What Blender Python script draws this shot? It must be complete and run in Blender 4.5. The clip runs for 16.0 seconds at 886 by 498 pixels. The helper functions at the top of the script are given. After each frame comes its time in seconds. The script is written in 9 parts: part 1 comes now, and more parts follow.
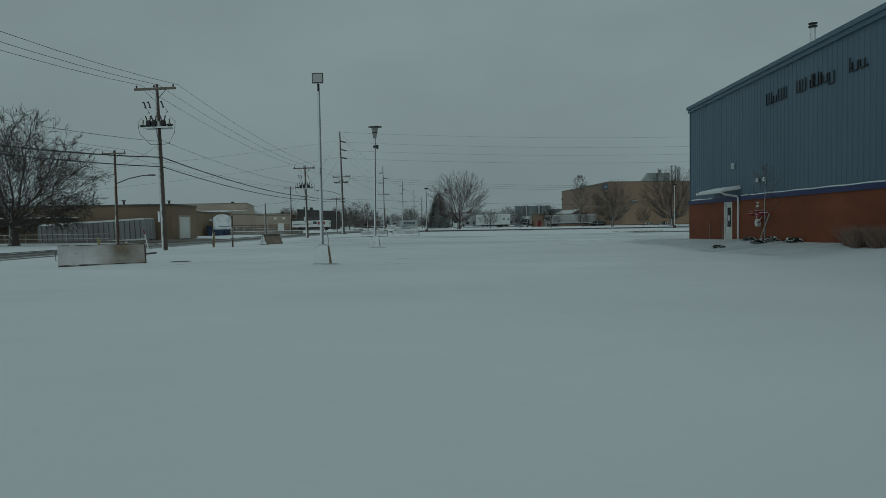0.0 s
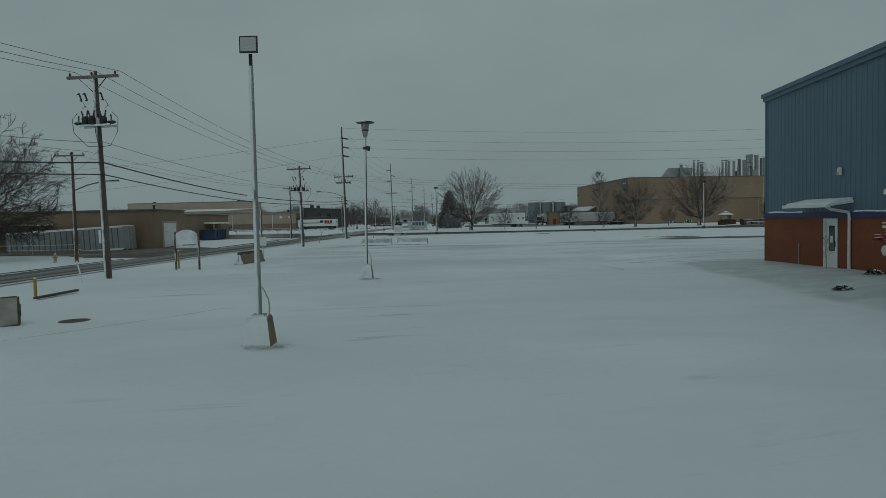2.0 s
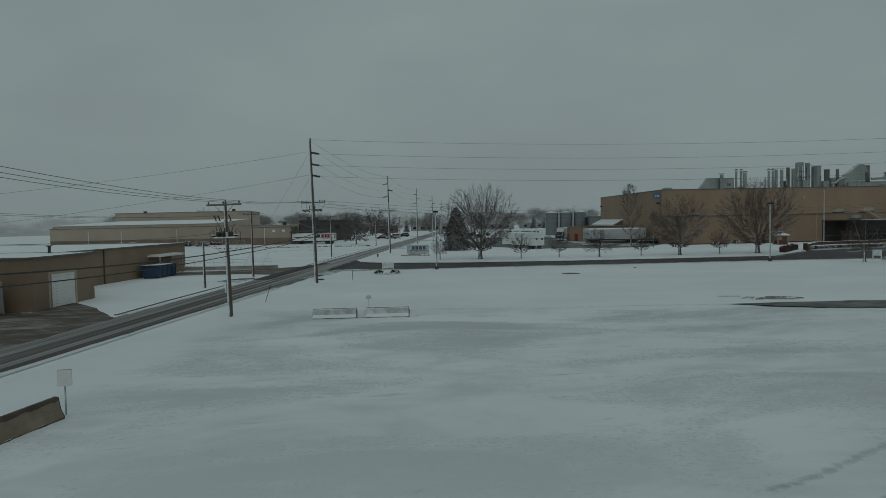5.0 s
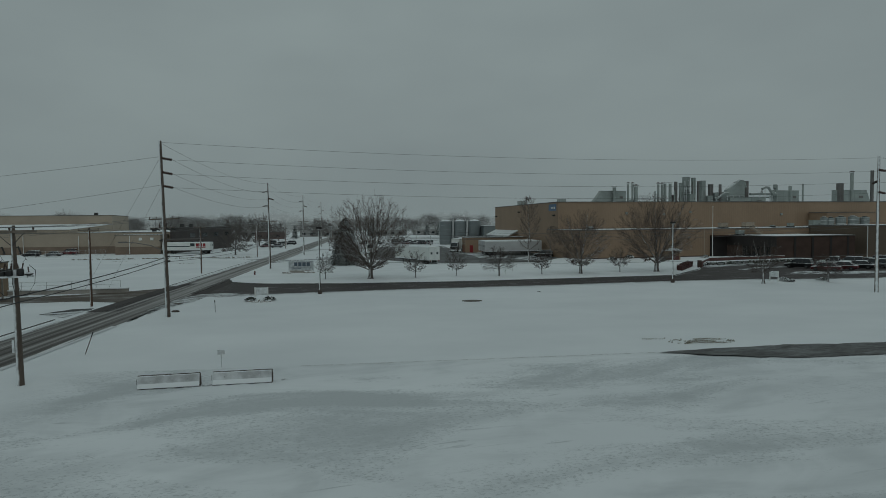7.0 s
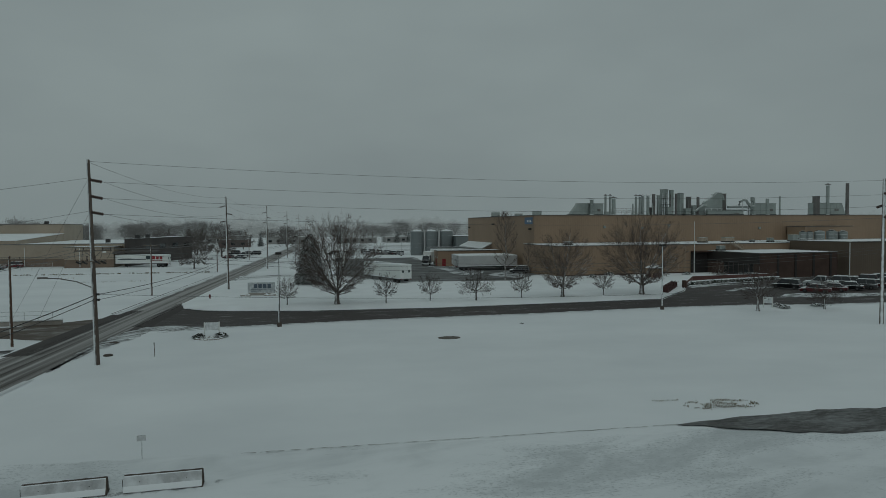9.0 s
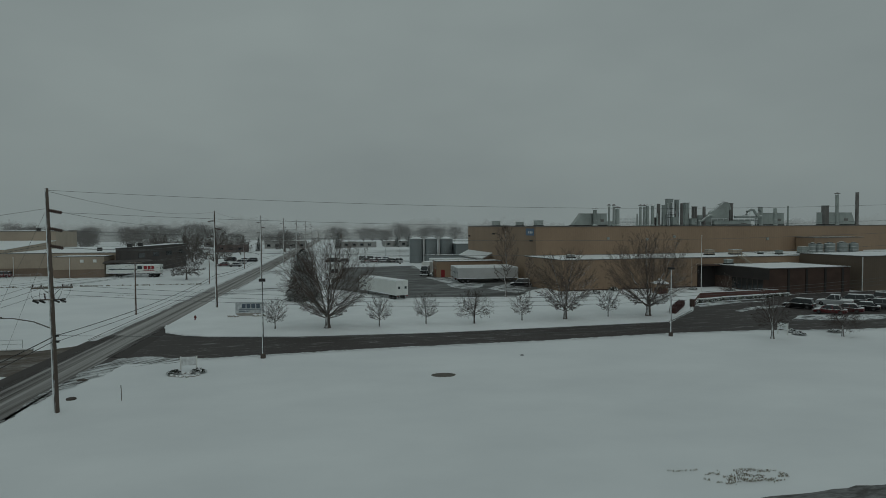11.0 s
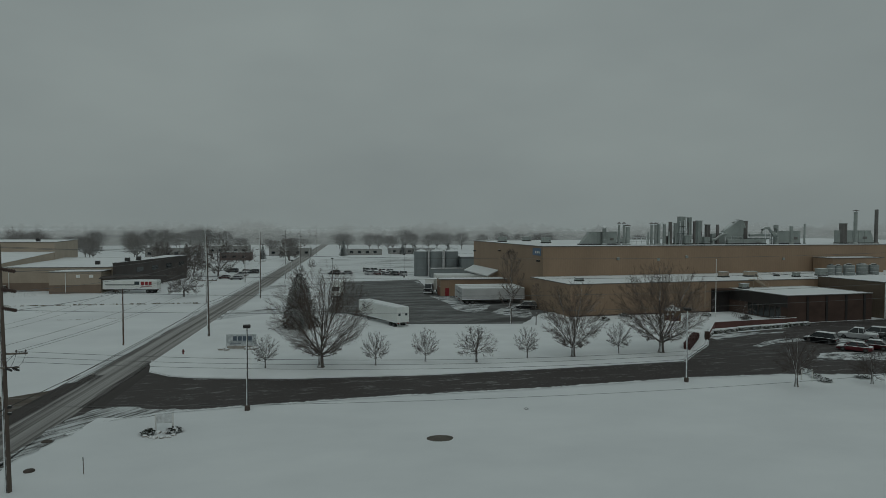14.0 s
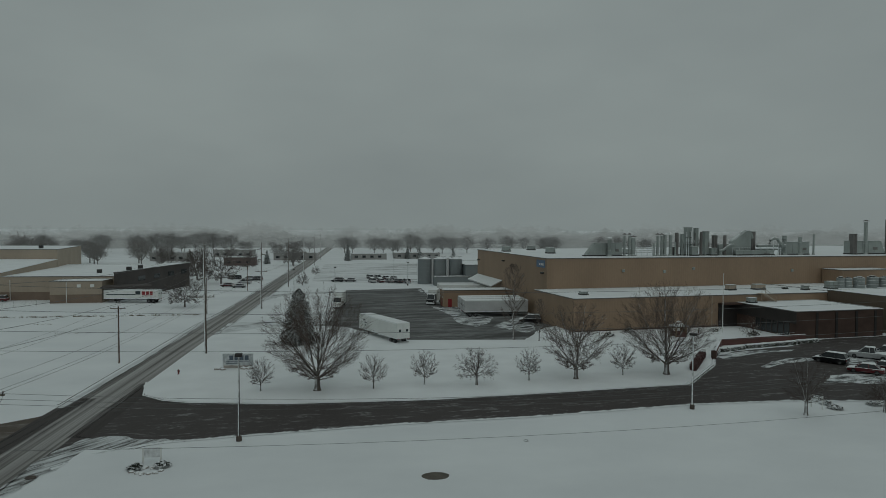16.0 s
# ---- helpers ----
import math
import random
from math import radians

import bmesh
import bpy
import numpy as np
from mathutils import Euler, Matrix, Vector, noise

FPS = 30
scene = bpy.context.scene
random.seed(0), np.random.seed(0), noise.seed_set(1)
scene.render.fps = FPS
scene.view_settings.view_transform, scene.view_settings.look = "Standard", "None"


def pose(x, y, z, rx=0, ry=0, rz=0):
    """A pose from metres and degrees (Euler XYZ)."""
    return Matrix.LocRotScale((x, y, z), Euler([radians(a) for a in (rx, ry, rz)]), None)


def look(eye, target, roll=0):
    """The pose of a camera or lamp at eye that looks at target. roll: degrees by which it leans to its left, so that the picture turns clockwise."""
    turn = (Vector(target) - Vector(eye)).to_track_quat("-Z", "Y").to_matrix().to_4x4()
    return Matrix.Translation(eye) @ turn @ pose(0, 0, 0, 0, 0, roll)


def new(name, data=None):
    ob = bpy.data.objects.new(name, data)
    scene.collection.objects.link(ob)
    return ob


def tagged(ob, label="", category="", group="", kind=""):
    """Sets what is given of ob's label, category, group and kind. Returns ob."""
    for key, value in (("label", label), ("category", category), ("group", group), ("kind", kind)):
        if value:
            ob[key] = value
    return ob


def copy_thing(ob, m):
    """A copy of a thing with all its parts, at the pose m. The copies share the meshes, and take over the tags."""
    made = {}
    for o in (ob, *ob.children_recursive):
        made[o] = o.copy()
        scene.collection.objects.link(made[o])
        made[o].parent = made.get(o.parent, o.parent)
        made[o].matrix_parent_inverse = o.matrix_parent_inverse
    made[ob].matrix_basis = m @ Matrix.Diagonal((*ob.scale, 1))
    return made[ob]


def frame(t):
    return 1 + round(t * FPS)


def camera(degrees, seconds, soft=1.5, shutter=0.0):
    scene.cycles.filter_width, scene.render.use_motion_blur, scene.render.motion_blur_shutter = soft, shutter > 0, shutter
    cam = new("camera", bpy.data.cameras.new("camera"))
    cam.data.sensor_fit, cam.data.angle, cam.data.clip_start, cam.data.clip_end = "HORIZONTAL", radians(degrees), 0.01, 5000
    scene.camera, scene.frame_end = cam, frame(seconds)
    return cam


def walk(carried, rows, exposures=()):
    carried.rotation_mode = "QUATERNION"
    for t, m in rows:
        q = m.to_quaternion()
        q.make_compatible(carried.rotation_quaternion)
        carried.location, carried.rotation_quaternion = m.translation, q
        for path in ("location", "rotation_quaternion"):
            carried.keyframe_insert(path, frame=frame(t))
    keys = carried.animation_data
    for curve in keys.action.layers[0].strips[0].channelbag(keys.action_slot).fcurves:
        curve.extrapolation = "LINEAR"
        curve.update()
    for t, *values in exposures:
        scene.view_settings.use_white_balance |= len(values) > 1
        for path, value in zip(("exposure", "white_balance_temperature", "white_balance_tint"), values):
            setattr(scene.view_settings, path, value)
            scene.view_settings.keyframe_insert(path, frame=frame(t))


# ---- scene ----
cam = camera(68.8, 16.0, soft=0.8)
PATH = [
    (0, (1.456, 10.02, 1.466), (1.396, 12.017, 1.389), -0.9),
    (0.5, (1.528, 11.363, 1.604), (1.462, 13.361, 1.524), -1.0),
    (1, (1.546, 13.281, 1.893), (1.471, 15.278, 1.807), -1.1),
    (1.5, (1.488, 15.719, 2.265), (1.403, 17.716, 2.177), -1.1),
    (2, (1.225, 18.745, 2.794), (1.13, 20.74, 2.701), -1.2),
    (2.5, (0.927, 22.256, 3.377), (0.822, 24.251, 3.282), -1.2),
    (3, (0.912, 26.341, 4.073), (0.788, 28.334, 3.977), -1.4),
    (3.5, (1.126, 30.674, 4.803), (0.985, 32.667, 4.713), -1.4),
    (4, (1.491, 34.815, 5.585), (1.342, 36.807, 5.495), -1.2),
    (6.3, (2.519, 48.631, 8.513), (2.486, 50.629, 8.426), -0.7),
    (6.5, (2.528, 49.609, 8.611), (2.571, 51.607, 8.527), -0.6),
    (7, (2.381, 52.083, 8.995), (2.572, 54.073, 8.911), -0.5),
    (7.5, (2.287, 54.436, 9.49), (2.533, 56.419, 9.408), -0.4),
    (8, (2.304, 56.47, 10.084), (2.57, 58.451, 10.007), -0.4),
    (9, (2.718, 59.732, 11.425), (3.001, 61.71, 11.352), -0.3),
    (11.5, (4.406, 65.334, 14.732), (4.682, 67.313, 14.66), -0.1),
    (12.5, (4.894, 67.163, 16.058), (5.166, 69.143, 15.988), 0.1),
    (13.5, (5.357, 68.852, 17.507), (5.618, 70.833, 17.438), 0.1),
    (14.5, (6.027, 69.871, 18.925), (6.277, 71.854, 18.857), 0.3),
    (16, (6.767, 71.277, 20.672), (7.003, 73.262, 20.606), 0.3),
]
walk(cam, [(t, look(eye, target, roll)) for t, eye, target, roll in PATH],
     [(0, -1.66, 5950, 1), (3.5, -1.64, 6150, 4), (7, -1.65, 6250, 7), (9, -1.65, 6270, 7), (12.5, -1.65, 6500, 8.5), (16, -1.65, 6500, 9)])

# ---------------------------------------------------------------- light
SKY = (0.86, 1.0, 0.99)
world = bpy.data.worlds.new("overcast_sky")
scene.world = world
world.use_nodes = True
wn, wl = world.node_tree.nodes, world.node_tree.links
wn.clear()
w_out = wn.new("ShaderNodeOutputWorld")
w_bg = wn.new("ShaderNodeBackground")
w_sky = wn.new("ShaderNodeTexSky")
w_sky.sky_type = 'NISHITA'
w_sky.sun_disc = False
w_sky.sun_elevation, w_sky.sun_rotation = radians(28), radians(200)
w_sky.dust_density = 6.0
w_hsv = wn.new("ShaderNodeHueSaturation")
w_hsv.inputs["Saturation"].default_value = 0.1
w_hsv.inputs["Value"].default_value = 0.12
w_tc = wn.new("ShaderNodeTexCoord")
w_map = wn.new("ShaderNodeMapping")
w_map.inputs["Scale"].default_value = (1.0, 1.0, 2.4)
w_noise = wn.new("ShaderNodeTexNoise")
w_noise.inputs["Scale"].default_value = 2.1
w_noise.inputs["Detail"].default_value = 4.0
w_noise.inputs["Roughness"].default_value = 0.5
w_ramp = wn.new("ShaderNodeValToRGB")
w_ramp.color_ramp.elements[0].position = 0.25
w_ramp.color_ramp.elements[0].color = (SKY[0] * 0.88, SKY[1] * 0.88, SKY[2] * 0.89, 1)
w_ramp.color_ramp.elements[1].position = 0.75
w_ramp.color_ramp.elements[1].color = (SKY[0] * 1.10, SKY[1] * 1.10, SKY[2] * 1.09, 1)
w_sep = wn.new("ShaderNodeSeparateXYZ")
w_h = wn.new("ShaderNodeValToRGB")
for pos, val in ((0.0, 0.80), (0.06, 0.83), (0.2, 0.98), (0.45, 1.0), (1.0, 1.0)):
    e = w_h.color_ramp.elements[0] if pos == 0.0 else (w_h.color_ramp.elements[1] if pos == 1.0 else w_h.color_ramp.elements.new(pos))
    e.position, e.color = pos, (val, val, val, 1)
w_mul = wn.new("ShaderNodeMix")
w_mul.data_type, w_mul.blend_type = 'RGBA', 'MULTIPLY'
w_mul.inputs["Factor"].default_value = 1.0
w_mix = wn.new("ShaderNodeMix")
w_mix.data_type = 'RGBA'
w_mix.inputs["Factor"].default_value = 0.93
wl.new(w_tc.outputs["Generated"], w_map.inputs["Vector"])
wl.new(w_map.outputs["Vector"], w_noise.inputs["Vector"])
wl.new(w_noise.outputs["Fac"], w_ramp.inputs["Fac"])
wl.new(w_tc.outputs["Generated"], w_sep.inputs["Vector"])
wl.new(w_sep.outputs["Z"], w_h.inputs["Fac"])
wl.new(w_ramp.outputs["Color"], w_mul.inputs["A"])
wl.new(w_h.outputs["Color"], w_mul.inputs["B"])
wl.new(w_sky.outputs["Color"], w_hsv.inputs["Color"])
wl.new(w_hsv.outputs["Color"], w_mix.inputs["A"])
wl.new(w_mul.outputs["Result"], w_mix.inputs["B"])
wl.new(w_mix.outputs["Result"], w_bg.inputs["Color"])
w_bg.inputs["Strength"].default_value = 1.0
wl.new(w_bg.outputs["Background"], w_out.inputs["Surface"])

sun_data = bpy.data.lights.new("sun", "SUN")
sun_data.energy, sun_data.angle, sun_data.color = 0.5, radians(35), (1.0, 0.97, 0.93)
sun = new("sun", sun_data)
sun.matrix_world = look((0, 0, 80), (-20, 60, 0))

# ---------------------------------------------------------------- materials
WIND = Vector((-0.6, -0.8, 0.1)).normalized()


def material(name, color, rough=0.7, metal=0.0, var=0.25, scale=1.5, fine=14.0, bump=0.15, snow_up=None, snow_wind=None,
             stretch=(1, 1, 1), ribs=None, spec=0.4, snow_scale=2.2, dark=None, rand=0.0, streak=None):
    """A procedural surface: two scales of colour change, relief, and snow caught on upward or windward faces."""
    m = bpy.data.materials.new(name)
    m.use_nodes = True
    n, l = m.node_tree.nodes, m.node_tree.links
    b = n["Principled BSDF"]
    tc = n.new("ShaderNodeTexCoord")
    mp = n.new("ShaderNodeMapping")
    mp.inputs["Scale"].default_value = stretch
    geo = n.new("ShaderNodeNewGeometry")
    l.new(geo.outputs["Position"], mp.inputs["Vector"])
    n1, n2 = n.new("ShaderNodeTexNoise"), n.new("ShaderNodeTexNoise")
    n1.inputs["Scale"].default_value, n1.inputs["Detail"].default_value = scale * 0.35, 4
    n2.inputs["Scale"].default_value, n2.inputs["Detail"].default_value = fine, 5
    for k in (n1, n2):
        l.new(mp.outputs["Vector"], k.inputs["Vector"])
    add = n.new("ShaderNodeMath")
    add.operation = 'MULTIPLY_ADD'
    l.new(n2.outputs["Fac"], add.inputs[0])
    add.inputs[1].default_value = 0.45
    l.new(n1.outputs["Fac"], add.inputs[2])
    ramp = n.new("ShaderNodeValToRGB")
    lo = tuple(c * (1 - var) for c in color) if dark is None else dark
    hi = tuple(min(1, c * (1 + var)) for c in color)
    ramp.color_ramp.elements[0].position, ramp.color_ramp.elements[0].color = 0.45, (*lo, 1)
    ramp.color_ramp.elements[1].position, ramp.color_ramp.elements[1].color = 0.95, (*hi, 1)
    l.new(add.outputs[0], ramp.inputs["Fac"])
    col = ramp.outputs["Color"]
    if rand:
        oi = n.new("ShaderNodeObjectInfo")
        hs = n.new("ShaderNodeHueSaturation")
        mr = n.new("ShaderNodeMapRange")
        mr.inputs["To Min"].default_value, mr.inputs["To Max"].default_value = 1 - rand, 1 + rand
        l.new(oi.outputs["Random"], mr.inputs["Value"])
        l.new(mr.outputs["Result"], hs.inputs["Value"])
        l.new(col, hs.inputs["Color"])
        col = hs.outputs["Color"]
    height = n2.outputs["Fac"]
    if ribs:
        # vertical ribs, ribs metres apart, along x + y
        sp = n.new("ShaderNodeSeparateXYZ")
        l.new(tc.outputs["Object"], sp.inputs["Vector"])
        s = n.new("ShaderNodeMath")
        s.operation = 'ADD'
        l.new(sp.outputs["X"], s.inputs[0])
        l.new(sp.outputs["Y"], s.inputs[1])
        s2 = n.new("ShaderNodeMath")
        s2.operation = 'MULTIPLY'
        l.new(s.outputs[0], s2.inputs[0])
        s2.inputs[1].default_value = 2 * math.pi / ribs
        s3 = n.new("ShaderNodeMath")
        s3.operation = 'SINE'
        l.new(s2.outputs[0], s3.inputs[0])
        s4 = n.new("ShaderNodeMath")
        s4.operation = 'MULTIPLY_ADD'
        l.new(s3.outputs[0], s4.inputs[0])
        s4.inputs[1].default_value = 0.5
        l.new(n2.outputs["Fac"], s4.inputs[2])
        height = s4.outputs[0]
    bp = n.new("ShaderNodeBump")
    bp.inputs["Strength"].default_value = bump
    bp.inputs["Distance"].default_value = 0.04
    l.new(height, bp.inputs["Height"])
    l.new(bp.outputs["Normal"], b.inputs["Normal"])
    fac = None
    for dirn, thr, soft in ((Vector((0, 0, 1)), snow_up, 0.12), (WIND, snow_wind, 0.16)):
        if thr is None:
            continue
        dot = n.new("ShaderNodeVectorMath")
        dot.operation = 'DOT_PRODUCT'
        l.new(geo.outputs["Normal"], dot.inputs[0])
        dot.inputs[1].default_value = dirn
        ns = n.new("ShaderNodeTexNoise")
        ns.inputs["Scale"].default_value, ns.inputs["Detail"].default_value = snow_scale, 6
        l.new(geo.outputs["Position"], ns.inputs["Vector"])
        ma = n.new("ShaderNodeMath")
        ma.operation = 'MULTIPLY_ADD'
        l.new(ns.outputs["Fac"], ma.inputs[0])
        ma.inputs[1].default_value = 0.7
        l.new(dot.outputs["Value"], ma.inputs[2])
        mr = n.new("ShaderNodeMapRange")
        mr.inputs["From Min"].default_value, mr.inputs["From Max"].default_value = thr + 0.35 - soft, thr + 0.35 + soft
        l.new(ma.outputs[0], mr.inputs["Value"])
        if fac is None:
            fac = mr.outputs["Result"]
        else:
            mx = n.new("ShaderNodeMath")
            mx.operation = 'MAXIMUM'
            l.new(fac, mx.inputs[0])
            l.new(mr.outputs["Result"], mx.inputs[1])
            fac = mx.outputs[0]
    b.inputs["Metallic"].default_value = metal
    b.inputs["Roughness"].default_value = rough
    b.inputs["Specular IOR Level"].default_value = spec
    if fac is not None:
        mix = n.new("ShaderNodeMix")
        mix.data_type = 'RGBA'
        l.new(fac, mix.inputs["Factor"])
        l.new(col, mix.inputs["A"])
        mix.inputs["B"].default_value = (0.8, 0.83, 0.84, 1)
        col = mix.outputs["Result"]
        inv = n.new("ShaderNodeMapRange")
        inv.inputs["To Min"].default_value, inv.inputs["To Max"].default_value = metal, 0.0
        l.new(fac, inv.inputs["Value"])
        l.new(inv.outputs["Result"], b.inputs["Metallic"])
        rg = n.new("ShaderNodeMapRange")
        rg.inputs["To Min"].default_value, rg.inputs["To Max"].default_value = rough, 0.75
        l.new(fac, rg.inputs["Value"])
        l.new(rg.outputs["Result"], b.inputs["Roughness"])
    l.new(col, b.inputs["Base Color"])
    return m


def ground_material():
    """Snow: smooth on the lawn, wind-blown and thin over the parking lot south of y = 93."""
    m = bpy.data.materials.new("snow_ground")
    m.use_nodes = True
    n, l = m.node_tree.nodes, m.node_tree.links
    b = n["Principled BSDF"]
    geo = n.new("ShaderNodeNewGeometry")

    def noise_at(sx, sy, rot, detail, rough=0.55, distort=0.0):
        mp = n.new("ShaderNodeMapping")
        mp.vector_type = 'TEXTURE'
        mp.inputs["Scale"].default_value = (1 / sx, 1 / sy, 3.0)
        mp.inputs["Rotation"].default_value = (0, 0, radians(rot))
        l.new(geo.outputs["Position"], mp.inputs["Vector"])
        t = n.new("ShaderNodeTexNoise")
        t.inputs["Scale"].default_value, t.inputs["Detail"].default_value = 1.0, detail
        t.inputs["Roughness"].default_value, t.inputs["Distortion"].default_value = rough, distort
        l.new(mp.outputs["Vector"], t.inputs["Vector"])
        return t.outputs["Fac"]

    def calc(op, a, c=None, d=None):
        k = n.new("ShaderNodeMath")
        k.operation = op
        for i, val in enumerate((a, c, d)):
            if val is None:
                continue
            if isinstance(val, (int, float)):
                k.inputs[i].default_value = val
            else:
                l.new(val, k.inputs[i])
        return k.outputs[0]

    def ramp_of(v, a, c, lo=0.0, hi=1.0):
        k = n.new("ShaderNodeMapRange")
        k.interpolation_type = 'SMOOTHSTEP'
        k.inputs["From Min"].default_value, k.inputs["From Max"].default_value = a, c
        k.inputs["To Min"].default_value, k.inputs["To Max"].default_value = lo, hi
        l.new(v, k.inputs["Value"])
        return k.outputs["Result"]

    sp = n.new("ShaderNodeSeparateXYZ")
    l.new(geo.outputs["Position"], sp.inputs["Vector"])
    wob = noise_at(0.5, 0.5, 0, 3)
    ylot = calc('MULTIPLY_ADD', wob, 0.5, sp.outputs["Y"])
    # the lot: south of the lawn's edge, east of the verge
    lot = calc('MULTIPLY', ramp_of(ylot, 93.35, 93.15), ramp_of(sp.outputs["X"], -18.0, -13.0))
    lot = calc('MULTIPLY', lot, ramp_of(sp.outputs["Y"], 12.0, 42.0, 0.25, 1.0))
    streak = noise_at(0.07, 0.20, 6, 5, 0.6, 0.8)
    patch = noise_at(0.35, 0.6, 14, 7, 0.7, 0.5)
    crumb = noise_at(3.2, 4.4, 8, 6, 0.75)
    thin = calc('MULTIPLY_ADD', patch, 0.55, streak)
    thin = calc('MULTIPLY_ADD', crumb, 0.30, thin)
    near_edge = ramp_of(sp.outputs["Y"], 55.0, 86.0, 0.0, 0.07)
    thin = calc('ADD', thin, near_edge)
    north = ramp_of(sp.outputs["Y"], 42.0, 80.0, 0.22, 1.0)
    speck = ramp_of(noise_at(4.5, 6.5, 8, 4, 0.7), 0.50, 0.60, 0.0, 1.0)
    soft = calc('MULTIPLY', ramp_of(calc('MULTIPLY_ADD', noise_at(0.16, 0.26, 12, 5, 0.55, 1.0), 0.9, streak), 0.86, 1.20), ramp_of(sp.outputs["Y"], 48.0, 70.0, 0.26, 0.55))
    band = noise_at(0.065, 0.14, 9, 5, 0.52, 0.9)
    edge = calc('MULTIPLY_ADD', noise_at(1.1, 1.5, 20, 5, 0.7), 0.22, band)
    bands = calc('MULTIPLY', calc('MULTIPLY', ramp_of(edge, 0.56, 0.76), north), 0.85)
    crumbs = calc('MULTIPLY', calc('MULTIPLY', ramp_of(edge, 0.54, 0.66), speck), north)
    grey = calc('MULTIPLY', calc('MAXIMUM', calc('MAXIMUM', soft, bands), crumbs), lot)
    # short wind-scoured streaks and wheel marks, in clusters
    marks = ramp_of(noise_at(0.22, 1.7, 12, 4, 0.6, 0.7), 0.60, 0.70)
    marks = calc('MULTIPLY', marks, ramp_of(noise_at(0.09, 0.12, 30, 3), 0.44, 0.58, 0.0, 0.75))
    grey = calc('MAXIMUM', grey, calc('MULTIPLY', marks, lot))
    # trodden gravelly strip along the blue building
    side = calc('MULTIPLY_ADD', noise_at(0.6, 0.35, 0, 4, 0.6), 1.4, sp.outputs["X"])
    strip_x = calc('MULTIPLY', ramp_of(side, 12.5, 13.5), ramp_of(sp.outputs["X"], 17.6, 16.4, 0.3, 1.0))
    strip_y = calc('MULTIPLY', ramp_of(sp.outputs["Y"], 30.0, 35.0), ramp_of(ylot, 56.2, 54.8))
    trod = calc('MULTIPLY', calc('MULTIPLY', strip_x, strip_y), ramp_of(noise_at(0.5, 0.8, 0, 6, 0.7, 0.6), 0.28, 0.62, 0.3, 0.95))
    grey = calc('MAXIMUM', grey, trod)
    # tufts and crumbs breaking the lawn's snow
    dots = calc('MULTIPLY', ramp_of(noise_at(1.1, 1.6, 0, 3, 0.8), 0.74, 0.8), ramp_of(sp.outputs["Y"], 93.0, 97.0))
    grain = noise_at(9, 9, 0, 4)
    broad = noise_at(0.06, 0.09, 0, 4)
    cr = n.new("ShaderNodeValToRGB")
    cr.color_ramp.elements[0].position, cr.color_ramp.elements[0].color = 0.3, (0.70, 0.73, 0.745, 1)
    cr.color_ramp.elements[1].position, cr.color_ramp.elements[1].color = 0.7, (0.80, 0.83, 0.84, 1)
    l.new(broad, cr.inputs["Fac"])
    m1 = n.new("ShaderNodeMix")
    m1.data_type = 'RGBA'
    l.new(grey, m1.inputs["Factor"])
    l.new(cr.outputs["Color"], m1.inputs["A"])
    m1.inputs["B"].default_value = (0.47, 0.50, 0.51, 1)
    m2 = n.new("ShaderNodeMix")
    m2.data_type = 'RGBA'
    l.new(calc('MULTIPLY', dots, 0.35), m2.inputs["Factor"])
    l.new(m1.outputs["Result"], m2.inputs["A"])
    m2.inputs["B"].default_value = (0.30, 0.29, 0.25, 1)
    l.new(m2.outputs["Result"], b.inputs["Base Color"])
    b.inputs["Roughness"].default_value = 0.72
    b.inputs["Specular IOR Level"].default_value = 0.25
    hgt = calc('MULTIPLY_ADD', grain, 0.25, calc('MULTIPLY', thin, -1.2))
    bp = n.new("ShaderNodeBump")
    bp.inputs["Strength"].default_value, bp.inputs["Distance"].default_value = 0.35, 0.05
    l.new(hgt, bp.inputs["Height"])
    l.new(bp.outputs["Normal"], b.inputs["Normal"])
    return m


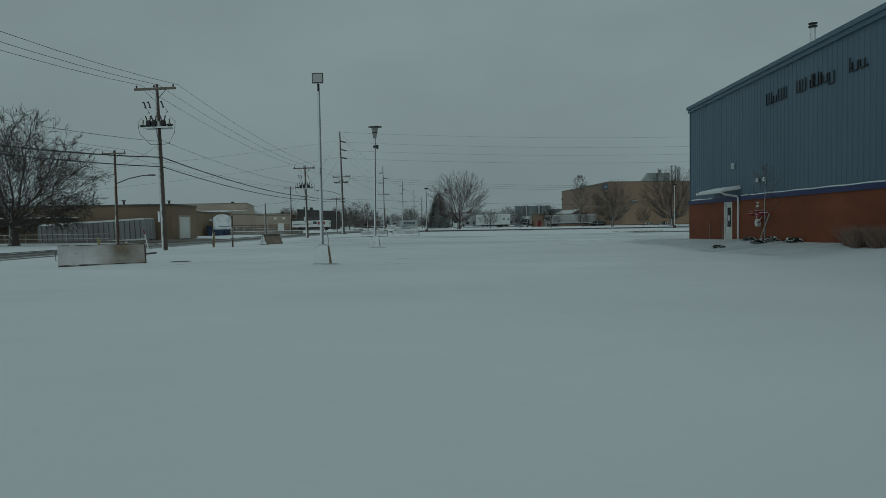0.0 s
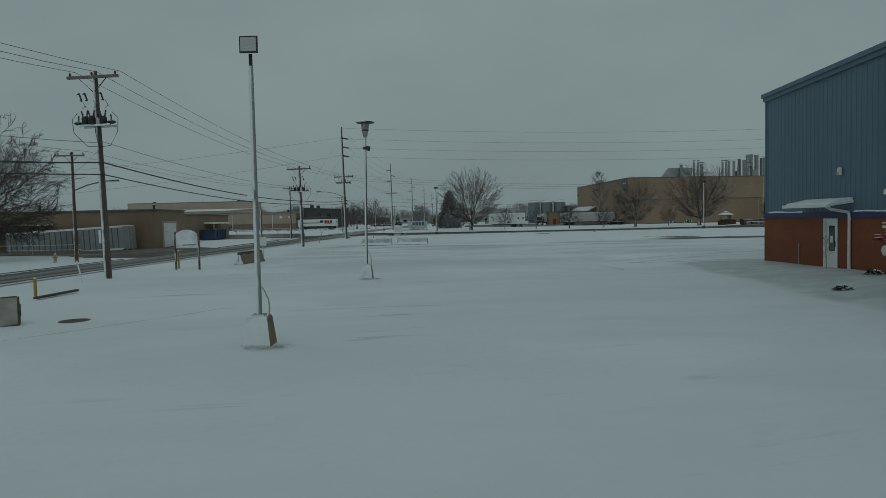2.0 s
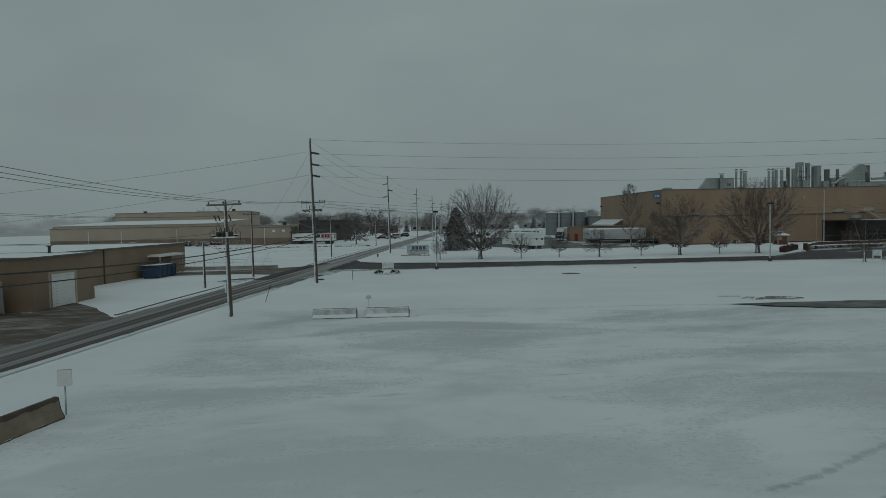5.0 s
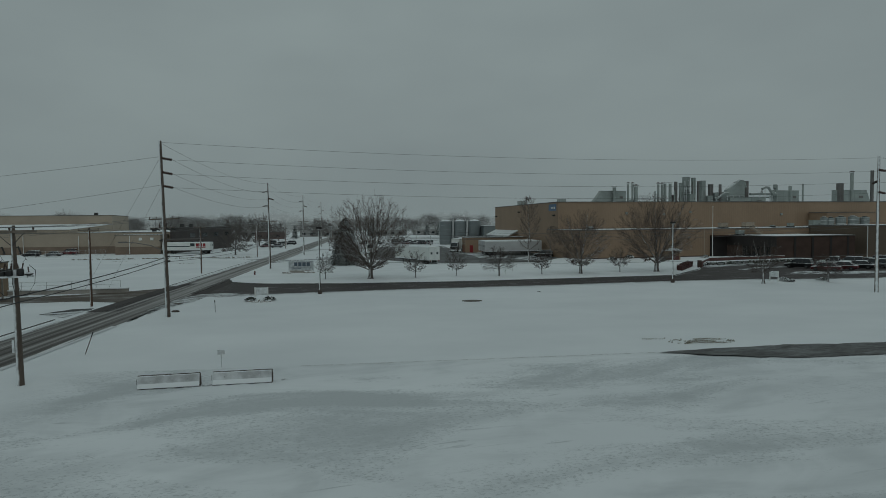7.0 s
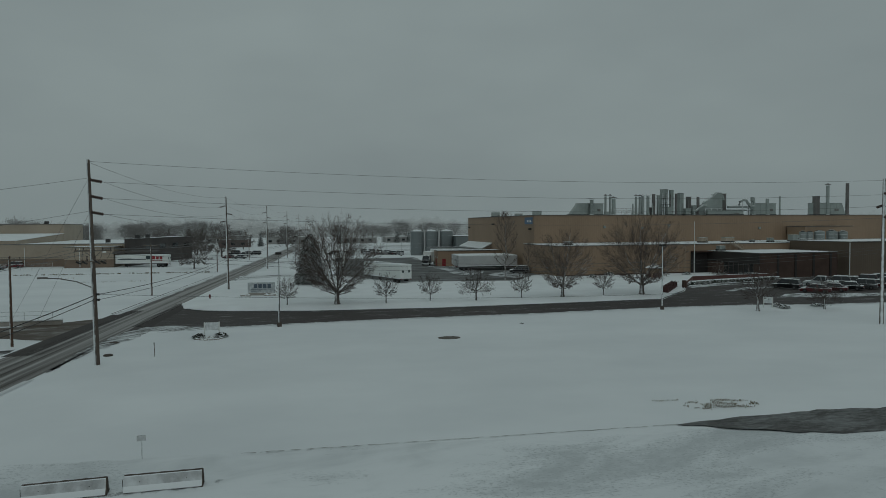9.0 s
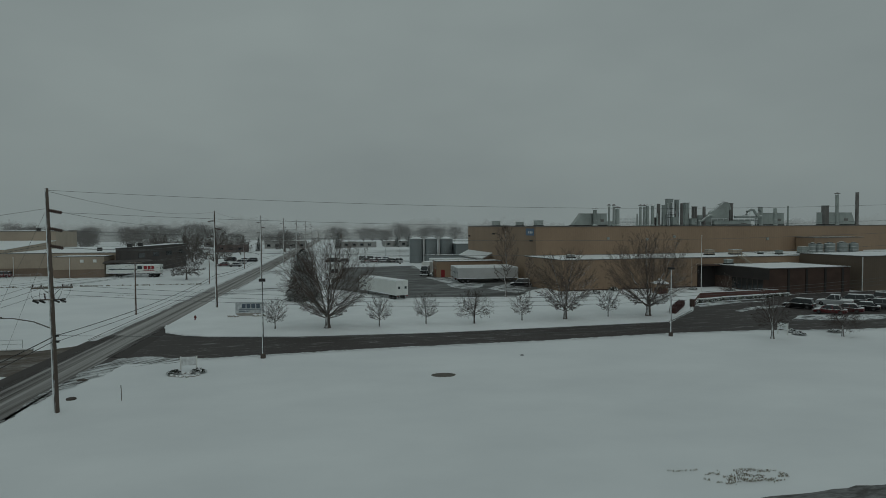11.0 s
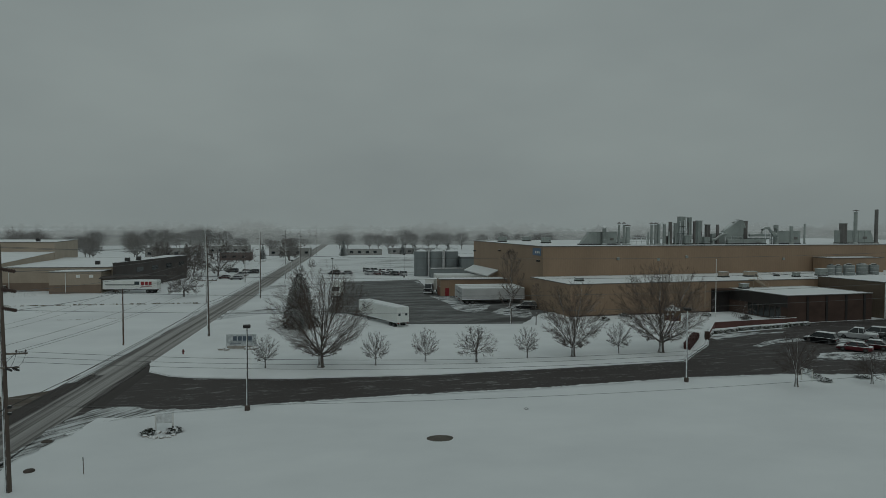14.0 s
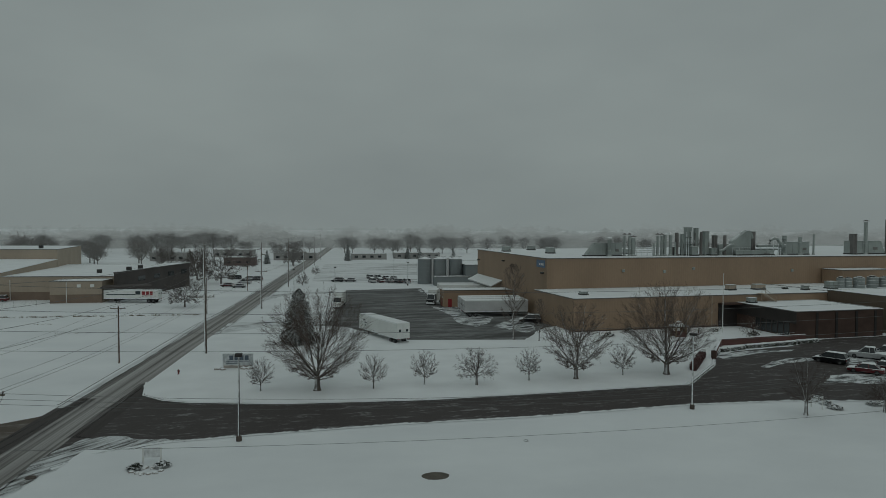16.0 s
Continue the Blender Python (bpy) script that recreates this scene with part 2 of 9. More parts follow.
def pavement_material(name, base, slush, gap, sx, sy, rot, rough, swirl=0.0, fleck=0.5, soft=0.07, wetter=None):
    """Wet asphalt with slush left in streaks."""
    m = bpy.data.materials.new(name)
    m.use_nodes = True
    n, l = m.node_tree.nodes, m.node_tree.links
    b = n["Principled BSDF"]
    geo = n.new("ShaderNodeNewGeometry")
    fs = []
    for a, c, d, r in ((sx, sy, 5, rot), (sx * 5, sy * 5, 5, rot), (7, 7, 4, 0)):
        mp = n.new("ShaderNodeMapping")
        mp.vector_type = 'TEXTURE'
        mp.inputs["Scale"].default_value, mp.inputs["Rotation"].default_value = (1 / a, 1 / c, 5.0), (0, 0, radians(r))
        l.new(geo.outputs["Position"], mp.inputs["Vector"])
        t = n.new("ShaderNodeTexNoise")
        t.inputs["Scale"].default_value, t.inputs["Detail"].default_value, t.inputs["Roughness"].default_value = 1, d, 0.62
        t.inputs["Distortion"].default_value = swirl
        l.new(mp.outputs["Vector"], t.inputs["Vector"])
        fs.append(t.outputs["Fac"])
    s = n.new("ShaderNodeMath")
    s.operation = 'MULTIPLY_ADD'
    l.new(fs[1], s.inputs[0])
    s.inputs[1].default_value = fleck
    l.new(fs[0], s.inputs[2])
    if wetter:
        # less slush south of a stretch along y: (y from, y to, how much)
        sp = n.new("ShaderNodeSeparateXYZ")
        l.new(geo.outputs["Position"], sp.inputs["Vector"])
        wr = n.new("ShaderNodeMapRange")
        wr.interpolation_type = 'SMOOTHSTEP'
        wr.inputs["From Min"].default_value, wr.inputs["From Max"].default_value = wetter[0], wetter[1]
        wr.inputs["To Min"].default_value, wr.inputs["To Max"].default_value = -wetter[2], 0.0
        l.new(sp.outputs["Y"], wr.inputs["Value"])
        sw = n.new("ShaderNodeMath")
        l.new(s.outputs[0], sw.inputs[0])
        l.new(wr.outputs["Result"], sw.inputs[1])
        s = sw
    mr = n.new("ShaderNodeMapRange")
    mr.interpolation_type = 'SMOOTHSTEP'
    mr.inputs["From Min"].default_value, mr.inputs["From Max"].default_value = 0.5 + 0.5 * fleck + gap - soft, 0.5 + 0.5 * fleck + gap + soft
    l.new(s.outputs[0], mr.inputs["Value"])
    c1 = n.new("ShaderNodeValToRGB")
    c1.color_ramp.elements[0].position, c1.color_ramp.elements[0].color = 0.3, (*(c * 0.75 for c in base), 1)
    c1.color_ramp.elements[1].position, c1.color_ramp.elements[1].color = 0.7, (*(c * 1.25 for c in base), 1)
    l.new(fs[2], c1.inputs["Fac"])
    mx = n.new("ShaderNodeMix")
    mx.data_type = 'RGBA'
    l.new(mr.outputs["Result"], mx.inputs["Factor"])
    l.new(c1.outputs["Color"], mx.inputs["A"])
    mx.inputs["B"].default_value = (*slush, 1)
    l.new(mx.outputs["Result"], b.inputs["Base Color"])
    rr = n.new("ShaderNodeMapRange")
    rr.inputs["To Min"].default_value, rr.inputs["To Max"].default_value = rough, 0.75
    l.new(mr.outputs["Result"], rr.inputs["Value"])
    l.new(rr.outputs["Result"], b.inputs["Roughness"])
    b.inputs["Specular IOR Level"].default_value = 0.14
    bp = n.new("ShaderNodeBump")
    bp.inputs["Strength"].default_value, bp.inputs["Distance"].default_value = 0.3, 0.02
    l.new(s.outputs[0], bp.inputs["Height"])
    l.new(bp.outputs["Normal"], b.inputs["Normal"])
    return m


def glass_material(name, tint):
    m = bpy.data.materials.new(name)
    m.use_nodes = True
    b = m.node_tree.nodes["Principled BSDF"]
    b.inputs["Base Color"].default_value = (*tint, 1)
    b.inputs["Roughness"].default_value = 0.08
    b.inputs["Specular IOR Level"].default_value = 0.6
    return m


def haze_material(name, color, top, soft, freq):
    """Far woods: a glowing sheet, haze in its colour, ragged tree tops thinning out upwards."""
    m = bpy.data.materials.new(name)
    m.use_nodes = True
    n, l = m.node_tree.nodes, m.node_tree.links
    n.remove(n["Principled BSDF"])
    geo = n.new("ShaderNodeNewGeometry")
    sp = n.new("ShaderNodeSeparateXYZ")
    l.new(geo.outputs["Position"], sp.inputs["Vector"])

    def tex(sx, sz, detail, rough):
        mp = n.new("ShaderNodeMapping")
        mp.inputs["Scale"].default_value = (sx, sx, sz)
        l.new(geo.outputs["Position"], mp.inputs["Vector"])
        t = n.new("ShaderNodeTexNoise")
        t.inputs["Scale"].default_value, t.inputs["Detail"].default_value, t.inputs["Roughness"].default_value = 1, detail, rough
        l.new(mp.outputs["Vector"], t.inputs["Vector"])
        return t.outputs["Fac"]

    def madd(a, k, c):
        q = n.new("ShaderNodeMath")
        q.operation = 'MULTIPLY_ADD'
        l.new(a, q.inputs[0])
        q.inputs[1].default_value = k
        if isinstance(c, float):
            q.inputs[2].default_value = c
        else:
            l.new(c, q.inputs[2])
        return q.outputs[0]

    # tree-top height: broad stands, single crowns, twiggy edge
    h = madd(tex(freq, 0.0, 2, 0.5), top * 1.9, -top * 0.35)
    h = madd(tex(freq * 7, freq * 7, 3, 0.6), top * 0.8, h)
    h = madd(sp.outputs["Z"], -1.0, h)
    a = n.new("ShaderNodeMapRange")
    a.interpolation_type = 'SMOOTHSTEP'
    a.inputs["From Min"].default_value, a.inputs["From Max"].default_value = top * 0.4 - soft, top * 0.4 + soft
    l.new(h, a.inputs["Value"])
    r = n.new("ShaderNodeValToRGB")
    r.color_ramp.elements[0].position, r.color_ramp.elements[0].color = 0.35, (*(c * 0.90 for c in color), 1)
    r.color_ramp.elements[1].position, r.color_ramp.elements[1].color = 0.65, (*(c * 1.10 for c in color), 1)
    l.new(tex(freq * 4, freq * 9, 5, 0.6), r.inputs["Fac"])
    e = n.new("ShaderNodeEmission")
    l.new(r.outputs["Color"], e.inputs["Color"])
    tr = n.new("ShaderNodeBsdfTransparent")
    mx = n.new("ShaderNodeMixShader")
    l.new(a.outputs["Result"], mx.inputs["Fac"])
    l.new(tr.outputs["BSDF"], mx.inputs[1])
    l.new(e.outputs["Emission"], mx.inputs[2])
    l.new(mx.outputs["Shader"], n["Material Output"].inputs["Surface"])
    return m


def worn_material(name, color, lo, hi, scale, soft, stretch=(1, 1, 1), rot=0.0):
    """A broken layer on the ground: it lies where the mesh's wear value and a noise allow, with frayed edges."""
    m = bpy.data.materials.new(name)
    m.use_nodes = True
    n, l = m.node_tree.nodes, m.node_tree.links
    b = n["Principled BSDF"]
    geo = n.new("ShaderNodeNewGeometry")
    mp = n.new("ShaderNodeMapping")
    mp.inputs["Scale"].default_value, mp.inputs["Rotation"].default_value = stretch, (0, 0, radians(rot))
    l.new(geo.outputs["Position"], mp.inputs["Vector"])
    t = n.new("ShaderNodeTexNoise")
    t.inputs["Scale"].default_value, t.inputs["Detail"].default_value, t.inputs["Roughness"].default_value = scale, 6, 0.68
    t.inputs["Distortion"].default_value = 0.4
    l.new(mp.outputs["Vector"], t.inputs["Vector"])
    at = n.new("ShaderNodeAttribute")
    at.attribute_name = "wear"
    s = n.new("ShaderNodeMath")
    s.operation = 'MULTIPLY_ADD'
    l.new(at.outputs["Fac"], s.inputs[0])
    s.inputs[1].default_value = 0.75
    l.new(t.outputs["Fac"], s.inputs[2])
    r = n.new("ShaderNodeMapRange")
    r.interpolation_type = 'SMOOTHSTEP'
    r.inputs["From Min"].default_value, r.inputs["From Max"].default_value = lo, lo + soft
    r.inputs["To Max"].default_value = hi
    l.new(s.outputs[0], r.inputs["Value"])
    c = n.new("ShaderNodeValToRGB")
    c.color_ramp.elements[0].position, c.color_ramp.elements[0].color = 0.3, (*(k * 0.9 for k in color), 1)
    c.color_ramp.elements[1].position, c.color_ramp.elements[1].color = 0.7, (*(min(1, k * 1.08) for k in color), 1)
    l.new(t.outputs["Fac"], c.inputs["Fac"])
    l.new(c.outputs["Color"], b.inputs["Base Color"])
    l.new(r.outputs["Result"], b.inputs["Alpha"])
    b.inputs["Roughness"].default_value = 0.75
    b.inputs["Specular IOR Level"].default_value = 0.2
    return m


M_SCUFF = worn_material("scuffed_thin_snow", (0.40, 0.43, 0.44), 0.84, 0.30, 3.2, 0.34)
M_SCOUR = worn_material("wind_scoured_snow", (0.30, 0.31, 0.31), 0.88, 0.60, 2.6, 0.36)
M_FRINGE = worn_material("frayed_snow_edge", (0.74, 0.77, 0.78), 0.80, 0.95, 1.0, 0.3, (0.8, 0.5, 1), 0)
M_FRINGEB = worn_material("frayed_snow_edge_along", (0.66, 0.68, 0.69), 0.82, 0.9, 1.0, 0.2, (1.6, 0.09, 1), 0)
M_WETROAD = worn_material("wet_junction_asphalt", (0.072, 0.064, 0.061), 0.70, 0.84, 1.0, 0.34, (2.4, 0.05, 1), 0)
M_FLAKE = material("snow_flake", (0.86, 0.88, 0.88), 0.9, var=0.03, scale=0.05, fine=0.2, bump=0.0, spec=0.1)
M_GROUND = ground_material()
M_SNOW = material("snow", (0.77, 0.80, 0.81), 0.75, var=0.06, scale=0.6, fine=9, bump=0.25, spec=0.25)
M_ROAD = pavement_material("slushy_road", (0.075, 0.069, 0.063), (0.40, 0.395, 0.385), -0.04, 1.35, 0.008, 0.4, 0.75, soft=0.20, fleck=0.4, wetter=(90, 150, 0.13))
M_SIDE = pavement_material("wet_asphalt", (0.068, 0.060, 0.058), (0.30, 0.30, 0.30), 0.19, 0.22, 0.9, 6, 0.7, 0.8, soft=0.14, fleck=0.8)
M_YARD = pavement_material("yard_asphalt", (0.06, 0.059, 0.057), (0.26, 0.27, 0.27), 0.05, 0.06, 0.28, 10, 0.6, 0.9, soft=0.2, fleck=0.5)
M_BARE = pavement_material("thinly_snowed_asphalt", (0.075, 0.073, 0.070), (0.26, 0.27, 0.27), 0.08, 0.3, 0.9, 5, 0.7, 0.6, soft=0.32, fleck=0.8)
M_DRIVE = pavement_material("snowy_drive", (0.05, 0.048, 0.045), (0.66, 0.69, 0.70), -0.05, 0.08, 0.4, 20, 0.6, soft=0.1)
M_FAN = pavement_material("streaked_slush", (0.06, 0.055, 0.05), (0.62, 0.65, 0.66), -0.02, 2.1, 0.19, -35, 0.7, 0.3, soft=0.14)
M_MUD = pavement_material("muddy_asphalt", (0.095, 0.077, 0.062), (0.34, 0.34, 0.33), 0.12, 0.15, 0.4, 10, 0.7, 0.5, soft=0.18)
M_THIN = pavement_material("thin_driven_snow", (0.042, 0.041, 0.040), (0.66, 0.69, 0.70), -0.02, 0.16, 0.45, 25, 0.7, 1.2, soft=0.12)
M_FARLOT = pavement_material("driven_far_snow", (0.16, 0.165, 0.165), (0.72, 0.75, 0.76), -0.10, 0.03, 0.16, 8, 0.7, 1.0, soft=0.12)
M_KERB = material("kerb_concrete", (0.13, 0.13, 0.125), 0.8, var=0.3, fine=8, snow_up=0.75)
M_TAN = material("tan_ribbed_cladding", (0.295, 0.207, 0.14), 0.6, var=0.12, scale=0.5, fine=3, bump=0.25, ribs=0.6, stretch=(1, 1, 0.35))
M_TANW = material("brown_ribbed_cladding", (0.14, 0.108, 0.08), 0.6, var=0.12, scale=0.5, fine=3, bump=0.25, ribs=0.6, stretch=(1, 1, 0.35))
M_TANF = material("pale_tan_cladding", (0.37, 0.31, 0.245), 0.65, var=0.12, scale=0.4, fine=2, bump=0.2, ribs=0.6)
M_BROWN = material("brown_block_wall", (0.225, 0.165, 0.112), 0.8, var=0.18, scale=0.7, fine=6, bump=0.2, stretch=(1, 1, 1.5))
M_BAND = material("brown_wall_base", (0.20, 0.15, 0.115), 0.8, var=0.2, scale=0.7, fine=5, bump=0.2)
M_BRICKD = material("dark_brown_brick", (0.07, 0.043, 0.034), 0.85, var=0.25, scale=0.9, fine=7, bump=0.3, stretch=(1, 1, 2))
M_DARKBRICK = material("charcoal_brick", (0.075, 0.066, 0.063), 0.85, var=0.2, scale=0.6, fine=5, bump=0.3)
M_BLUE = material("blue_metal_siding", (0.11, 0.165, 0.215), 0.5, var=0.12, scale=0.8, fine=3, bump=0.05, stretch=(1, 1, 0.2))
M_NAVY = material("navy_trim", (0.018, 0.03, 0.115), 0.45, var=0.15, snow_up=0.8)
M_BRICKR = None
M_CONC = material("weathered_concrete", (0.19, 0.145, 0.085), 0.85, var=0.3, scale=3, fine=18, bump=0.3, snow_up=0.62, snow_wind=0.56)
M_BARR = material("barrier_concrete", (0.20, 0.158, 0.115), 0.85, var=0.35, scale=3, fine=18, bump=0.3, snow_wind=0.66, snow_scale=1.2)
M_BARRB = material("half_bare_barrier_concrete", (0.20, 0.158, 0.115), 0.85, var=0.35, scale=3, fine=18, bump=0.3, snow_wind=0.43, snow_scale=0.5)
M_BRICKC = material("dark_red_court_brick", (0.11, 0.052, 0.045), 0.85, var=0.25, scale=0.9, fine=7, bump=0.3, stretch=(1, 1, 2))
M_FASCIA = material("dark_bronze_fascia", (0.028, 0.024, 0.023), 0.6, var=0.25, scale=1, fine=5, bump=0.1)
M_DRUM = material("pale_grey_drum_paint", (0.25, 0.275, 0.27), 0.55, metal=0.15, var=0.2, scale=0.8, fine=4, bump=0.08, snow_up=0.8)
M_BARRW = material("snow_dusted_grey_concrete", (0.47, 0.48, 0.485), 0.85, var=0.2, scale=2, fine=12, bump=0.25, snow_up=0.3, snow_scale=1.4)
M_STAIN = material("stained_concrete_edge", (0.075, 0.06, 0.05), 0.85, var=0.4, scale=3, fine=14, bump=0.3)
M_DIRTYALU = material("dirty_ribbed_aluminium", (0.28, 0.29, 0.295), 0.5, metal=0.2, var=0.25, scale=0.8, fine=4, bump=0.05, stretch=(1, 1, 0.3), snow_up=0.8)
M_BRONZE = material("bronze_lamp_paint", (0.06, 0.055, 0.052), 0.5, metal=0.3, var=0.25, scale=3, fine=10, bump=0.05, snow_wind=0.78)
M_CONCB = material("grey_concrete", (0.33, 0.31, 0.28), 0.85, var=0.25, scale=2, fine=12, bump=0.3, snow_up=0.62)
M_WOOD = material("weathered_pole_wood", (0.105, 0.083, 0.068), 0.85, var=0.35, scale=4, fine=20, bump=0.3, stretch=(2, 2, 0.15), snow_wind=0.78)
M_ARM = material("crossarm_wood", (0.17, 0.145, 0.12), 0.85, var=0.3, scale=4, fine=20, bump=0.3, snow_up=0.7)
M_STEEL = material("galvanised_steel", (0.34, 0.35, 0.35), 0.5, metal=0.6, var=0.2, scale=3, fine=10, bump=0.08, snow_wind=0.62)
M_DARKPOLE = material("dark_bronze_pole", (0.075, 0.068, 0.064), 0.5, metal=0.4, var=0.25, scale=3, fine=10, bump=0.08, snow_wind=0.5, snow_up=0.6)
M_DUCT = material("rooftop_sheet_metal", (0.29, 0.32, 0.305), 0.5, metal=0.3, var=0.22, scale=0.8, fine=4, bump=0.1, ribs=0.9, snow_up=0.8)
M_RIM = material("grimy_wheel_rim", (0.10, 0.10, 0.102), 0.5, metal=0.5, var=0.3, scale=6, fine=20, bump=0.05)
M_STACKR = material("rusty_stack_steel", (0.15, 0.143, 0.136), 0.6, metal=0.3, var=0.35, scale=0.8, fine=4, bump=0.1)
M_TANK = material("grey_silo_paint", (0.20, 0.225, 0.23), 0.5, metal=0.15, var=0.15, scale=0.4, fine=2, bump=0.1, snow_up=0.7, stretch=(1, 1, 0.2))
M_WHITE = material("white_trailer_paint", (0.68, 0.70, 0.68), 0.5, var=0.1, scale=0.6, fine=3, bump=0.04, snow_up=0.75)
M_WHITEP = material("white_paint", (0.72, 0.73, 0.71), 0.5, var=0.08, scale=2, fine=8, bump=0.06, snow_up=0.8)
M_ALU = material("corrugated_aluminium", (0.55, 0.56, 0.56), 0.45, metal=0.35, var=0.15, scale=0.8, fine=5, bump=0.05, snow_up=0.75)
M_BLACK = material("black_rubber", (0.02, 0.02, 0.02), 0.8, var=0.3, scale=4, fine=20, bump=0.1)
M_IRON = material("dark_iron", (0.045, 0.044, 0.043), 0.6, metal=0.3, var=0.3, scale=4, fine=20, bump=0.1, snow_up=0.85)
M_WIRE = material("black_cable", (0.02, 0.02, 0.02), 0.6, var=0.2, bump=0.0)
M_WIREG = material("grey_conductor", (0.11, 0.115, 0.115), 0.5, metal=0.3, var=0.2, bump=0.0)
M_CERAM = material("brown_insulator", (0.06, 0.035, 0.028), 0.3, var=0.2, bump=0.0)
M_LETTER = material("black_sign_plate", (0.014, 0.015, 0.018), 0.5, var=0.3, snow_up=0.7)
M_HYDRY = material("faded_hydrant_paint", (0.30, 0.24, 0.12), 0.7, var=0.35, scale=6, fine=20, snow_up=0.6)
M_HYDRR = material("dark_red_hydrant_paint", (0.13, 0.03, 0.028), 0.6, var=0.3, scale=6, fine=20, snow_up=0.6)
M_YELLOW = material("yellow_paint", (0.33, 0.22, 0.03), 0.5, var=0.2, scale=4, snow_up=0.6)
M_RED = material("red_paint", (0.24, 0.02, 0.025), 0.45, var=0.2, scale=4, snow_up=0.55)
M_DUMP = material("blue_dumpster_paint", (0.03, 0.055, 0.11), 0.5, var=0.25, scale=2, fine=8, snow_up=0.65)
M_GLASS = glass_material("dark_window_glass", (0.02, 0.025, 0.028))
M_BARKD = material("dark_wet_bark", (0.075, 0.064, 0.057), 0.9, var=0.35, scale=5, fine=20, bump=0.3, snow_wind=0.99)
M_BARK = material("tree_bark", (0.105, 0.09, 0.08), 0.9, var=0.3, scale=5, fine=20, bump=0.3, snow_wind=0.98)
M_TWIG = material("bare_twigs", (0.105, 0.081, 0.069), 0.9, var=0.25, scale=2, fine=6, bump=0.0, snow_up=0.9)
M_TWIGD = material("dark_wet_twigs", (0.068, 0.052, 0.045), 0.9, var=0.2, scale=2, fine=6, bump=0.0, snow_up=0.95)
# Far twigs: distance haze is mixed into these greyer, paler base colours.
M_TWIGG = material("haze_greyed_twigs", (0.12, 0.105, 0.097), 0.9, var=0.2, scale=1, fine=4, bump=0.0, snow_up=0.85)
M_TWIGF = material("haze_pale_far_twigs", (0.215, 0.21, 0.203), 0.9, var=0.12, scale=0.5, fine=3, bump=0.0, snow_up=0.8)
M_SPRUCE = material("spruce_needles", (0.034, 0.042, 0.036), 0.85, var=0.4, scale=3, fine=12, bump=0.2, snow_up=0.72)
# Twigs and needles lightened in colour to carry the haze.
M_TWIGM = material("haze_pale_twigs", (0.225, 0.215, 0.207), 0.9, var=0.15, scale=0.7, fine=3, bump=0.0, snow_up=0.8)
M_SPRUCEF = material("haze_pale_spruce_needles", (0.10, 0.12, 0.115), 0.85, var=0.2, scale=1, fine=6, bump=0.2, snow_up=0.75)
M_HEDGE = material("dark_red_hedge", (0.075, 0.036, 0.034), 0.9, var=0.4, scale=4, fine=16, bump=0.5)
M_SHRUB = material("evergreen_shrub", (0.045, 0.05, 0.04), 0.9, var=0.4, scale=4, fine=16, bump=0.5, snow_up=0.35)
M_SHRUBS = material("snow_laden_shrub", (0.045, 0.05, 0.04), 0.9, var=0.4, scale=4, fine=16, bump=0.5, snow_up=0.12)
M_GRASS = material("dry_grass", (0.27, 0.19, 0.155), 0.9, var=0.35, scale=4, fine=16, bump=0.0)
M_GRASSG = material("winter_turf", (0.16, 0.135, 0.085), 0.9, var=0.35, scale=4, fine=16, bump=0.0)
M_EARTH = material("bare_earth", (0.10, 0.09, 0.075), 0.9, var=0.4, scale=3, fine=10, bump=0.5)
M_WOODB = material("brown_post_wood", (0.10, 0.06, 0.042), 0.8, var=0.3, scale=5, fine=18, bump=0.2, stretch=(2, 2, 0.2), snow_wind=0.9)
M_LIT = bpy.data.materials.new("lit_lamp_lens")
M_LIT.use_nodes = True
M_LIT.node_tree.nodes["Principled BSDF"].inputs["Emission Color"].default_value = (1.0, 0.95, 0.85, 1)
M_LIT.node_tree.nodes["Principled BSDF"].inputs["Emission Strength"].default_value = 6.0
M_LAMP = glass_material("lamp_glass", (0.45, 0.46, 0.45))
M_LAMPB = material("grimy_lamp_diffuser", (0.30, 0.30, 0.285), 0.45, var=0.25, scale=4, fine=14, bump=0.05)
M_SIGN = material("snow_caked_sign_face", (0.40, 0.41, 0.41), 0.6, var=0.2, scale=1.5, fine=6, snow_wind=0.72)
M_SIGNG = material("blue_grey_sign_face", (0.40, 0.43, 0.44), 0.6, var=0.18, scale=1.5, fine=6, snow_wind=0.95)
M_SIGNS = material("snow_plastered_board", (0.12, 0.12, 0.12), 0.6, var=0.3, scale=1.5, fine=6, snow_wind=0.66, snow_scale=1.1)
M_MARK_RED = material("red_vinyl", (0.26, 0.025, 0.03), 0.5, var=0.15)
M_SLATE = material("slate_grey_letter", (0.085, 0.11, 0.14), 0.5, var=0.15)
M_MARK_BLUE = material("blue_vinyl", (0.09, 0.16, 0.26), 0.5, var=0.15)
M_MARK_DARK = material("dark_vinyl", (0.03, 0.045, 0.05), 0.5, var=0.15)
M_BRICKR = material("red_brown_brick", (0.20, 0.062, 0.028), 0.85, var=0.22, scale=1.2, fine=9, bump=0.3, stretch=(1, 1, 2.2))
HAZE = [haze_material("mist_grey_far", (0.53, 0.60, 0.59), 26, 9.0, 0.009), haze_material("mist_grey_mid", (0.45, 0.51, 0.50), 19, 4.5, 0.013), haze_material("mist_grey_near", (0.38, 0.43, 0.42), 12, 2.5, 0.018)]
PAINT = {}
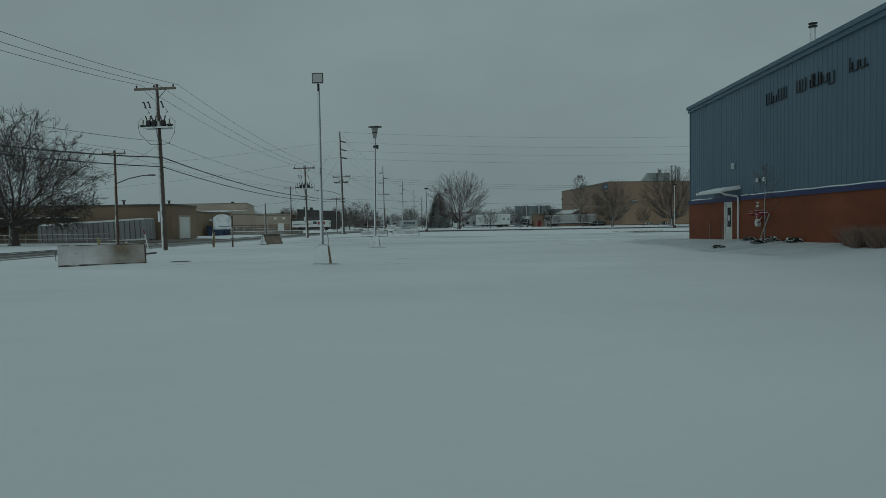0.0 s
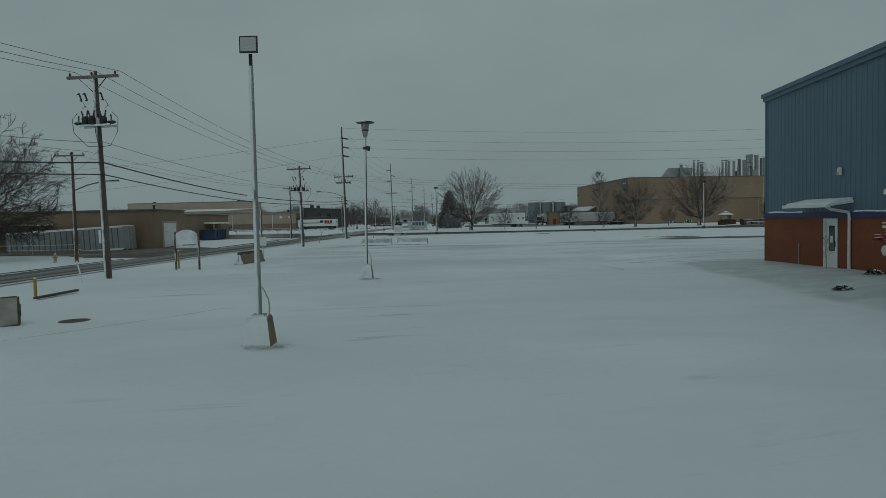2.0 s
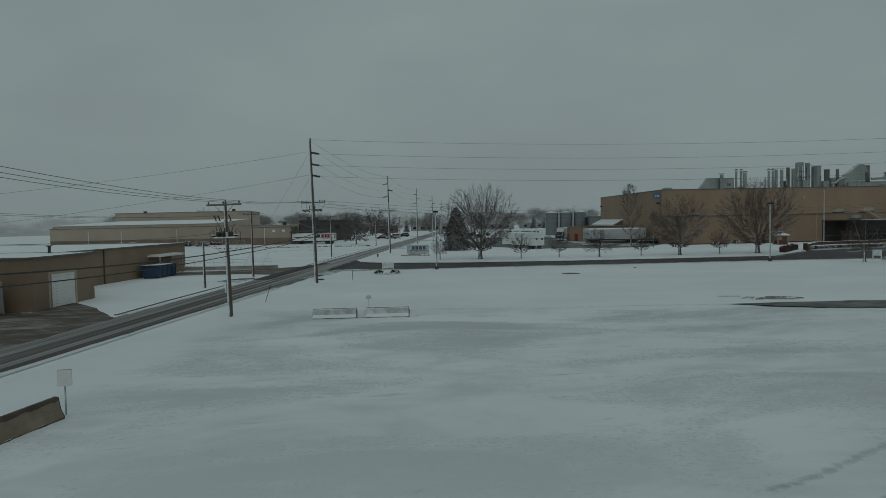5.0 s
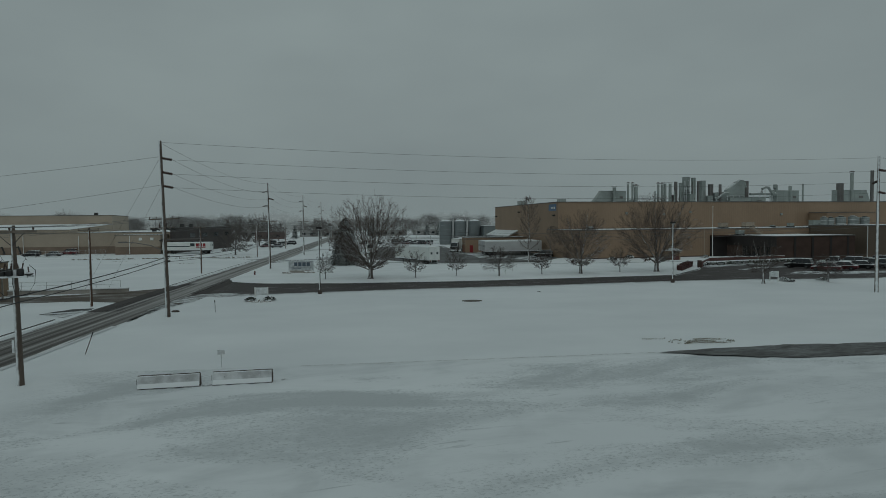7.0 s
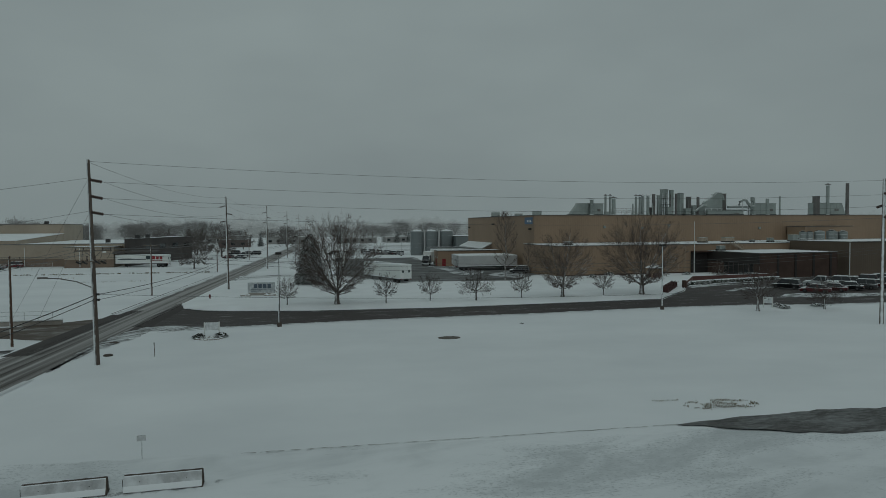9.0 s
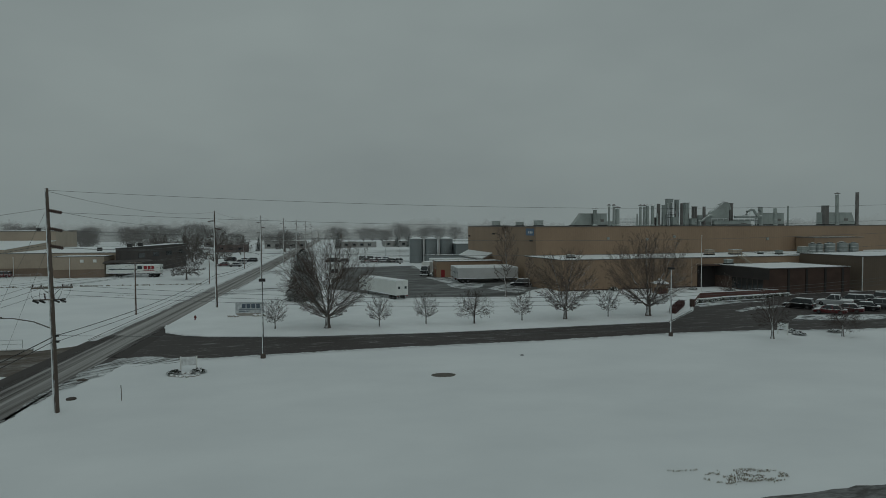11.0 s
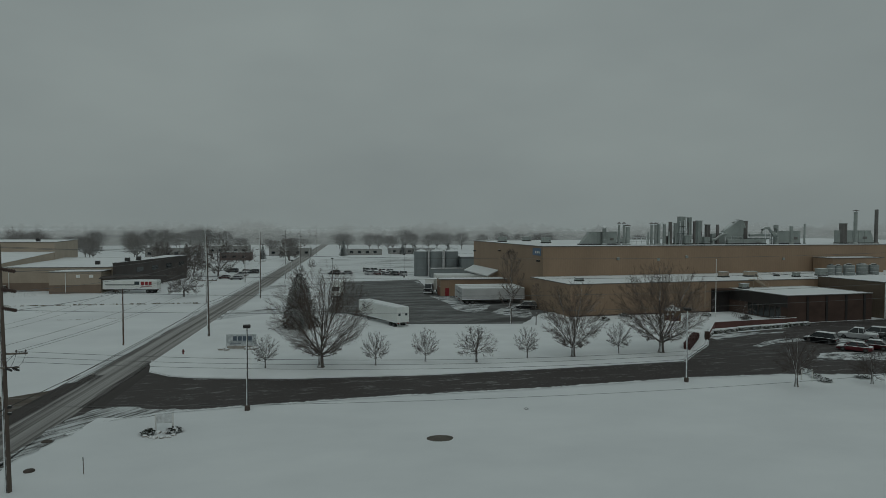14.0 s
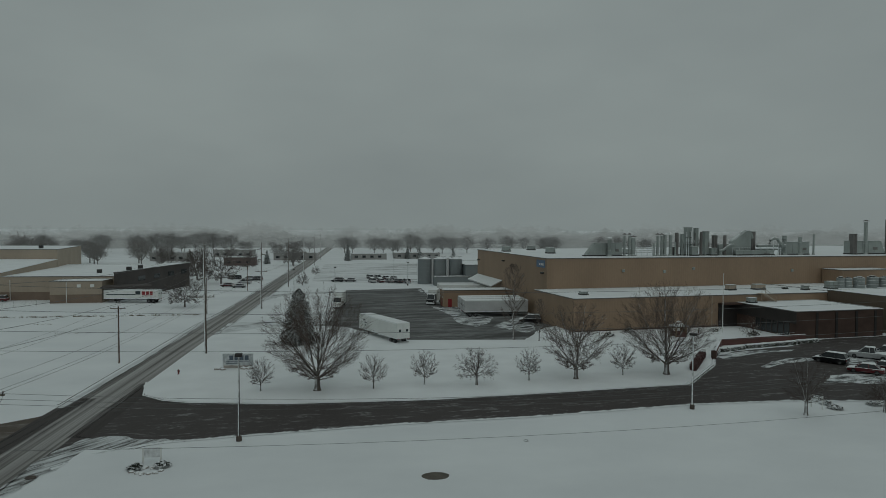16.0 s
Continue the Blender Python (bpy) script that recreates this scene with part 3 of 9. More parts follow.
for key, c in dict(black=(0.012, 0.012, 0.014), red=(0.115, 0.012, 0.017), maroon=(0.07, 0.008, 0.012), silver=(0.42, 0.43, 0.44), white=(0.7, 0.71, 0.71), grey=(0.12, 0.125, 0.13), blue=(0.03, 0.05, 0.10)).items():
    PAINT[key] = material(key + "_car_paint", c, 0.3, metal=0.2, var=0.1, scale=1, bump=0.02, snow_up=0.66, spec=0.5)

# ---------------------------------------------------------------- mesh tools


class Mesh:
    """Collects corners and faces of one part."""

    def __init__(self):
        self.v, self.f = [], []

    def add(self, vs, fs):
        k = len(self.v)
        self.v += [tuple(p) for p in vs]
        self.f += [tuple(i + k for i in q) for q in fs]
        return self

    def box(self, x0, x1, y0, y1, z0, z1, c=0.0):
        """A box; c chamfers its upright edges and its top."""
        if c <= 0:
            vs = [(x, y, z) for z in (z0, z1) for x, y in ((x0, y0), (x1, y0), (x1, y1), (x0, y1))]
            return self.add(vs, [(3, 2, 1, 0), (4, 5, 6, 7), (0, 1, 5, 4), (1, 2, 6, 5), (2, 3, 7, 6), (3, 0, 4, 7)])
        ring = lambda d, z: [(x0 + d + c, y0 + d, z), (x1 - d - c, y0 + d, z), (x1 - d, y0 + d + c, z), (x1 - d, y1 - d - c, z),
                             (x1 - d - c, y1 - d, z), (x0 + d + c, y1 - d, z), (x0 + d, y1 - d - c, z), (x0 + d, y0 + d + c, z)]
        return self.rings([ring(0, z0), ring(0, z1 - c), ring(c * 0.7, z1)])

    def rings(self, rs, close=True):
        n = len(rs[0])
        vs = [p for r in rs for p in r]
        fs = [(i * n + j, i * n + (j + 1) % n, (i + 1) * n + (j + 1) % n, (i + 1) * n + j) for i in range(len(rs) - 1) for j in range(n)]
        if close:
            fs += [tuple(range(n - 1, -1, -1)), tuple((len(rs) - 1) * n + j for j in range(n))]
        return self.add(vs, fs)

    def tube(self, pts, radii, n=8, close=True):
        """A round bar through pts."""
        pts = [Vector(p) for p in pts]
        if isinstance(radii, (int, float)):
            radii = [radii] * len(pts)
        rs = []
        for i, p in enumerate(pts):
            d = (pts[min(i + 1, len(pts) - 1)] - pts[max(i - 1, 0)]).normalized()
            a = d.cross(Vector((0, 0, 1)) if abs(d.z) < 0.9 else Vector((1, 0, 0))).normalized()
            b = d.cross(a)
            rs.append([p + radii[i] * (math.cos(2 * math.pi * k / n) * a + math.sin(2 * math.pi * k / n) * b) for k in range(n)])
        return self.rings(rs, close)

    def lathe(self, x, y, prof, n=16, start=0.0):
        """Turned shape: prof is (radius, z) from below upwards."""
        return self.rings([[(x + r * math.cos(start + 2 * math.pi * k / n), y + r * math.sin(start + 2 * math.pi * k / n), z) for k in range(n)] for r, z in prof])

    def prism(self, poly, z0, z1):
        n = len(poly)
        vs = [(x, y, z0) for x, y in poly] + [(x, y, z1) for x, y in poly]
        return self.add(vs, [tuple(range(n - 1, -1, -1)), tuple(range(n, 2 * n))] + [(i, (i + 1) % n, n + (i + 1) % n, n + i) for i in range(n)])

    def profile_y(self, prof, x0, x1):
        """Extrudes a (y, z) outline along x."""
        n = len(prof)
        vs = [(x0, y, z) for y, z in prof] + [(x1, y, z) for y, z in prof]
        return self.add(vs, [tuple(range(n)), tuple(range(2 * n - 1, n - 1, -1))] + [(n + i, n + (i + 1) % n, (i + 1) % n, i) for i in range(n)])

    def bar(self, p, q, w, h=None):
        """A square bar from p to q."""
        p, q = Vector(p), Vector(q)
        h = h or w
        d = (q - p).normalized()
        a = d.cross(Vector((0, 0, 1)) if abs(d.z) < 0.95 else Vector((0, 1, 0))).normalized()
        b = a.cross(d)
        return self.rings([[c + a * (sx * w / 2) + b * (sy * h / 2) for sx, sy in ((-1, -1), (1, -1), (1, 1), (-1, 1))] for c in (p, q)])

    def data(self, name, mat, smooth=False):
        me = bpy.data.meshes.new(name)
        me.from_pydata(self.v, [], self.f)
        bm = bmesh.new()
        bm.from_mesh(me)
        bmesh.ops.recalc_face_normals(bm, faces=bm.faces)
        bm.to_mesh(me)
        bm.free()
        me.materials.append(mat)
        if smooth:
            me.polygons.foreach_set("use_smooth", [True] * len(me.polygons))
            me.set_sharp_from_angle(angle=radians(40))
        me.update()
        return me


def thing(name, x, y, z=0.0, rz=0.0, label="", category="", group="", kind=""):
    ob = new(name)
    ob.matrix_basis = pose(x, y, z, 0, 0, rz)
    ob.empty_display_size = 0.2
    return tagged(ob, label, category, group, kind)


def part(name, mesh, mat, parent, label="", smooth=False):
    ob = new(name, mesh if not isinstance(mesh, Mesh) else mesh.data(name, mat, smooth))
    ob.parent = parent
    return tagged(ob, label)


def solid(name, mesh, mat, label="", category="", group="", kind="", smooth=False):
    return tagged(new(name, mesh.data(name, mat, smooth)), label, category, group, kind)


def ragged(poly, step=1.2, amp=0.25, seed=0.0, closed=True):
    """An outline with a snow edge's unevenness."""
    out = []
    n = len(poly)
    for i in range(n if closed else n - 1):
        a, b = Vector(poly[i]), Vector(poly[(i + 1) % n])
        k = max(1, int((b - a).length / step))
        nrm = Vector((-(b - a).y, (b - a).x)).normalized()
        for j in range(k):
            p = a.lerp(b, j / k)
            d = noise.noise(Vector((p.x * 0.7, p.y * 0.7, seed))) + 0.6 * noise.noise(Vector((p.x * 2.1, p.y * 2.1, seed + 9)))
            out.append(tuple(p + nrm * amp * d * (0 if j == 0 else 1)))
    if not closed:
        out.append(tuple(poly[-1]))
    return out


def sheet(name, poly, z, mat, label, category, step=1.2, amp=0.25, seed=0.0):
    pts = ragged(poly, step, amp, seed)
    bm = bmesh.new()
    f = bm.faces.new([bm.verts.new((x, y, z)) for x, y in pts])
    f.normal_update()
    if f.normal.z < 0:
        f.normal_flip()
    bmesh.ops.triangulate(bm, faces=[f])
    me = bpy.data.meshes.new(name)
    bm.to_mesh(me)
    bm.free()
    me.materials.append(mat)
    return tagged(new(name, me), label, category, "", "structure")

# ---------------------------------------------------------------- ground and roads


def lines(stops):
    """Grid lines from (start, step) stops."""
    out = []
    for (a, s), (b, _) in zip(stops, stops[1:]):
        k = max(1, round((b - a) / s))
        out += [a + (b - a) * i / k for i in range(k)]
    return out + [stops[-1][0]]


def ground_height(x, y):
    z = 0.0
    lot = max(0, min(1, (x + 19.5) / 3)) * max(0, min(1, (y + 10) / 10)) * max(0, min(1, (92.9 - y) / 2))
    if lot > 0:
        n1 = noise.noise(Vector((x * 0.05, y * 0.23, 3.1)))
        n2 = noise.noise(Vector((x * 0.16, y * 0.5, 7.7)))
        n3 = noise.noise(Vector((x * 0.6, y * 0.9, 1.3)))
        z += lot * (0.07 * n1 + 0.035 * n2 + 0.012 * n3 + 0.03)
    if y > 93.0 and -19 < x < 130 and y < 133:
        z += 0.05 + 0.04 * noise.noise(Vector((x * 0.07, y * 0.07, 5)))
    for lx, ly in ((-3.45, 32.5), (-3.67, 47.9)):
        z += 0.15 * math.exp(-((x - lx) ** 2 + (y - ly) ** 2) / 1.2)
    # a low ridge left by the plough, and snow banked along the blue building
    if 8 < x < 15 and 28 < y < 56:
        z += 0.07 * math.exp(-((x - 11.3 - 0.25 * noise.noise(Vector((y * 0.4, 2, 8)))) / 0.35) ** 2) * max(0, min(1, (y - 29) / 5)) * max(0, min(1, (55 - y) / 6))
    if x > 9 and y < 60:
        z += 0.2 * max(0, min(1, (x - 11.5) / 4)) * max(0, min(1, (60 - y) / 4))
        z += 0.24 * max(0, min(1, (x - 13.0) / 3.2)) * max(0, min(1, (53 - y) / 15))
    return z


gx = lines([(-3000, 400), (-600, 60), (-120, 12), (-36, 2), (-20, 0.55), (20, 0.8), (46, 3), (130, 20), (400, 150), (3000, 0)])
gy = lines([(-600, 100), (-40, 10), (0, 0.6), (70, 0.55), (92.9, 0.12), (93.14, 1.2), (128, 4), (160, 20), (400, 100), (1200, 400), (4500, 0)])
vs = [(x, y, ground_height(x, y)) for y in gy for x in gx]
nx = len(gx)
fs = [(j * nx + i, j * nx + i + 1, (j + 1) * nx + i + 1, (j + 1) * nx + i) for j in range(len(gy) - 1) for i in range(nx - 1)]
ground = solid("ground", Mesh().add(vs, fs), M_GROUND, "wind-blown snow over parking lot and lawn", "ground", kind="structure", smooth=True)

# main street, running away beside the pole line
road_e = [(-20.6, -200), (-21.0, 0), (-21.8, 60), (-21.6, 85), (-21.2, 112), (-21.2, 128), (-21.0, 160), (-21.1, 187), (-21.3, 246), (-22.2, 309), (-22.8, 423), (-23.8, 520), (-26, 760), (-28, 1100)]
road_w = [(-36, 1100), (-33, 760), (-31, 520), (-29.4, 400), (-28.2, 294), (-27.8, 208), (-27.7, 168), (-27.6, 154), (-27.5, 124), (-27.4, 106), (-27.3, 87), (-27.0, 65), (-26.4, 0), (-26, -200)]
road = sheet("road", road_e + road_w, 0.012, M_ROAD, "slushy two-lane street with dark wheel tracks", "road", 2.0, 0.25, 1.0)
side_s = [(-21.6, 121), (-20.0, 128.6), (-16.8, 133.0), (-12.8, 135.0), (-5.3, 136.4), (9.9, 138.6), (25.4, 139.9), (45.0, 142.8), (57.7, 143.2), (68.5, 141.9), (90, 142.5), (160, 150)]
side_n = [(160, 193.5), (110, 186.2), (102, 185.0), (93, 183.6), (88, 181.2), (81.5, 177.2), (68.5, 173.4), (62.6, 168.6), (59.4, 163.2), (55.6, 158.8), (49.3, 151.6), (31.5, 149.3), (14.3, 147.3), (-2.8, 147.2), (-13.9, 148.8), (-20.0, 152.6), (-21.8, 158)]
side_road = sheet("side_road", side_s + side_n, 0.022, M_SIDE, "wet dark side road and employee parking lot", "road", 1.2, 0.22, 2.0)
yard = sheet("yard", [(-1.9, 284), (25.4, 291), (25.6, 262), (24.4, 249), (30, 237), (46, 236), (46, 203), (43, 201), (36, 187.6), (22.5, 188.6), (14.2, 189.4), (8.1, 197.6), (2.5, 206), (-1.8, 208), (-0.9, 220)],
             0.02, M_YARD, "wet asphalt truck yard with snow streaks", "yard", 1.5, 0.6, 3.0)
drive_a = sheet("driveway", [(-22.2, 198), (-18, 202), (-13, 207.3), (-1.5, 207.6), (0, 215.5), (-12, 214.8), (-22.4, 214)], 0.017, M_DRIVE, "snowy factory driveway", "driveway", 1.2, 0.4, 4.0)
drive_b = sheet("driveway", [(-22.5, 252), (-18, 268), (-2, 277), (-2, 282.5), (-18, 275), (-22.6, 272)], 0.017, M_DRIVE, "snowy upper driveway", "driveway", 1.2, 0.4, 5.0)
dock_ground = sheet("loading_apron", [(-26.6, 72), (-27.0, 90.0), (-33.4, 97.0), (-37.2, 100.2), (-36.5, 93.5), (-58, 93.8), (-58, 84), (-37, 78), (-33, 74)], 0.018, M_MUD, "muddy wet loading apron", "apron", 1.2, 0.3, 6.0)
west_drive = sheet("west_driveway", [(-27.6, 129.5), (-27.7, 146), (-30.6, 143.2), (-36, 139.6), (-46, 135.5), (-60, 135), (-60, 127), (-33, 131.6)], 0.018, M_MUD, "muddy wet driveway entrance", "driveway", 1.2, 0.35, 7.0)
pad = sheet("drive_patch", [(-28.2, 117.5), (-28.4, 125), (-30.5, 124.2), (-32, 120.5)], 0.018, M_THIN, "thawed muddy patch beside the street", "patch", 0.8, 0.4, 8.0)
bare = sheet("bare_asphalt", [(20.8, 93.7), (24.5, 94.4), (30, 94.9), (36, 95.0), (60, 95.6), (80, 97), (80, 93.2), (45, 91.8), (34, 91.1), (29, 90.9), (24.6, 92.3)], 0.1, M_BARE, "blown-clear strip of dark asphalt", "asphalt", 0.7, 0.35, 9.0)

far_lot = sheet("far_lot", [(-14, 322), (2, 312), (30, 312), (66, 330), (78, 440), (30, 452), (-16, 436)], 0.016, M_FARLOT, "far parking lot under thin driven snow", "parking lot", 3.0, 1.2, 10.0)
fan = sheet("slush_fan", [(-21.0, 114), (-20.9, 123), (-19.6, 128.2), (-16.6, 131.6), (-13.6, 134.2), (-10.0, 135.6), (-14, 136.2), (-17.6, 137.6), (-20.4, 137.2), (-21.8, 132), (-21.9, 122)], 0.03, M_FAN, "brushed slush streaks at the street corner", "slush", 0.6, 0.5, 11.0)

for pts, seed in (([(65.6, 161.5), (71.0, 165.8), (76.4, 167.8), (78.8, 166.0), (74.7, 164.5), (70.7, 163.4), (66.2, 160.6)], 21),
                  ([(63.4, 170.1), (69.8, 173.2), (79.9, 174.0), (78.1, 172.6), (71.8, 171.6), (67.4, 168.9), (63.2, 167.0)], 22),
                  ([(67.8, 151.1), (72.5, 155.3), (75.4, 155.9), (90.0, 153.8), (90.0, 150.6), (76.0, 149.6), (70.4, 150.9)], 23),
                  ([(85.8, 170.6), (88, 168.6), (87.2, 163.5), (84.1, 161.5), (80.1, 161.8), (83.6, 166.7)], 24),
                  ([(23.7, 239.1), (30.7, 236.0), (31.3, 227.1), (36.1, 218.3), (33.5, 209.5), (29.6, 203.6), (26.5, 210.0), (26.7, 220.6)], 26),
                  ([(23.8, 284.7), (25.2, 287.1), (25.2, 272.1), (24.2, 274.6)], 27),
                  ([(41.1, 216.3), (45.8, 220.8), (41.2, 199.5), (38.3, 195.1), (33.3, 204.1), (36.0, 209.3)], 28)):
    sheet("snow_patch", pts, 0.034, M_THIN, "thin driven snow lying over dark asphalt", "snow", 0.6, 0.35, seed)


def ribbon(name, pts, cross, z_at, mat, label, category, step=0.3):
    """A strip along pts; cross gives (offset to the left, wear) from one edge to the other."""
    dense = []
    for a, b in zip(pts, pts[1:]):
        a, b = Vector(a), Vector(b)
        k = max(1, int((b - a).length / step))
        dense += [a.lerp(b, i / k) for i in range(k)]
    dense.append(Vector(pts[-1]))
    vs, wear, n = [], [], len(cross)
    for i, p in enumerate(dense):
        d = (dense[min(i + 2, len(dense) - 1)] - dense[max(i - 2, 0)]).normalized()
        end = min(1.0, min(i, len(dense) - 1 - i) * step / 0.6)
        for o, w in cross:
            q = p + Vector((-d.y, d.x)) * o
            vs.append((q.x, q.y, z_at(q.x, q.y)))
            wear.append(w * end)
    me = bpy.data.meshes.new(name)
    me.from_pydata(vs, [], [(i * n + j, i * n + j + 1, (i + 1) * n + j + 1, (i + 1) * n + j) for i in range(len(dense) - 1) for j in range(n - 1)])
    me.attributes.new("wear", 'FLOAT', 'POINT').data.foreach_set("value", wear)
    me.materials.append(mat)
    return tagged(new(name, me), label, category, kind="structure")


def track(pts, w, label, seed):
    """A worn, feathered line in the lot's snow, lying on its relief."""
    return ribbon("tyre_track", pts, [(-w * 1.6, 0), (-w * 0.6, 0.6), (0, 0.8), (w * 0.6, 0.6), (w * 1.6, 0)], lambda x, y: ground_height(x, y) + 0.016, M_SCUFF, label, "track")


track([(8.8, 58.4), (10.8, 59.5), (14.6, 62.3), (18.2, 64.3), (24, 66.5)], 0.24, "faint curved tyre track in the snow", 1.0)
track([(9.8, 56.2), (11.5, 57.8), (14.2, 60.1), (16.5, 61.3), (23, 63.8)], 0.24, "faint curved tyre track in the snow", 2.0)
track([(7.5, 54.2), (8.4, 54.0), (8.7, 52.2), (8.7, 51.0)], 0.2, "faint bent tyre track in the snow", 3.0)
track([(-12.4, 52.5), (-11.5, 52.7), (-9.6, 52.9), (-8.1, 53.5)], 0.16, "faint scuffed line in the snow", 5.0)
track([(-12.9, 55.8), (-11.3, 56.4)], 0.14, "faint scuffed line in the snow", 6.0)
track([(-10.8, 33.2), (-9.2, 35.3), (-7.6, 37.8), (-6.6, 39.6)], 0.1, "faint scuffed line in the snow", 7.0)
track([(12.6, 55.6), (14.0, 54.6), (15.2, 53.6)], 0.3, "scuffed icy patch in the snow", 4.0)
track([(10.2, 57.0), (12.5, 56.4), (14.5, 55.6), (16.0, 55.2)], 0.3, "scuffed icy patch in the snow", 8.0)
for lx, ly in ((-3.45, 32.5), (-3.67, 47.9)):
    ribbon("scoured_snow", [(lx + 0.15 + 0.42 * math.cos(a * 0.3), ly - 0.05 + 0.36 * math.sin(a * 0.3)) for a in range(-13, 6)], [(-0.7, 0), (-0.3, 0.45), (0, 0.85), (0.12, 0.85)], lambda x, y: ground_height(x, y) + 0.018, M_SCOUR, "snow scoured thin round the lamp's block", "snow", 0.1)
for pts in ([(-14.5, 34.3), (-13.0, 35.2), (-11.5, 36.3)], [(-14.75, 60.7), (-14.5, 62.5), (-14.2, 64.8)], [(-11.2, 88.0), (-7.7, 88.4), (-7.0, 88.5), (-3.4, 88.8)], [(-7.7, 88.8), (-6.9, 88.9)], [(-3.8, 89.1), (-2.6, 89.3)]):
    ribbon("scoured_snow", pts, [(-0.5, 0), (-0.1, 0.7), (0.15, 0.8), (0.5, 0.3)], lambda x, y: ground_height(x, y) + 0.018, M_SCOUR, "snow scoured thin along a barrier", "snow", 0.2)
edge = []
for i in range(260):
    x = -3 + i * 0.1
    edge.append((x, 92.97 + 0.045 * x * 0.9 + 0.10 * noise.noise(Vector((x * 1.3, 2.0, 0))) + 0.05 * noise.noise(Vector((x * 5, 2.0, 0)))))
m = Mesh()
for i in range(len(edge) - 1):
    if noise.noise(Vector((edge[i][0] * 2.2, 9.0, 1))) < -0.25:
        continue
    (x0, y0), (x1, y1) = edge[i], edge[i + 1]
    w = 0.02 + 0.018 * noise.noise(Vector((x0 * 3, 4.0, 1)))
    z0, z1 = ground_height(x0, y0) + 0.012, ground_height(x1, y1) + 0.012
    z0, z1 = max(z0, 0.075), max(z1, 0.075)
    m.add([(x0, y0 - w, z0), (x1, y1 - w, z1), (x1, y1 + w, z1), (x0, y0 + w, z0)], [(0, 1, 2, 3)])
solid("lot_edge", m, M_EARTH, "thin bare line along the lot's edge", "edge", kind="structure")

FR = 0.045
ribbon("snow_fringe", side_s[1:], [(-0.25, 1.0), (0.1, 0.75), (0.5, 0.4), (1.5, 0.0)], lambda x, y: FR, M_FRINGE, "frayed snow edge along the side road", "snow", 0.5)
ribbon("snow_fringe", side_n[2:-1], [(0.55, 0.0), (0.25, 0.3), (-0.1, 0.55)], lambda x, y: FR, M_FRINGE, "frayed snow edge along the kerb", "snow", 0.5)
ribbon("snow_fringe", [p for p in road_e if 0 <= p[1] <= 118], [(-0.35, 1.0), (0.0, 0.75), (0.5, 0.35), (1.2, 0.0)], lambda x, y: FR, M_FRINGEB, "frayed snow edge along the street", "snow", 0.8)
ribbon("snow_fringe", [(-21.1, 162), (-21.1, 187), (-21.3, 246), (-22.2, 309), (-22.8, 423)], [(-0.35, 1.0), (0.0, 0.75), (0.6, 0.35), (1.4, 0.0)], lambda x, y: FR, M_FRINGEB, "frayed snow edge along the street", "snow", 0.8)
ribbon("snow_fringe", [(-29.4, 400), (-28.2, 294), (-27.8, 208), (-27.7, 168), (-27.6, 148)], [(-0.35, 1.0), (0.0, 0.8), (0.8, 0.45), (2.2, 0.0)], lambda x, y: FR, M_FRINGEB, "frayed snow edge along the street", "snow", 0.8)
ribbon("snow_fringe", [(-27.5, 116), (-27.4, 106), (-27.3, 91)], [(-0.35, 1.0), (0.0, 0.8), (0.6, 0.4), (1.6, 0.0)], lambda x, y: FR, M_FRINGEB, "frayed snow edge along the street", "snow", 0.8)
ribbon("snow_fringe", [(-27.1, 70), (-26.9, 60), (-26.4, 0)], [(-0.35, 1.0), (0.0, 0.8), (0.6, 0.4), (1.6, 0.0)], lambda x, y: FR, M_FRINGEB, "frayed snow edge along the street", "snow", 0.8)

ribbon("wet_sweep", [(-20.7, 137), (-20.8, 141), (-20.8, 146), (-20.9, 152), (-21.1, 160)], [(-0.8, 0.9), (0.2, 0.8), (1.2, 0.5), (2.2, 0.25), (3.4, 0.0)], lambda x, y: 0.036, M_WETROAD, "wet dark asphalt swept across the junction", "road", 0.5)
ribbon("wet_sweep", [(-27.5, 153), (-27.5, 146), (-27.4, 138), (-27.4, 130), (-27.3, 121)], [(-0.6, 0.9), (0.3, 0.8), (1.3, 0.6), (2.4, 0.35), (3.6, 0.0)], lambda x, y: 0.036, M_WETROAD, "wet dark lane before the muddy driveway", "road", 0.5)

# the factory's snowy verge, a kerb's height above the road
verge_poly = [(-21.7, 158), (-20.0, 153.2), (-17, 150.6), (-13.9, 149.4), (-2.8, 147.7), (14.3, 147.8), (31.5, 149.8), (48.9, 152.1), (55.0, 159.2), (58.9, 163.6), (62.0, 168.8), (67, 177), (70, 179.5), (88, 183.5),
              (88, 200), (48, 195), (46.6, 203), (43.5, 200.6), (36.4, 187.0), (22.5, 188.0), (14, 188.8), (7.6, 197), (2, 205.2), (-2, 207), (-13, 206.7), (-18, 201.4), (-22.0, 197.4)]
bm = bmesh.new()
f = bm.faces.new([bm.verts.new((x, y, 0.0)) for x, y in verge_poly])
f.normal_update()
if f.normal.z < 0:
    f.normal_flip()
r = bmesh.ops.extrude_face_region(bm, geom=[f])
top = [g for g in r["geom"] if isinstance(g, bmesh.types.BMFace)]
bmesh.ops.translate(bm, verts=[g for g in r["geom"] if isinstance(g, bmesh.types.BMVert)], vec=(0, 0, 0.16))
bmesh.ops.inset_region(bm, faces=top, thickness=0.25, depth=0.05)
bmesh.ops.inset_region(bm, faces=top, thickness=2.0, depth=0.12)
me = bpy.data.meshes.new("snow_verge")
bm.to_mesh(me)
bm.free()
me.materials.append(M_SNOW)
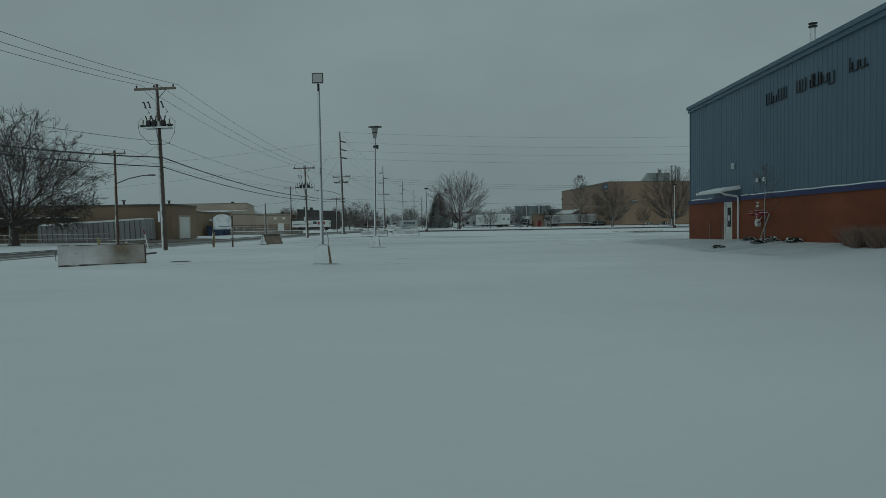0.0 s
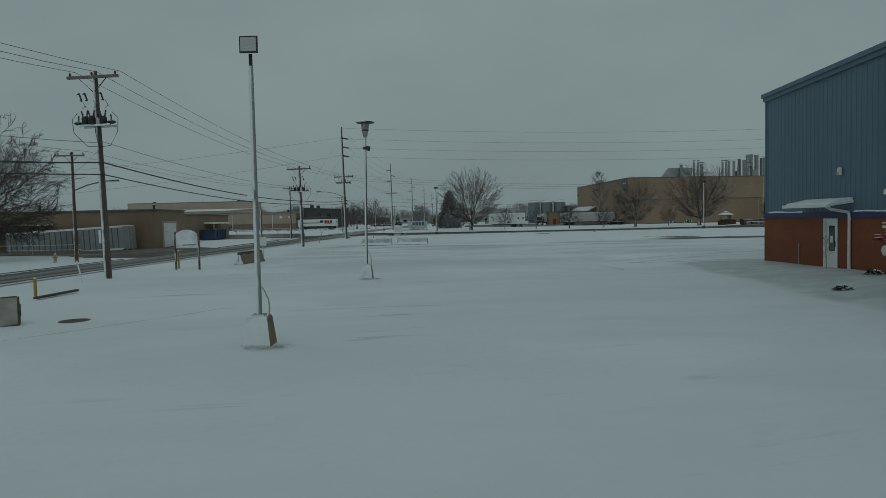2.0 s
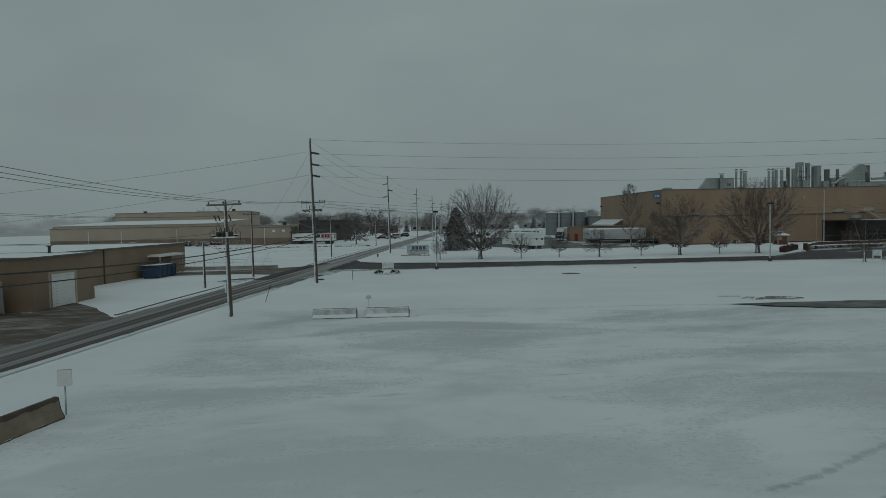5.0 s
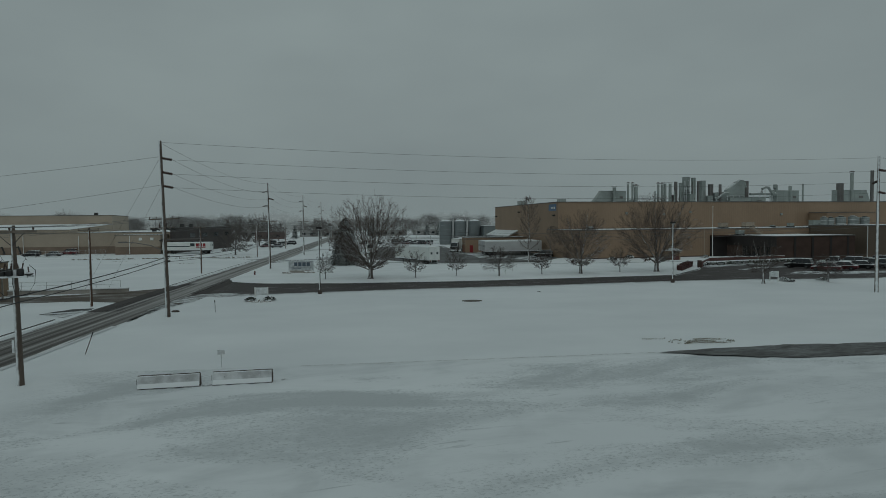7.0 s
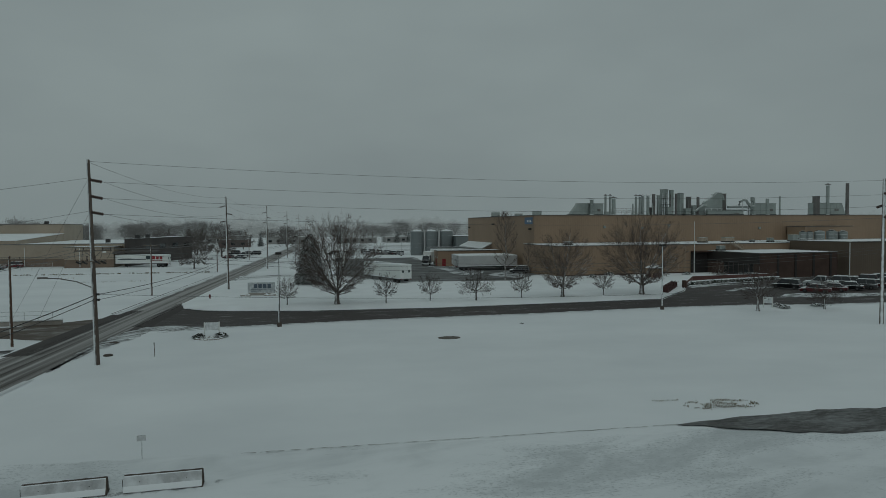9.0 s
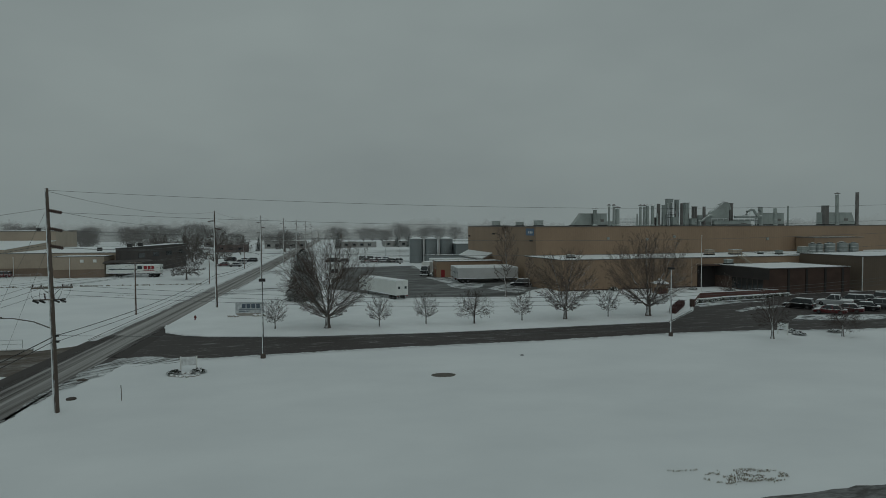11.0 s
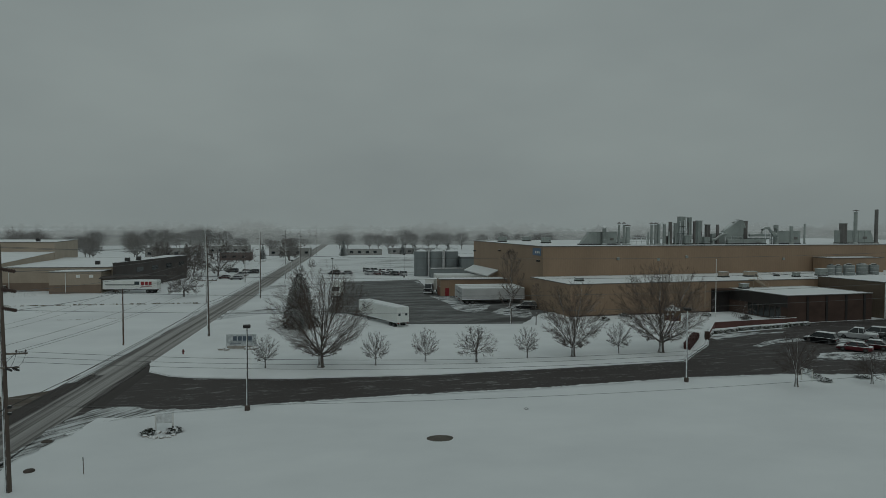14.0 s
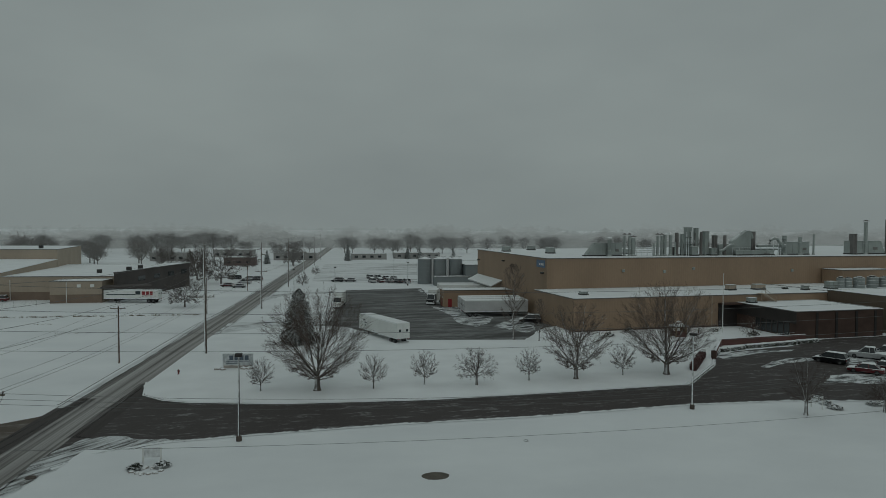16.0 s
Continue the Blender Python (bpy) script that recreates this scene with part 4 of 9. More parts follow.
verge = tagged(new("snow_verge", me), "snow-covered lawn island behind a kerb", "lawn", kind="structure")


def strip(name, pts, w, z0, z1, mat, label, category):
    """A kerb or low wall along pts."""
    L, R = [], []
    for i, p in enumerate(pts):
        a, b = Vector(pts[max(i - 1, 0)]), Vector(pts[min(i + 1, len(pts) - 1)])
        d = (b - a).normalized()
        nrm = Vector((-d.y, d.x))
        L.append(Vector(p) + nrm * w / 2)
        R.append(Vector(p) - nrm * w / 2)
    m = Mesh()
    m.rings([[(l.x, l.y, z0), (r.x, r.y, z0), (r.x, r.y, z1), (l.x, l.y, z1)] for l, r in zip(L, R)])
    return solid(name, m, mat, label, category, kind="structure")


strip("kerb", [(-22.0, 160), (-20.1, 152.9), (-17, 150.2), (-13.9, 149.0), (-2.8, 147.3), (14.3, 147.4), (31.5, 149.4), (49.1, 151.7), (55.3, 158.9), (59.1, 163.3), (62.3, 168.7)], 0.18, 0, 0.15, M_KERB, "wet concrete kerb along the side road", "kerb")
strip("kerb", [(-27.9, 91.5), (-28.3, 100), (-28.6, 116.5)], 0.18, 0, 0.10, M_KERB, "wet concrete kerb along the street", "kerb")
strip("kerb", [(-26.9, 40), (-27.1, 60), (-27.3, 70)], 0.18, 0, 0.10, M_KERB, "wet concrete kerb along the street", "kerb")
strip("kerb", [(-28.5, 150), (-28.7, 170), (-28.9, 215)], 0.16, 0, 0.07, M_KERB, "wet concrete kerb along the street", "kerb")

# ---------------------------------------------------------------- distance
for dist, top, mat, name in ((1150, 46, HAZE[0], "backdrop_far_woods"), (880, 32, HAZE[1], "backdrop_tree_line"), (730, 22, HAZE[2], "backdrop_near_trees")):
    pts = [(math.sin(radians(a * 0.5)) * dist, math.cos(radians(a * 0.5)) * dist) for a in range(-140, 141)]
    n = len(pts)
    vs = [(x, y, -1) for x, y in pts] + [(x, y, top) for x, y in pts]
    solid(name, Mesh().add(vs, [(i, i + 1, n + i + 1, n + i) for i in range(n - 1)]), mat, "glowing far tree line with haze in its colour", "woods", kind="structure")


def snowfall(count, y0, y1, size, seed, spread, high):
    """Oversized falling flakes added as haze over the far ground, fewer higher up."""
    rg = np.random.default_rng(seed)
    y = rg.uniform(y0, y1, count)
    c = np.stack([rg.uniform(-spread, spread, count) * y, y, 0.4 + np.minimum(rg.exponential(high, count), 70.0)], axis=1)
    k = rg.normal(size=(count, 3, 3))
    k *= (size * rg.uniform(0.6, 1.4, count) / 1.6)[:, None, None]
    v = (c[:, None, :] + k).reshape(-1, 3)
    me = bpy.data.meshes.new("haze_flakes")
    me.vertices.add(len(v))
    me.vertices.foreach_set("co", v.astype(np.float32).ravel())
    me.loops.add(len(v))
    me.loops.foreach_set("vertex_index", np.arange(len(v), dtype=np.int32))
    me.polygons.add(count)
    me.polygons.foreach_set("loop_start", np.arange(0, len(v), 3, dtype=np.int32))
    me.update(calc_edges=True)
    me.materials.append(M_FLAKE)
    return tagged(new("haze_flakes", me), "oversized falling flakes added as haze over the distance", "snowfall", kind="stuff")


snowfall(360000, 480, 700, 0.12, 4, 0.72, 14.0)

# ---------------------------------------------------------------- blue building
BLD = (16.72, 54.0, 0.0, -0.5)   # north-west corner; local -y runs along the west wall, +x into the building


def blue_building():
    t = thing("blue_warehouse", *BLD[:3], BLD[3], "blue ribbed metal warehouse over a red-brown brick base", "building")
    L, D = 62.0, 36.0
    m = Mesh().box(0.0, 0.3, -L, -7.02, 0, 2.52).box(0.0, 0.3, -5.98, 0, 0, 2.52).box(0.0, 0.3, -7.02, -5.98, 2.42, 2.52)
    m.box(0.3, D, -0.3, 0, 0, 2.52)
    part("brick_base", m, M_BRICKR, t, "red-brown brick base")
    m = Mesh()
    # ribbed sheets: flat pans with raised ribs
    prof, y = [], 0.0
    while y < L:
        prof += [(0.06, -y), (0.06, -y - 0.24), (0.042, -y - 0.26), (0.042, -y - 0.32), (0.06, -y - 0.34)]
        y += 0.36
    prof.append((0.06, -L))
    for i in range(len(prof) - 1):
        (a, b), (c, d) = prof[i], prof[i + 1]
        if b == d:
            continue
        m.add([(a, b, 2.7), (c, d, 2.7), (c, d, 8.62), (a, b, 8.62)], [(0, 1, 2, 3)])
    part("wall", m, M_BLUE, t, "blue ribbed steel siding")
    m = Mesh().box(0.1, 0.3, -L, -0.05, 2.52, 8.6).box(0.3, D, -0.3, -0.05, 2.52, 8.6).box(0.02, 0.1, -0.08, 0.0, 2.7, 8.6)
    part("backing_wall", m, M_BLUE, t)
    tb = part("trim_band", Mesh().box(-0.06, 0.12, -L, 0.02, 2.5, 2.74), M_NAVY, t, "navy blue drip trim with snow on it")
    part("snow_line", Mesh().rings([[(x, -8.3 - 0.8 * i, z + 0.012 * math.sin(i * 1.9)) for x, z in ((-0.07, 2.735), (0.02, 2.735), (0.02, 2.79), (-0.05, 2.775))] for i in range(66)]), M_SNOW, tb, "thin snow along the trim")
    part("snow_line", Mesh().rings([[(x, -0.6 - 0.5 * i, z) for x, z in ((-0.07, 2.735), (0.02, 2.735), (0.02, 2.80 + 0.02 * math.sin(i)), (-0.05, 2.78))] for i in range(8)]), M_SNOW, tb)
    m = Mesh().box(-0.07, 0.12, -L, 0.05, 8.58, 8.78).box(-0.16, 0.14, -L, 0.08, 8.78, 8.98)
    part("eave_trim", m, M_BLUE, t, "blue metal eave and gutter")
    part("roof", Mesh().add([(0, 0.05, 8.93), (D, 0.05, 8.93), (D, -L, 8.93), (0, -L, 8.93), (D / 2, 0.05, 9.9), (D / 2, -L, 9.9)],
                            [(0, 4, 5, 3), (4, 1, 2, 5), (0, 1, 4), (3, 5, 2), (0, 3, 2, 1)]), M_SNOW, t, "snow-covered low roof")
    # west door
    door = part("door", Mesh().box(0.06, 0.12, -6.96, -6.04, 0.28, 2.36, 0.01), M_WHITEP, t, "white steel door with a tall dark pane")
    part("pane", Mesh().box(0.045, 0.06, -6.72, -6.28, 1.05, 2.15), M_GLASS, door)
    part("notice", Mesh().box(0.035, 0.045, -6.6, -6.4, 1.4, 1.7), M_WHITEP, door)
    part("handle", Mesh().tube([(0.0, -6.86, 1.25), (0.0, -6.86, 1.45)], 0.015).bar((0.0, -6.86, 1.27), (0.06, -6.86, 1.27), 0.02).bar((0.0, -6.86, 1.43), (0.06, -6.86, 1.43), 0.02), M_IRON, door)
    part("door_frame", Mesh().box(-0.02, 0.1, -7.06, -6.96, 0.2, 2.46).box(-0.02, 0.1, -6.04, -5.94, 0.2, 2.46).box(-0.02, 0.1, -6.96, -6.04, 2.36, 2.46), M_WHITEP, t)
    part("door_step", Mesh().box(-1.1, 0.0, -7.4, -5.6, 0.0, 0.24, 0.03), M_CONCB, t, "concrete door step")
    # canopy
    can = part("canopy", Mesh().add([(-0.95, -8.2, 2.98), (0.02, -8.2, 3.12), (0.02, -4.4, 3.12), (-0.95, -4.4, 2.98), (-0.95, -8.2, 3.06), (0.02, -8.2, 3.22), (0.02, -4.4, 3.22), (-0.95, -4.4, 3.06)],
                                     [(0, 1, 2, 3), (7, 6, 5, 4), (0, 4, 5, 1), (3, 2, 6, 7), (0, 3, 7, 4)]), M_WHITEP, t, "white metal door canopy with snow")
    part("snow_cap", Mesh().rings([[(-0.93, y, 3.065), (0.0, y, 3.22), (0.0, y, 3.33), (-0.5, y, 3.25 + 0.03 * math.sin(y * 3)), (-0.9, y, 3.15)] for y in (-8.15, -7.4, -6.6, -5.8, -5.0, -4.45)]), M_SNOW, can, "snow on the canopy")
    part("gutter", Mesh().box(-1.08, -0.93, -8.25, -4.35, 2.94, 3.08, 0.02), M_WHITEP, can)
    part("downspout", Mesh().tube([(-1.0, -8.05, 2.96), (-0.8, -8.05, 2.85), (-0.12, -8.05, 2.72), (-0.08, -8.05, 2.6), (-0.08, -8.05, 0.3), (-0.2, -8.05, 0.2)], 0.06), M_WHITEP, t, "white downspout")
    part("vent_pipe", Mesh().tube([(-0.04, -3.8, 0.2), (-0.04, -3.8, 1.3)], 0.022), M_CONCB, t)
    # roof vent
    v = part("roof_stack", Mesh().tube([(1.5, -12.6, 8.95), (1.5, -12.6, 10.45)], 0.12, 12), M_STEEL, t, "weathered grey roof vent stack")
    part("cap", Mesh().lathe(1.5, -12.6, [(0.13, 10.42), (0.19, 10.47), (0.2, 10.51), (0.12, 10.55), (0.19, 10.6), (0.2, 10.65), (0.08, 10.72)], 12), M_LETTER, v, "dark vent cap")
    # wall fixtures
    wl_ = part("wall_light", Mesh().box(-0.14, 0.02, -7.36, -7.19, 4.28, 4.6, 0.03), M_STEEL, t, "grey wall pack light")
    part("lens", Mesh().box(-0.155, -0.13, -7.34, -7.21, 4.3, 4.42), M_LAMP, wl_)
    for y in (-10.45, -11.2):
        part("wall_vent", Mesh().lathe(-0.1, y, [(0.04, 3.34), (0.085, 3.36), (0.09, 3.5), (0.05, 3.56)], 12), M_STEEL, t, "small hooded wall vent")
    part("notice", Mesh().box(-0.015, 0.0, -10.4, -10.12, 2.1, 2.2), M_WHITEP, t)
    part("notice", Mesh().box(-0.015, 0.0, -10.4, -10.12, 2.28, 2.33), M_WHITEP, t)
    # row of raised characters as plain blocks: (start, width, height, drop)
    sg = part("wall_sign", Mesh().box(-0.05, 0.03, -11.8, -11.74, 7.08, 7.16), M_LETTER, t, "row of raised black sign blocks")
    chars = [(11.12, 0.60, 0.56, 0), (11.86, 0.34, 0.34, 0), (12.36, 0.86, 0.56, 0), (14.1, 0.8, 0.56, 0), (14.98, 0.3, 0.36, 0), (15.36, 0.14, 0.58, 0), (15.58, 0.36, 0.58, 0), (16.02, 0.13, 0.5, 0), (16.23, 0.38, 0.36, 0), (16.7, 0.4, 0.36, 0.16),
             (17.95, 0.24, 0.58, 0), (18.3, 0.4, 0.36, 0), (18.8, 0.34, 0.36, 0), (19.22, 0.09, 0.09, 0)]
    for s_, w, h, dr in chars:
        z, k = 7.08 - dr, 0.05
        h += dr
        n = max(1, round(w / 0.2))
        m = Mesh()
        for i in range(n):
            y0 = -s_ - w + (w - k) * i / max(1, n - 1)
            m.box(0.0, 0.03, y0, y0 + k if w > 0.2 else -s_, z, z + h)
        if n > 1:
            m.box(0.002, 0.028, -s_ - w, -s_, z, z + k)
        part("raised_block", m, M_LETTER, sg)
    return t


blue_building()

# ---------------------------------------------------------------- factory
FX, FY, FA = 47.3, 193.9, 8.5   # front-left foot of the low front range; u along the front, v into the depth
ZM = 13.75


def fac(u, v, z=0.0):
    a = radians(FA)
    return (FX + u * math.cos(a) - v * math.sin(a), FY + u * math.sin(a) + v * math.cos(a), z)


def block(parent, poly, z0, z1, mat, label="", parapet=0.25, roof_name="roof"):
    """Walls with a coping and a snow roof set behind it."""
    w = part("wall", Mesh().prism(poly, z0, z1), mat, parent, label)
    c = Vector((sum(p[0] for p in poly) / len(poly), sum(p[1] for p in poly) / len(poly)))
    m = Mesh()
    n = len(poly)
    for i in range(n):
        a, b = Vector(poly[i]), Vector(poly[(i + 1) % n])
        m.bar((a.x, a.y, z1 + 0.06), (b.x, b.y, z1 + 0.06), 0.36, 0.16)
    part("coping", m, M_KERB, parent)
    ins = [tuple(Vector(p) + (c - Vector(p)).normalized() * 0.5) for p in poly]
    part(roof_name, Mesh().prism(ins, z1 + 0.004, z1 + 0.1), M_SNOW, parent, "flat snow-covered roof")
    return w


def factory():
    t = thing("factory", FX, FY, 0, FA, "large tan factory with low front range and brick entrance", "building")
    inv = Matrix.Rotation(-radians(FA), 2)
    far = inv @ (Vector((41.9, 273.5)) - Vector((FX, FY)))
    block(t, [(3.0, 19.5), (175, 19.5), (175, 110), (far.x, far.y)], 0, ZM, M_TAN, "tan ribbed main hall")
    block(t, [(0, 0), (64, 0), (64, 19.3), (0.0, 19.3)], 0, 6.75, M_TAN, "tan low front range")
    block(t, [(37.6, -16.3), (58.2, -16.3), (58.2, -0.2), (37.6, -0.2)], 0, 5.2, M_BRICKD, "dark brown brick entrance block")
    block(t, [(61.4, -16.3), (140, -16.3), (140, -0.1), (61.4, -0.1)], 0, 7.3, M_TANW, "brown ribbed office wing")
    block(t, [(64.2, 0.1), (140, 0.1), (140, 19.3), (64.2, 19.3)], 0, 6.79, M_TAN, "tan low range behind the office wing")
    block(t, [(79.5, 13), (96, 13), (96, 19.1), (79.5, 19.1)], 6.7, 10.6, M_TAN, "tan raised block")
    # recess beside the entrance
    part("recess_wall", Mesh().box(33.2, 37.6, -0.35, -0.02, 0, 5.2), M_FASCIA, t, "dark recessed entrance wall")
    part("recess_roof", Mesh().box(33.0, 37.8, -2.2, -0.3, 5.0, 5.3), M_BRICKD, t)
    for k in range(6):
        u = 37.6
        v = -14.6 + k * 1.5
        w = part("window", Mesh().box(u - 0.04, u + 0.05, v, v + 1.25, 0.6, 2.9), M_GLASS, t, "dark entrance window")
        part("window_frame", Mesh().box(u - 0.08, u, v - 0.06, v, 0.5, 3.0).box(u - 0.08, u, v + 1.25, v + 1.31, 0.5, 3.0).box(u - 0.08, u, v, v + 1.25, 2.9, 3.0).box(u - 0.08, u, v, v + 1.25, 0.5, 0.6), M_DARKBRICK, w)
    for k, u in enumerate((42.0, 46.6, 51.4, 56.0)):
        part("pilaster", Mesh().box(u, u + 0.55, -16.42, -16.3, 0, 5.0), M_FASCIA, t, "dark vertical wall panel")
    part("dark_fascia", Mesh().box(37.46, 37.58, -16.3, -0.4, 2.95, 5.12), M_FASCIA, t, "dark fascia over the entrance windows")
    part("corner_pipe", Mesh().tube([(61.5, -16.42, 0.1), (61.5, -16.42, 7.2)], 0.1), M_WHITEP, t, "white downpipe")
    # west wall: dock awning, signs, doors
    d = (Vector((far.x, far.y)) - Vector((3.0, 19.5))).normalized()
    nr = Vector((-d.y, d.x))

    def west(s, out, z):
        p = Vector((3.0, 19.5)) + d * s + nr * out
        return (p.x, p.y, z)

    m = Mesh()
    a = [west(34, 0.0, 6.2), west(60, 0.0, 6.2), west(60, 3.2, 4.6), west(34, 3.2, 4.6)]
    m.add(a + [(x, y, z - 0.3) for x, y, z in a], [(0, 1, 2, 3), (7, 6, 5, 4), (0, 3, 7, 4), (1, 5, 6, 2), (2, 6, 7, 3), (0, 4, 5, 1)])
    part("dock_awning", m, M_ALU, t, "sloped metal dock awning with snow")
    m = Mesh().add([west(1.2, 0.06, 11.6), west(6.6, 0.06, 11.6), west(6.6, 0.06, 13.3), west(1.2, 0.06, 13.3), west(1.2, 0.0, 11.6), west(6.6, 0.0, 11.6), west(6.6, 0.0, 13.3), west(1.2, 0.0, 13.3)],
                   [(0, 1, 2, 3), (4, 7, 6, 5), (0, 4, 5, 1), (3, 2, 6, 7), (1, 5, 6, 2), (0, 3, 7, 4)])
    sgn = part("corner_sign", m, M_MARK_BLUE, t, "blue company sign panel high on the wall")
    for i in range(3):
        part("sign_bar", Mesh().add([west(1.9 + i * 1.1, 0.1, 12.1), west(2.6 + i * 1.1, 0.1, 12.1), west(2.6 + i * 1.1, 0.1, 12.6), west(1.9 + i * 1.1, 0.1, 12.6)], [(0, 1, 2, 3)]), M_WHITEP, sgn, "pale sign bar")
    for s, z in ((2.2, 10.2), (32, 11.5), (58, 10.5)):
        x, y, zz = west(s, 0.2, z)
        part("wall_light", Mesh().box(x - 0.5, x + 0.5, y - 0.3, y + 0.3, zz, zz + 0.4), M_IRON, t, "dark wall floodlight")
    for u, z in ((22, 10.5), (33, 10.2), (41, 10.8), (70, 10.0)):
        part("wall_vent", Mesh().box(u, u + 0.7, 19.2, 19.5, z, z + 0.6, 0.05), M_DUCT, t, "small metal wall vent")
    part("base_band", Mesh().box(-0.05, 33.0, -0.05, 0.0, 0.0, 0.5), M_BRICKD, t)
    part("panel_joint", Mesh().box(31.6, 31.75, -0.06, 0.0, 0.3, 6.7), M_TANF, t, "pale corner strip")
    return t


factory()


# ---------------------------------------------------------------- west side buildings
def west_depot():
    t = thing("loading_depot", -36.5, 93.8, 0, 0, "low brown block depot with a loading door", "building")
    block(t, [(0, 0), (-1.0, 10.2), (-30, 11.6), (-30, 0.6)], 0, 4.55, M_BROWN, "brown block depot wall")
    block(t, [(-9.2, 10.7), (-9.0, 46.5), (-50, 46.5), (-50, 10.8)], 0, 4.3, M_BROWN, "brown rear range")
    dr = part("roller_door", Mesh().box(-0.7, -0.40, 2.6, 6.1, 0.05, 3.0), M_WHITEP, t, "white roller door, dirty at the foot")
    for i in range(11):
        part("slat", Mesh().box(-0.36, -0.28, 2.6, 6.1, 0.06 + i * 0.27, 0.06 + i * 0.27 + 0.25), M_WHITEP, dr)
    part("door_frame", Mesh().box(-0.7, -0.22, 2.38, 2.6, 0, 3.2).box(-0.75, -0.22, 6.1, 6.32, 0, 3.2).box(-0.75, -0.22, 2.6, 6.1, 3.0, 3.2), M_TANF, t, "tan door frame")
    cn = part("dock_canopy", Mesh().box(-24, -12.6, -3.2, 0.5, 2.85, 3.0), M_DARKBRICK, t, "flat dark dock canopy")
    part("snow_cap", Mesh().box(-24, -12.6, -3.2, 0.4, 3.0, 3.1, 0.05), M_SNOW, cn, "snow on the canopy")
    for x, y in ((-22, 4), (-16, 3), (-9, 5), (-4, 8)):
        v = part("roof_vent", Mesh().tube([(x, y, 4.7), (x, y, 5.35)], 0.14), M_IRON, t, "dark roof vent")
        part("cap", Mesh().lathe(x, y, [(0.26, 5.35), (0.3, 5.45), (0.1, 5.55)], 10), M_IRON, v)
    part("rear_joint", Mesh().box(-9.2, -9.0, 25, 25.15, 0, 4.3), M_DARKBRICK, t)
    # porch over the bins
    p = part("porch", Mesh().box(-9.05, -7.2, 35.3, 42.3, 2.75, 2.9), M_WHITEP, t, "slatted white porch roof")
    for i in range(8):
        y = 35.4 + i * 0.97
        part("slat", Mesh().bar((-9.0, y, 3.05), (-6.8, y, 2.95), 0.12, 0.1), M_WHITEP, p)
    for y in (35.5, 38.8, 42.0):
        part("post", Mesh().box(-7.4, -7.25, y, y + 0.15, 0, 2.8), M_CONCB, p)
    part("porch_door", Mesh().box(-9.06, -8.95, 38.0, 39.0, 0, 2.1), M_GLASS, t, "dark door under the porch")
    return t


west_depot()


def dock_wall():
    t = thing("dock_wall", -31.0, 141.0, 0, 4, "snow-capped concrete dock wall with pipe railing", "wall")
    part("wall", Mesh().box(-34, 0, 0, 0.5, 0, 0.55, 0.04), M_CONCB, t)
    part("snow_cap", Mesh().box(-34, 0.05, -0.1, 0.6, 0.55, 0.68, 0.06), M_SNOW, t, "cap of fresh snow")
    for z in (1.15, 1.6):
        part("rail", Mesh().tube([(-34, 0.25, z), (-1, 0.25, z)], 0.03, 6), M_STEEL, t)
    for i in range(12):
        part("post", Mesh().tube([(-34 + i * 3.0, 0.25, 0.6), (-34 + i * 3.0, 0.25, 1.62)], 0.03, 6), M_STEEL, t)
    return t


dock_wall()


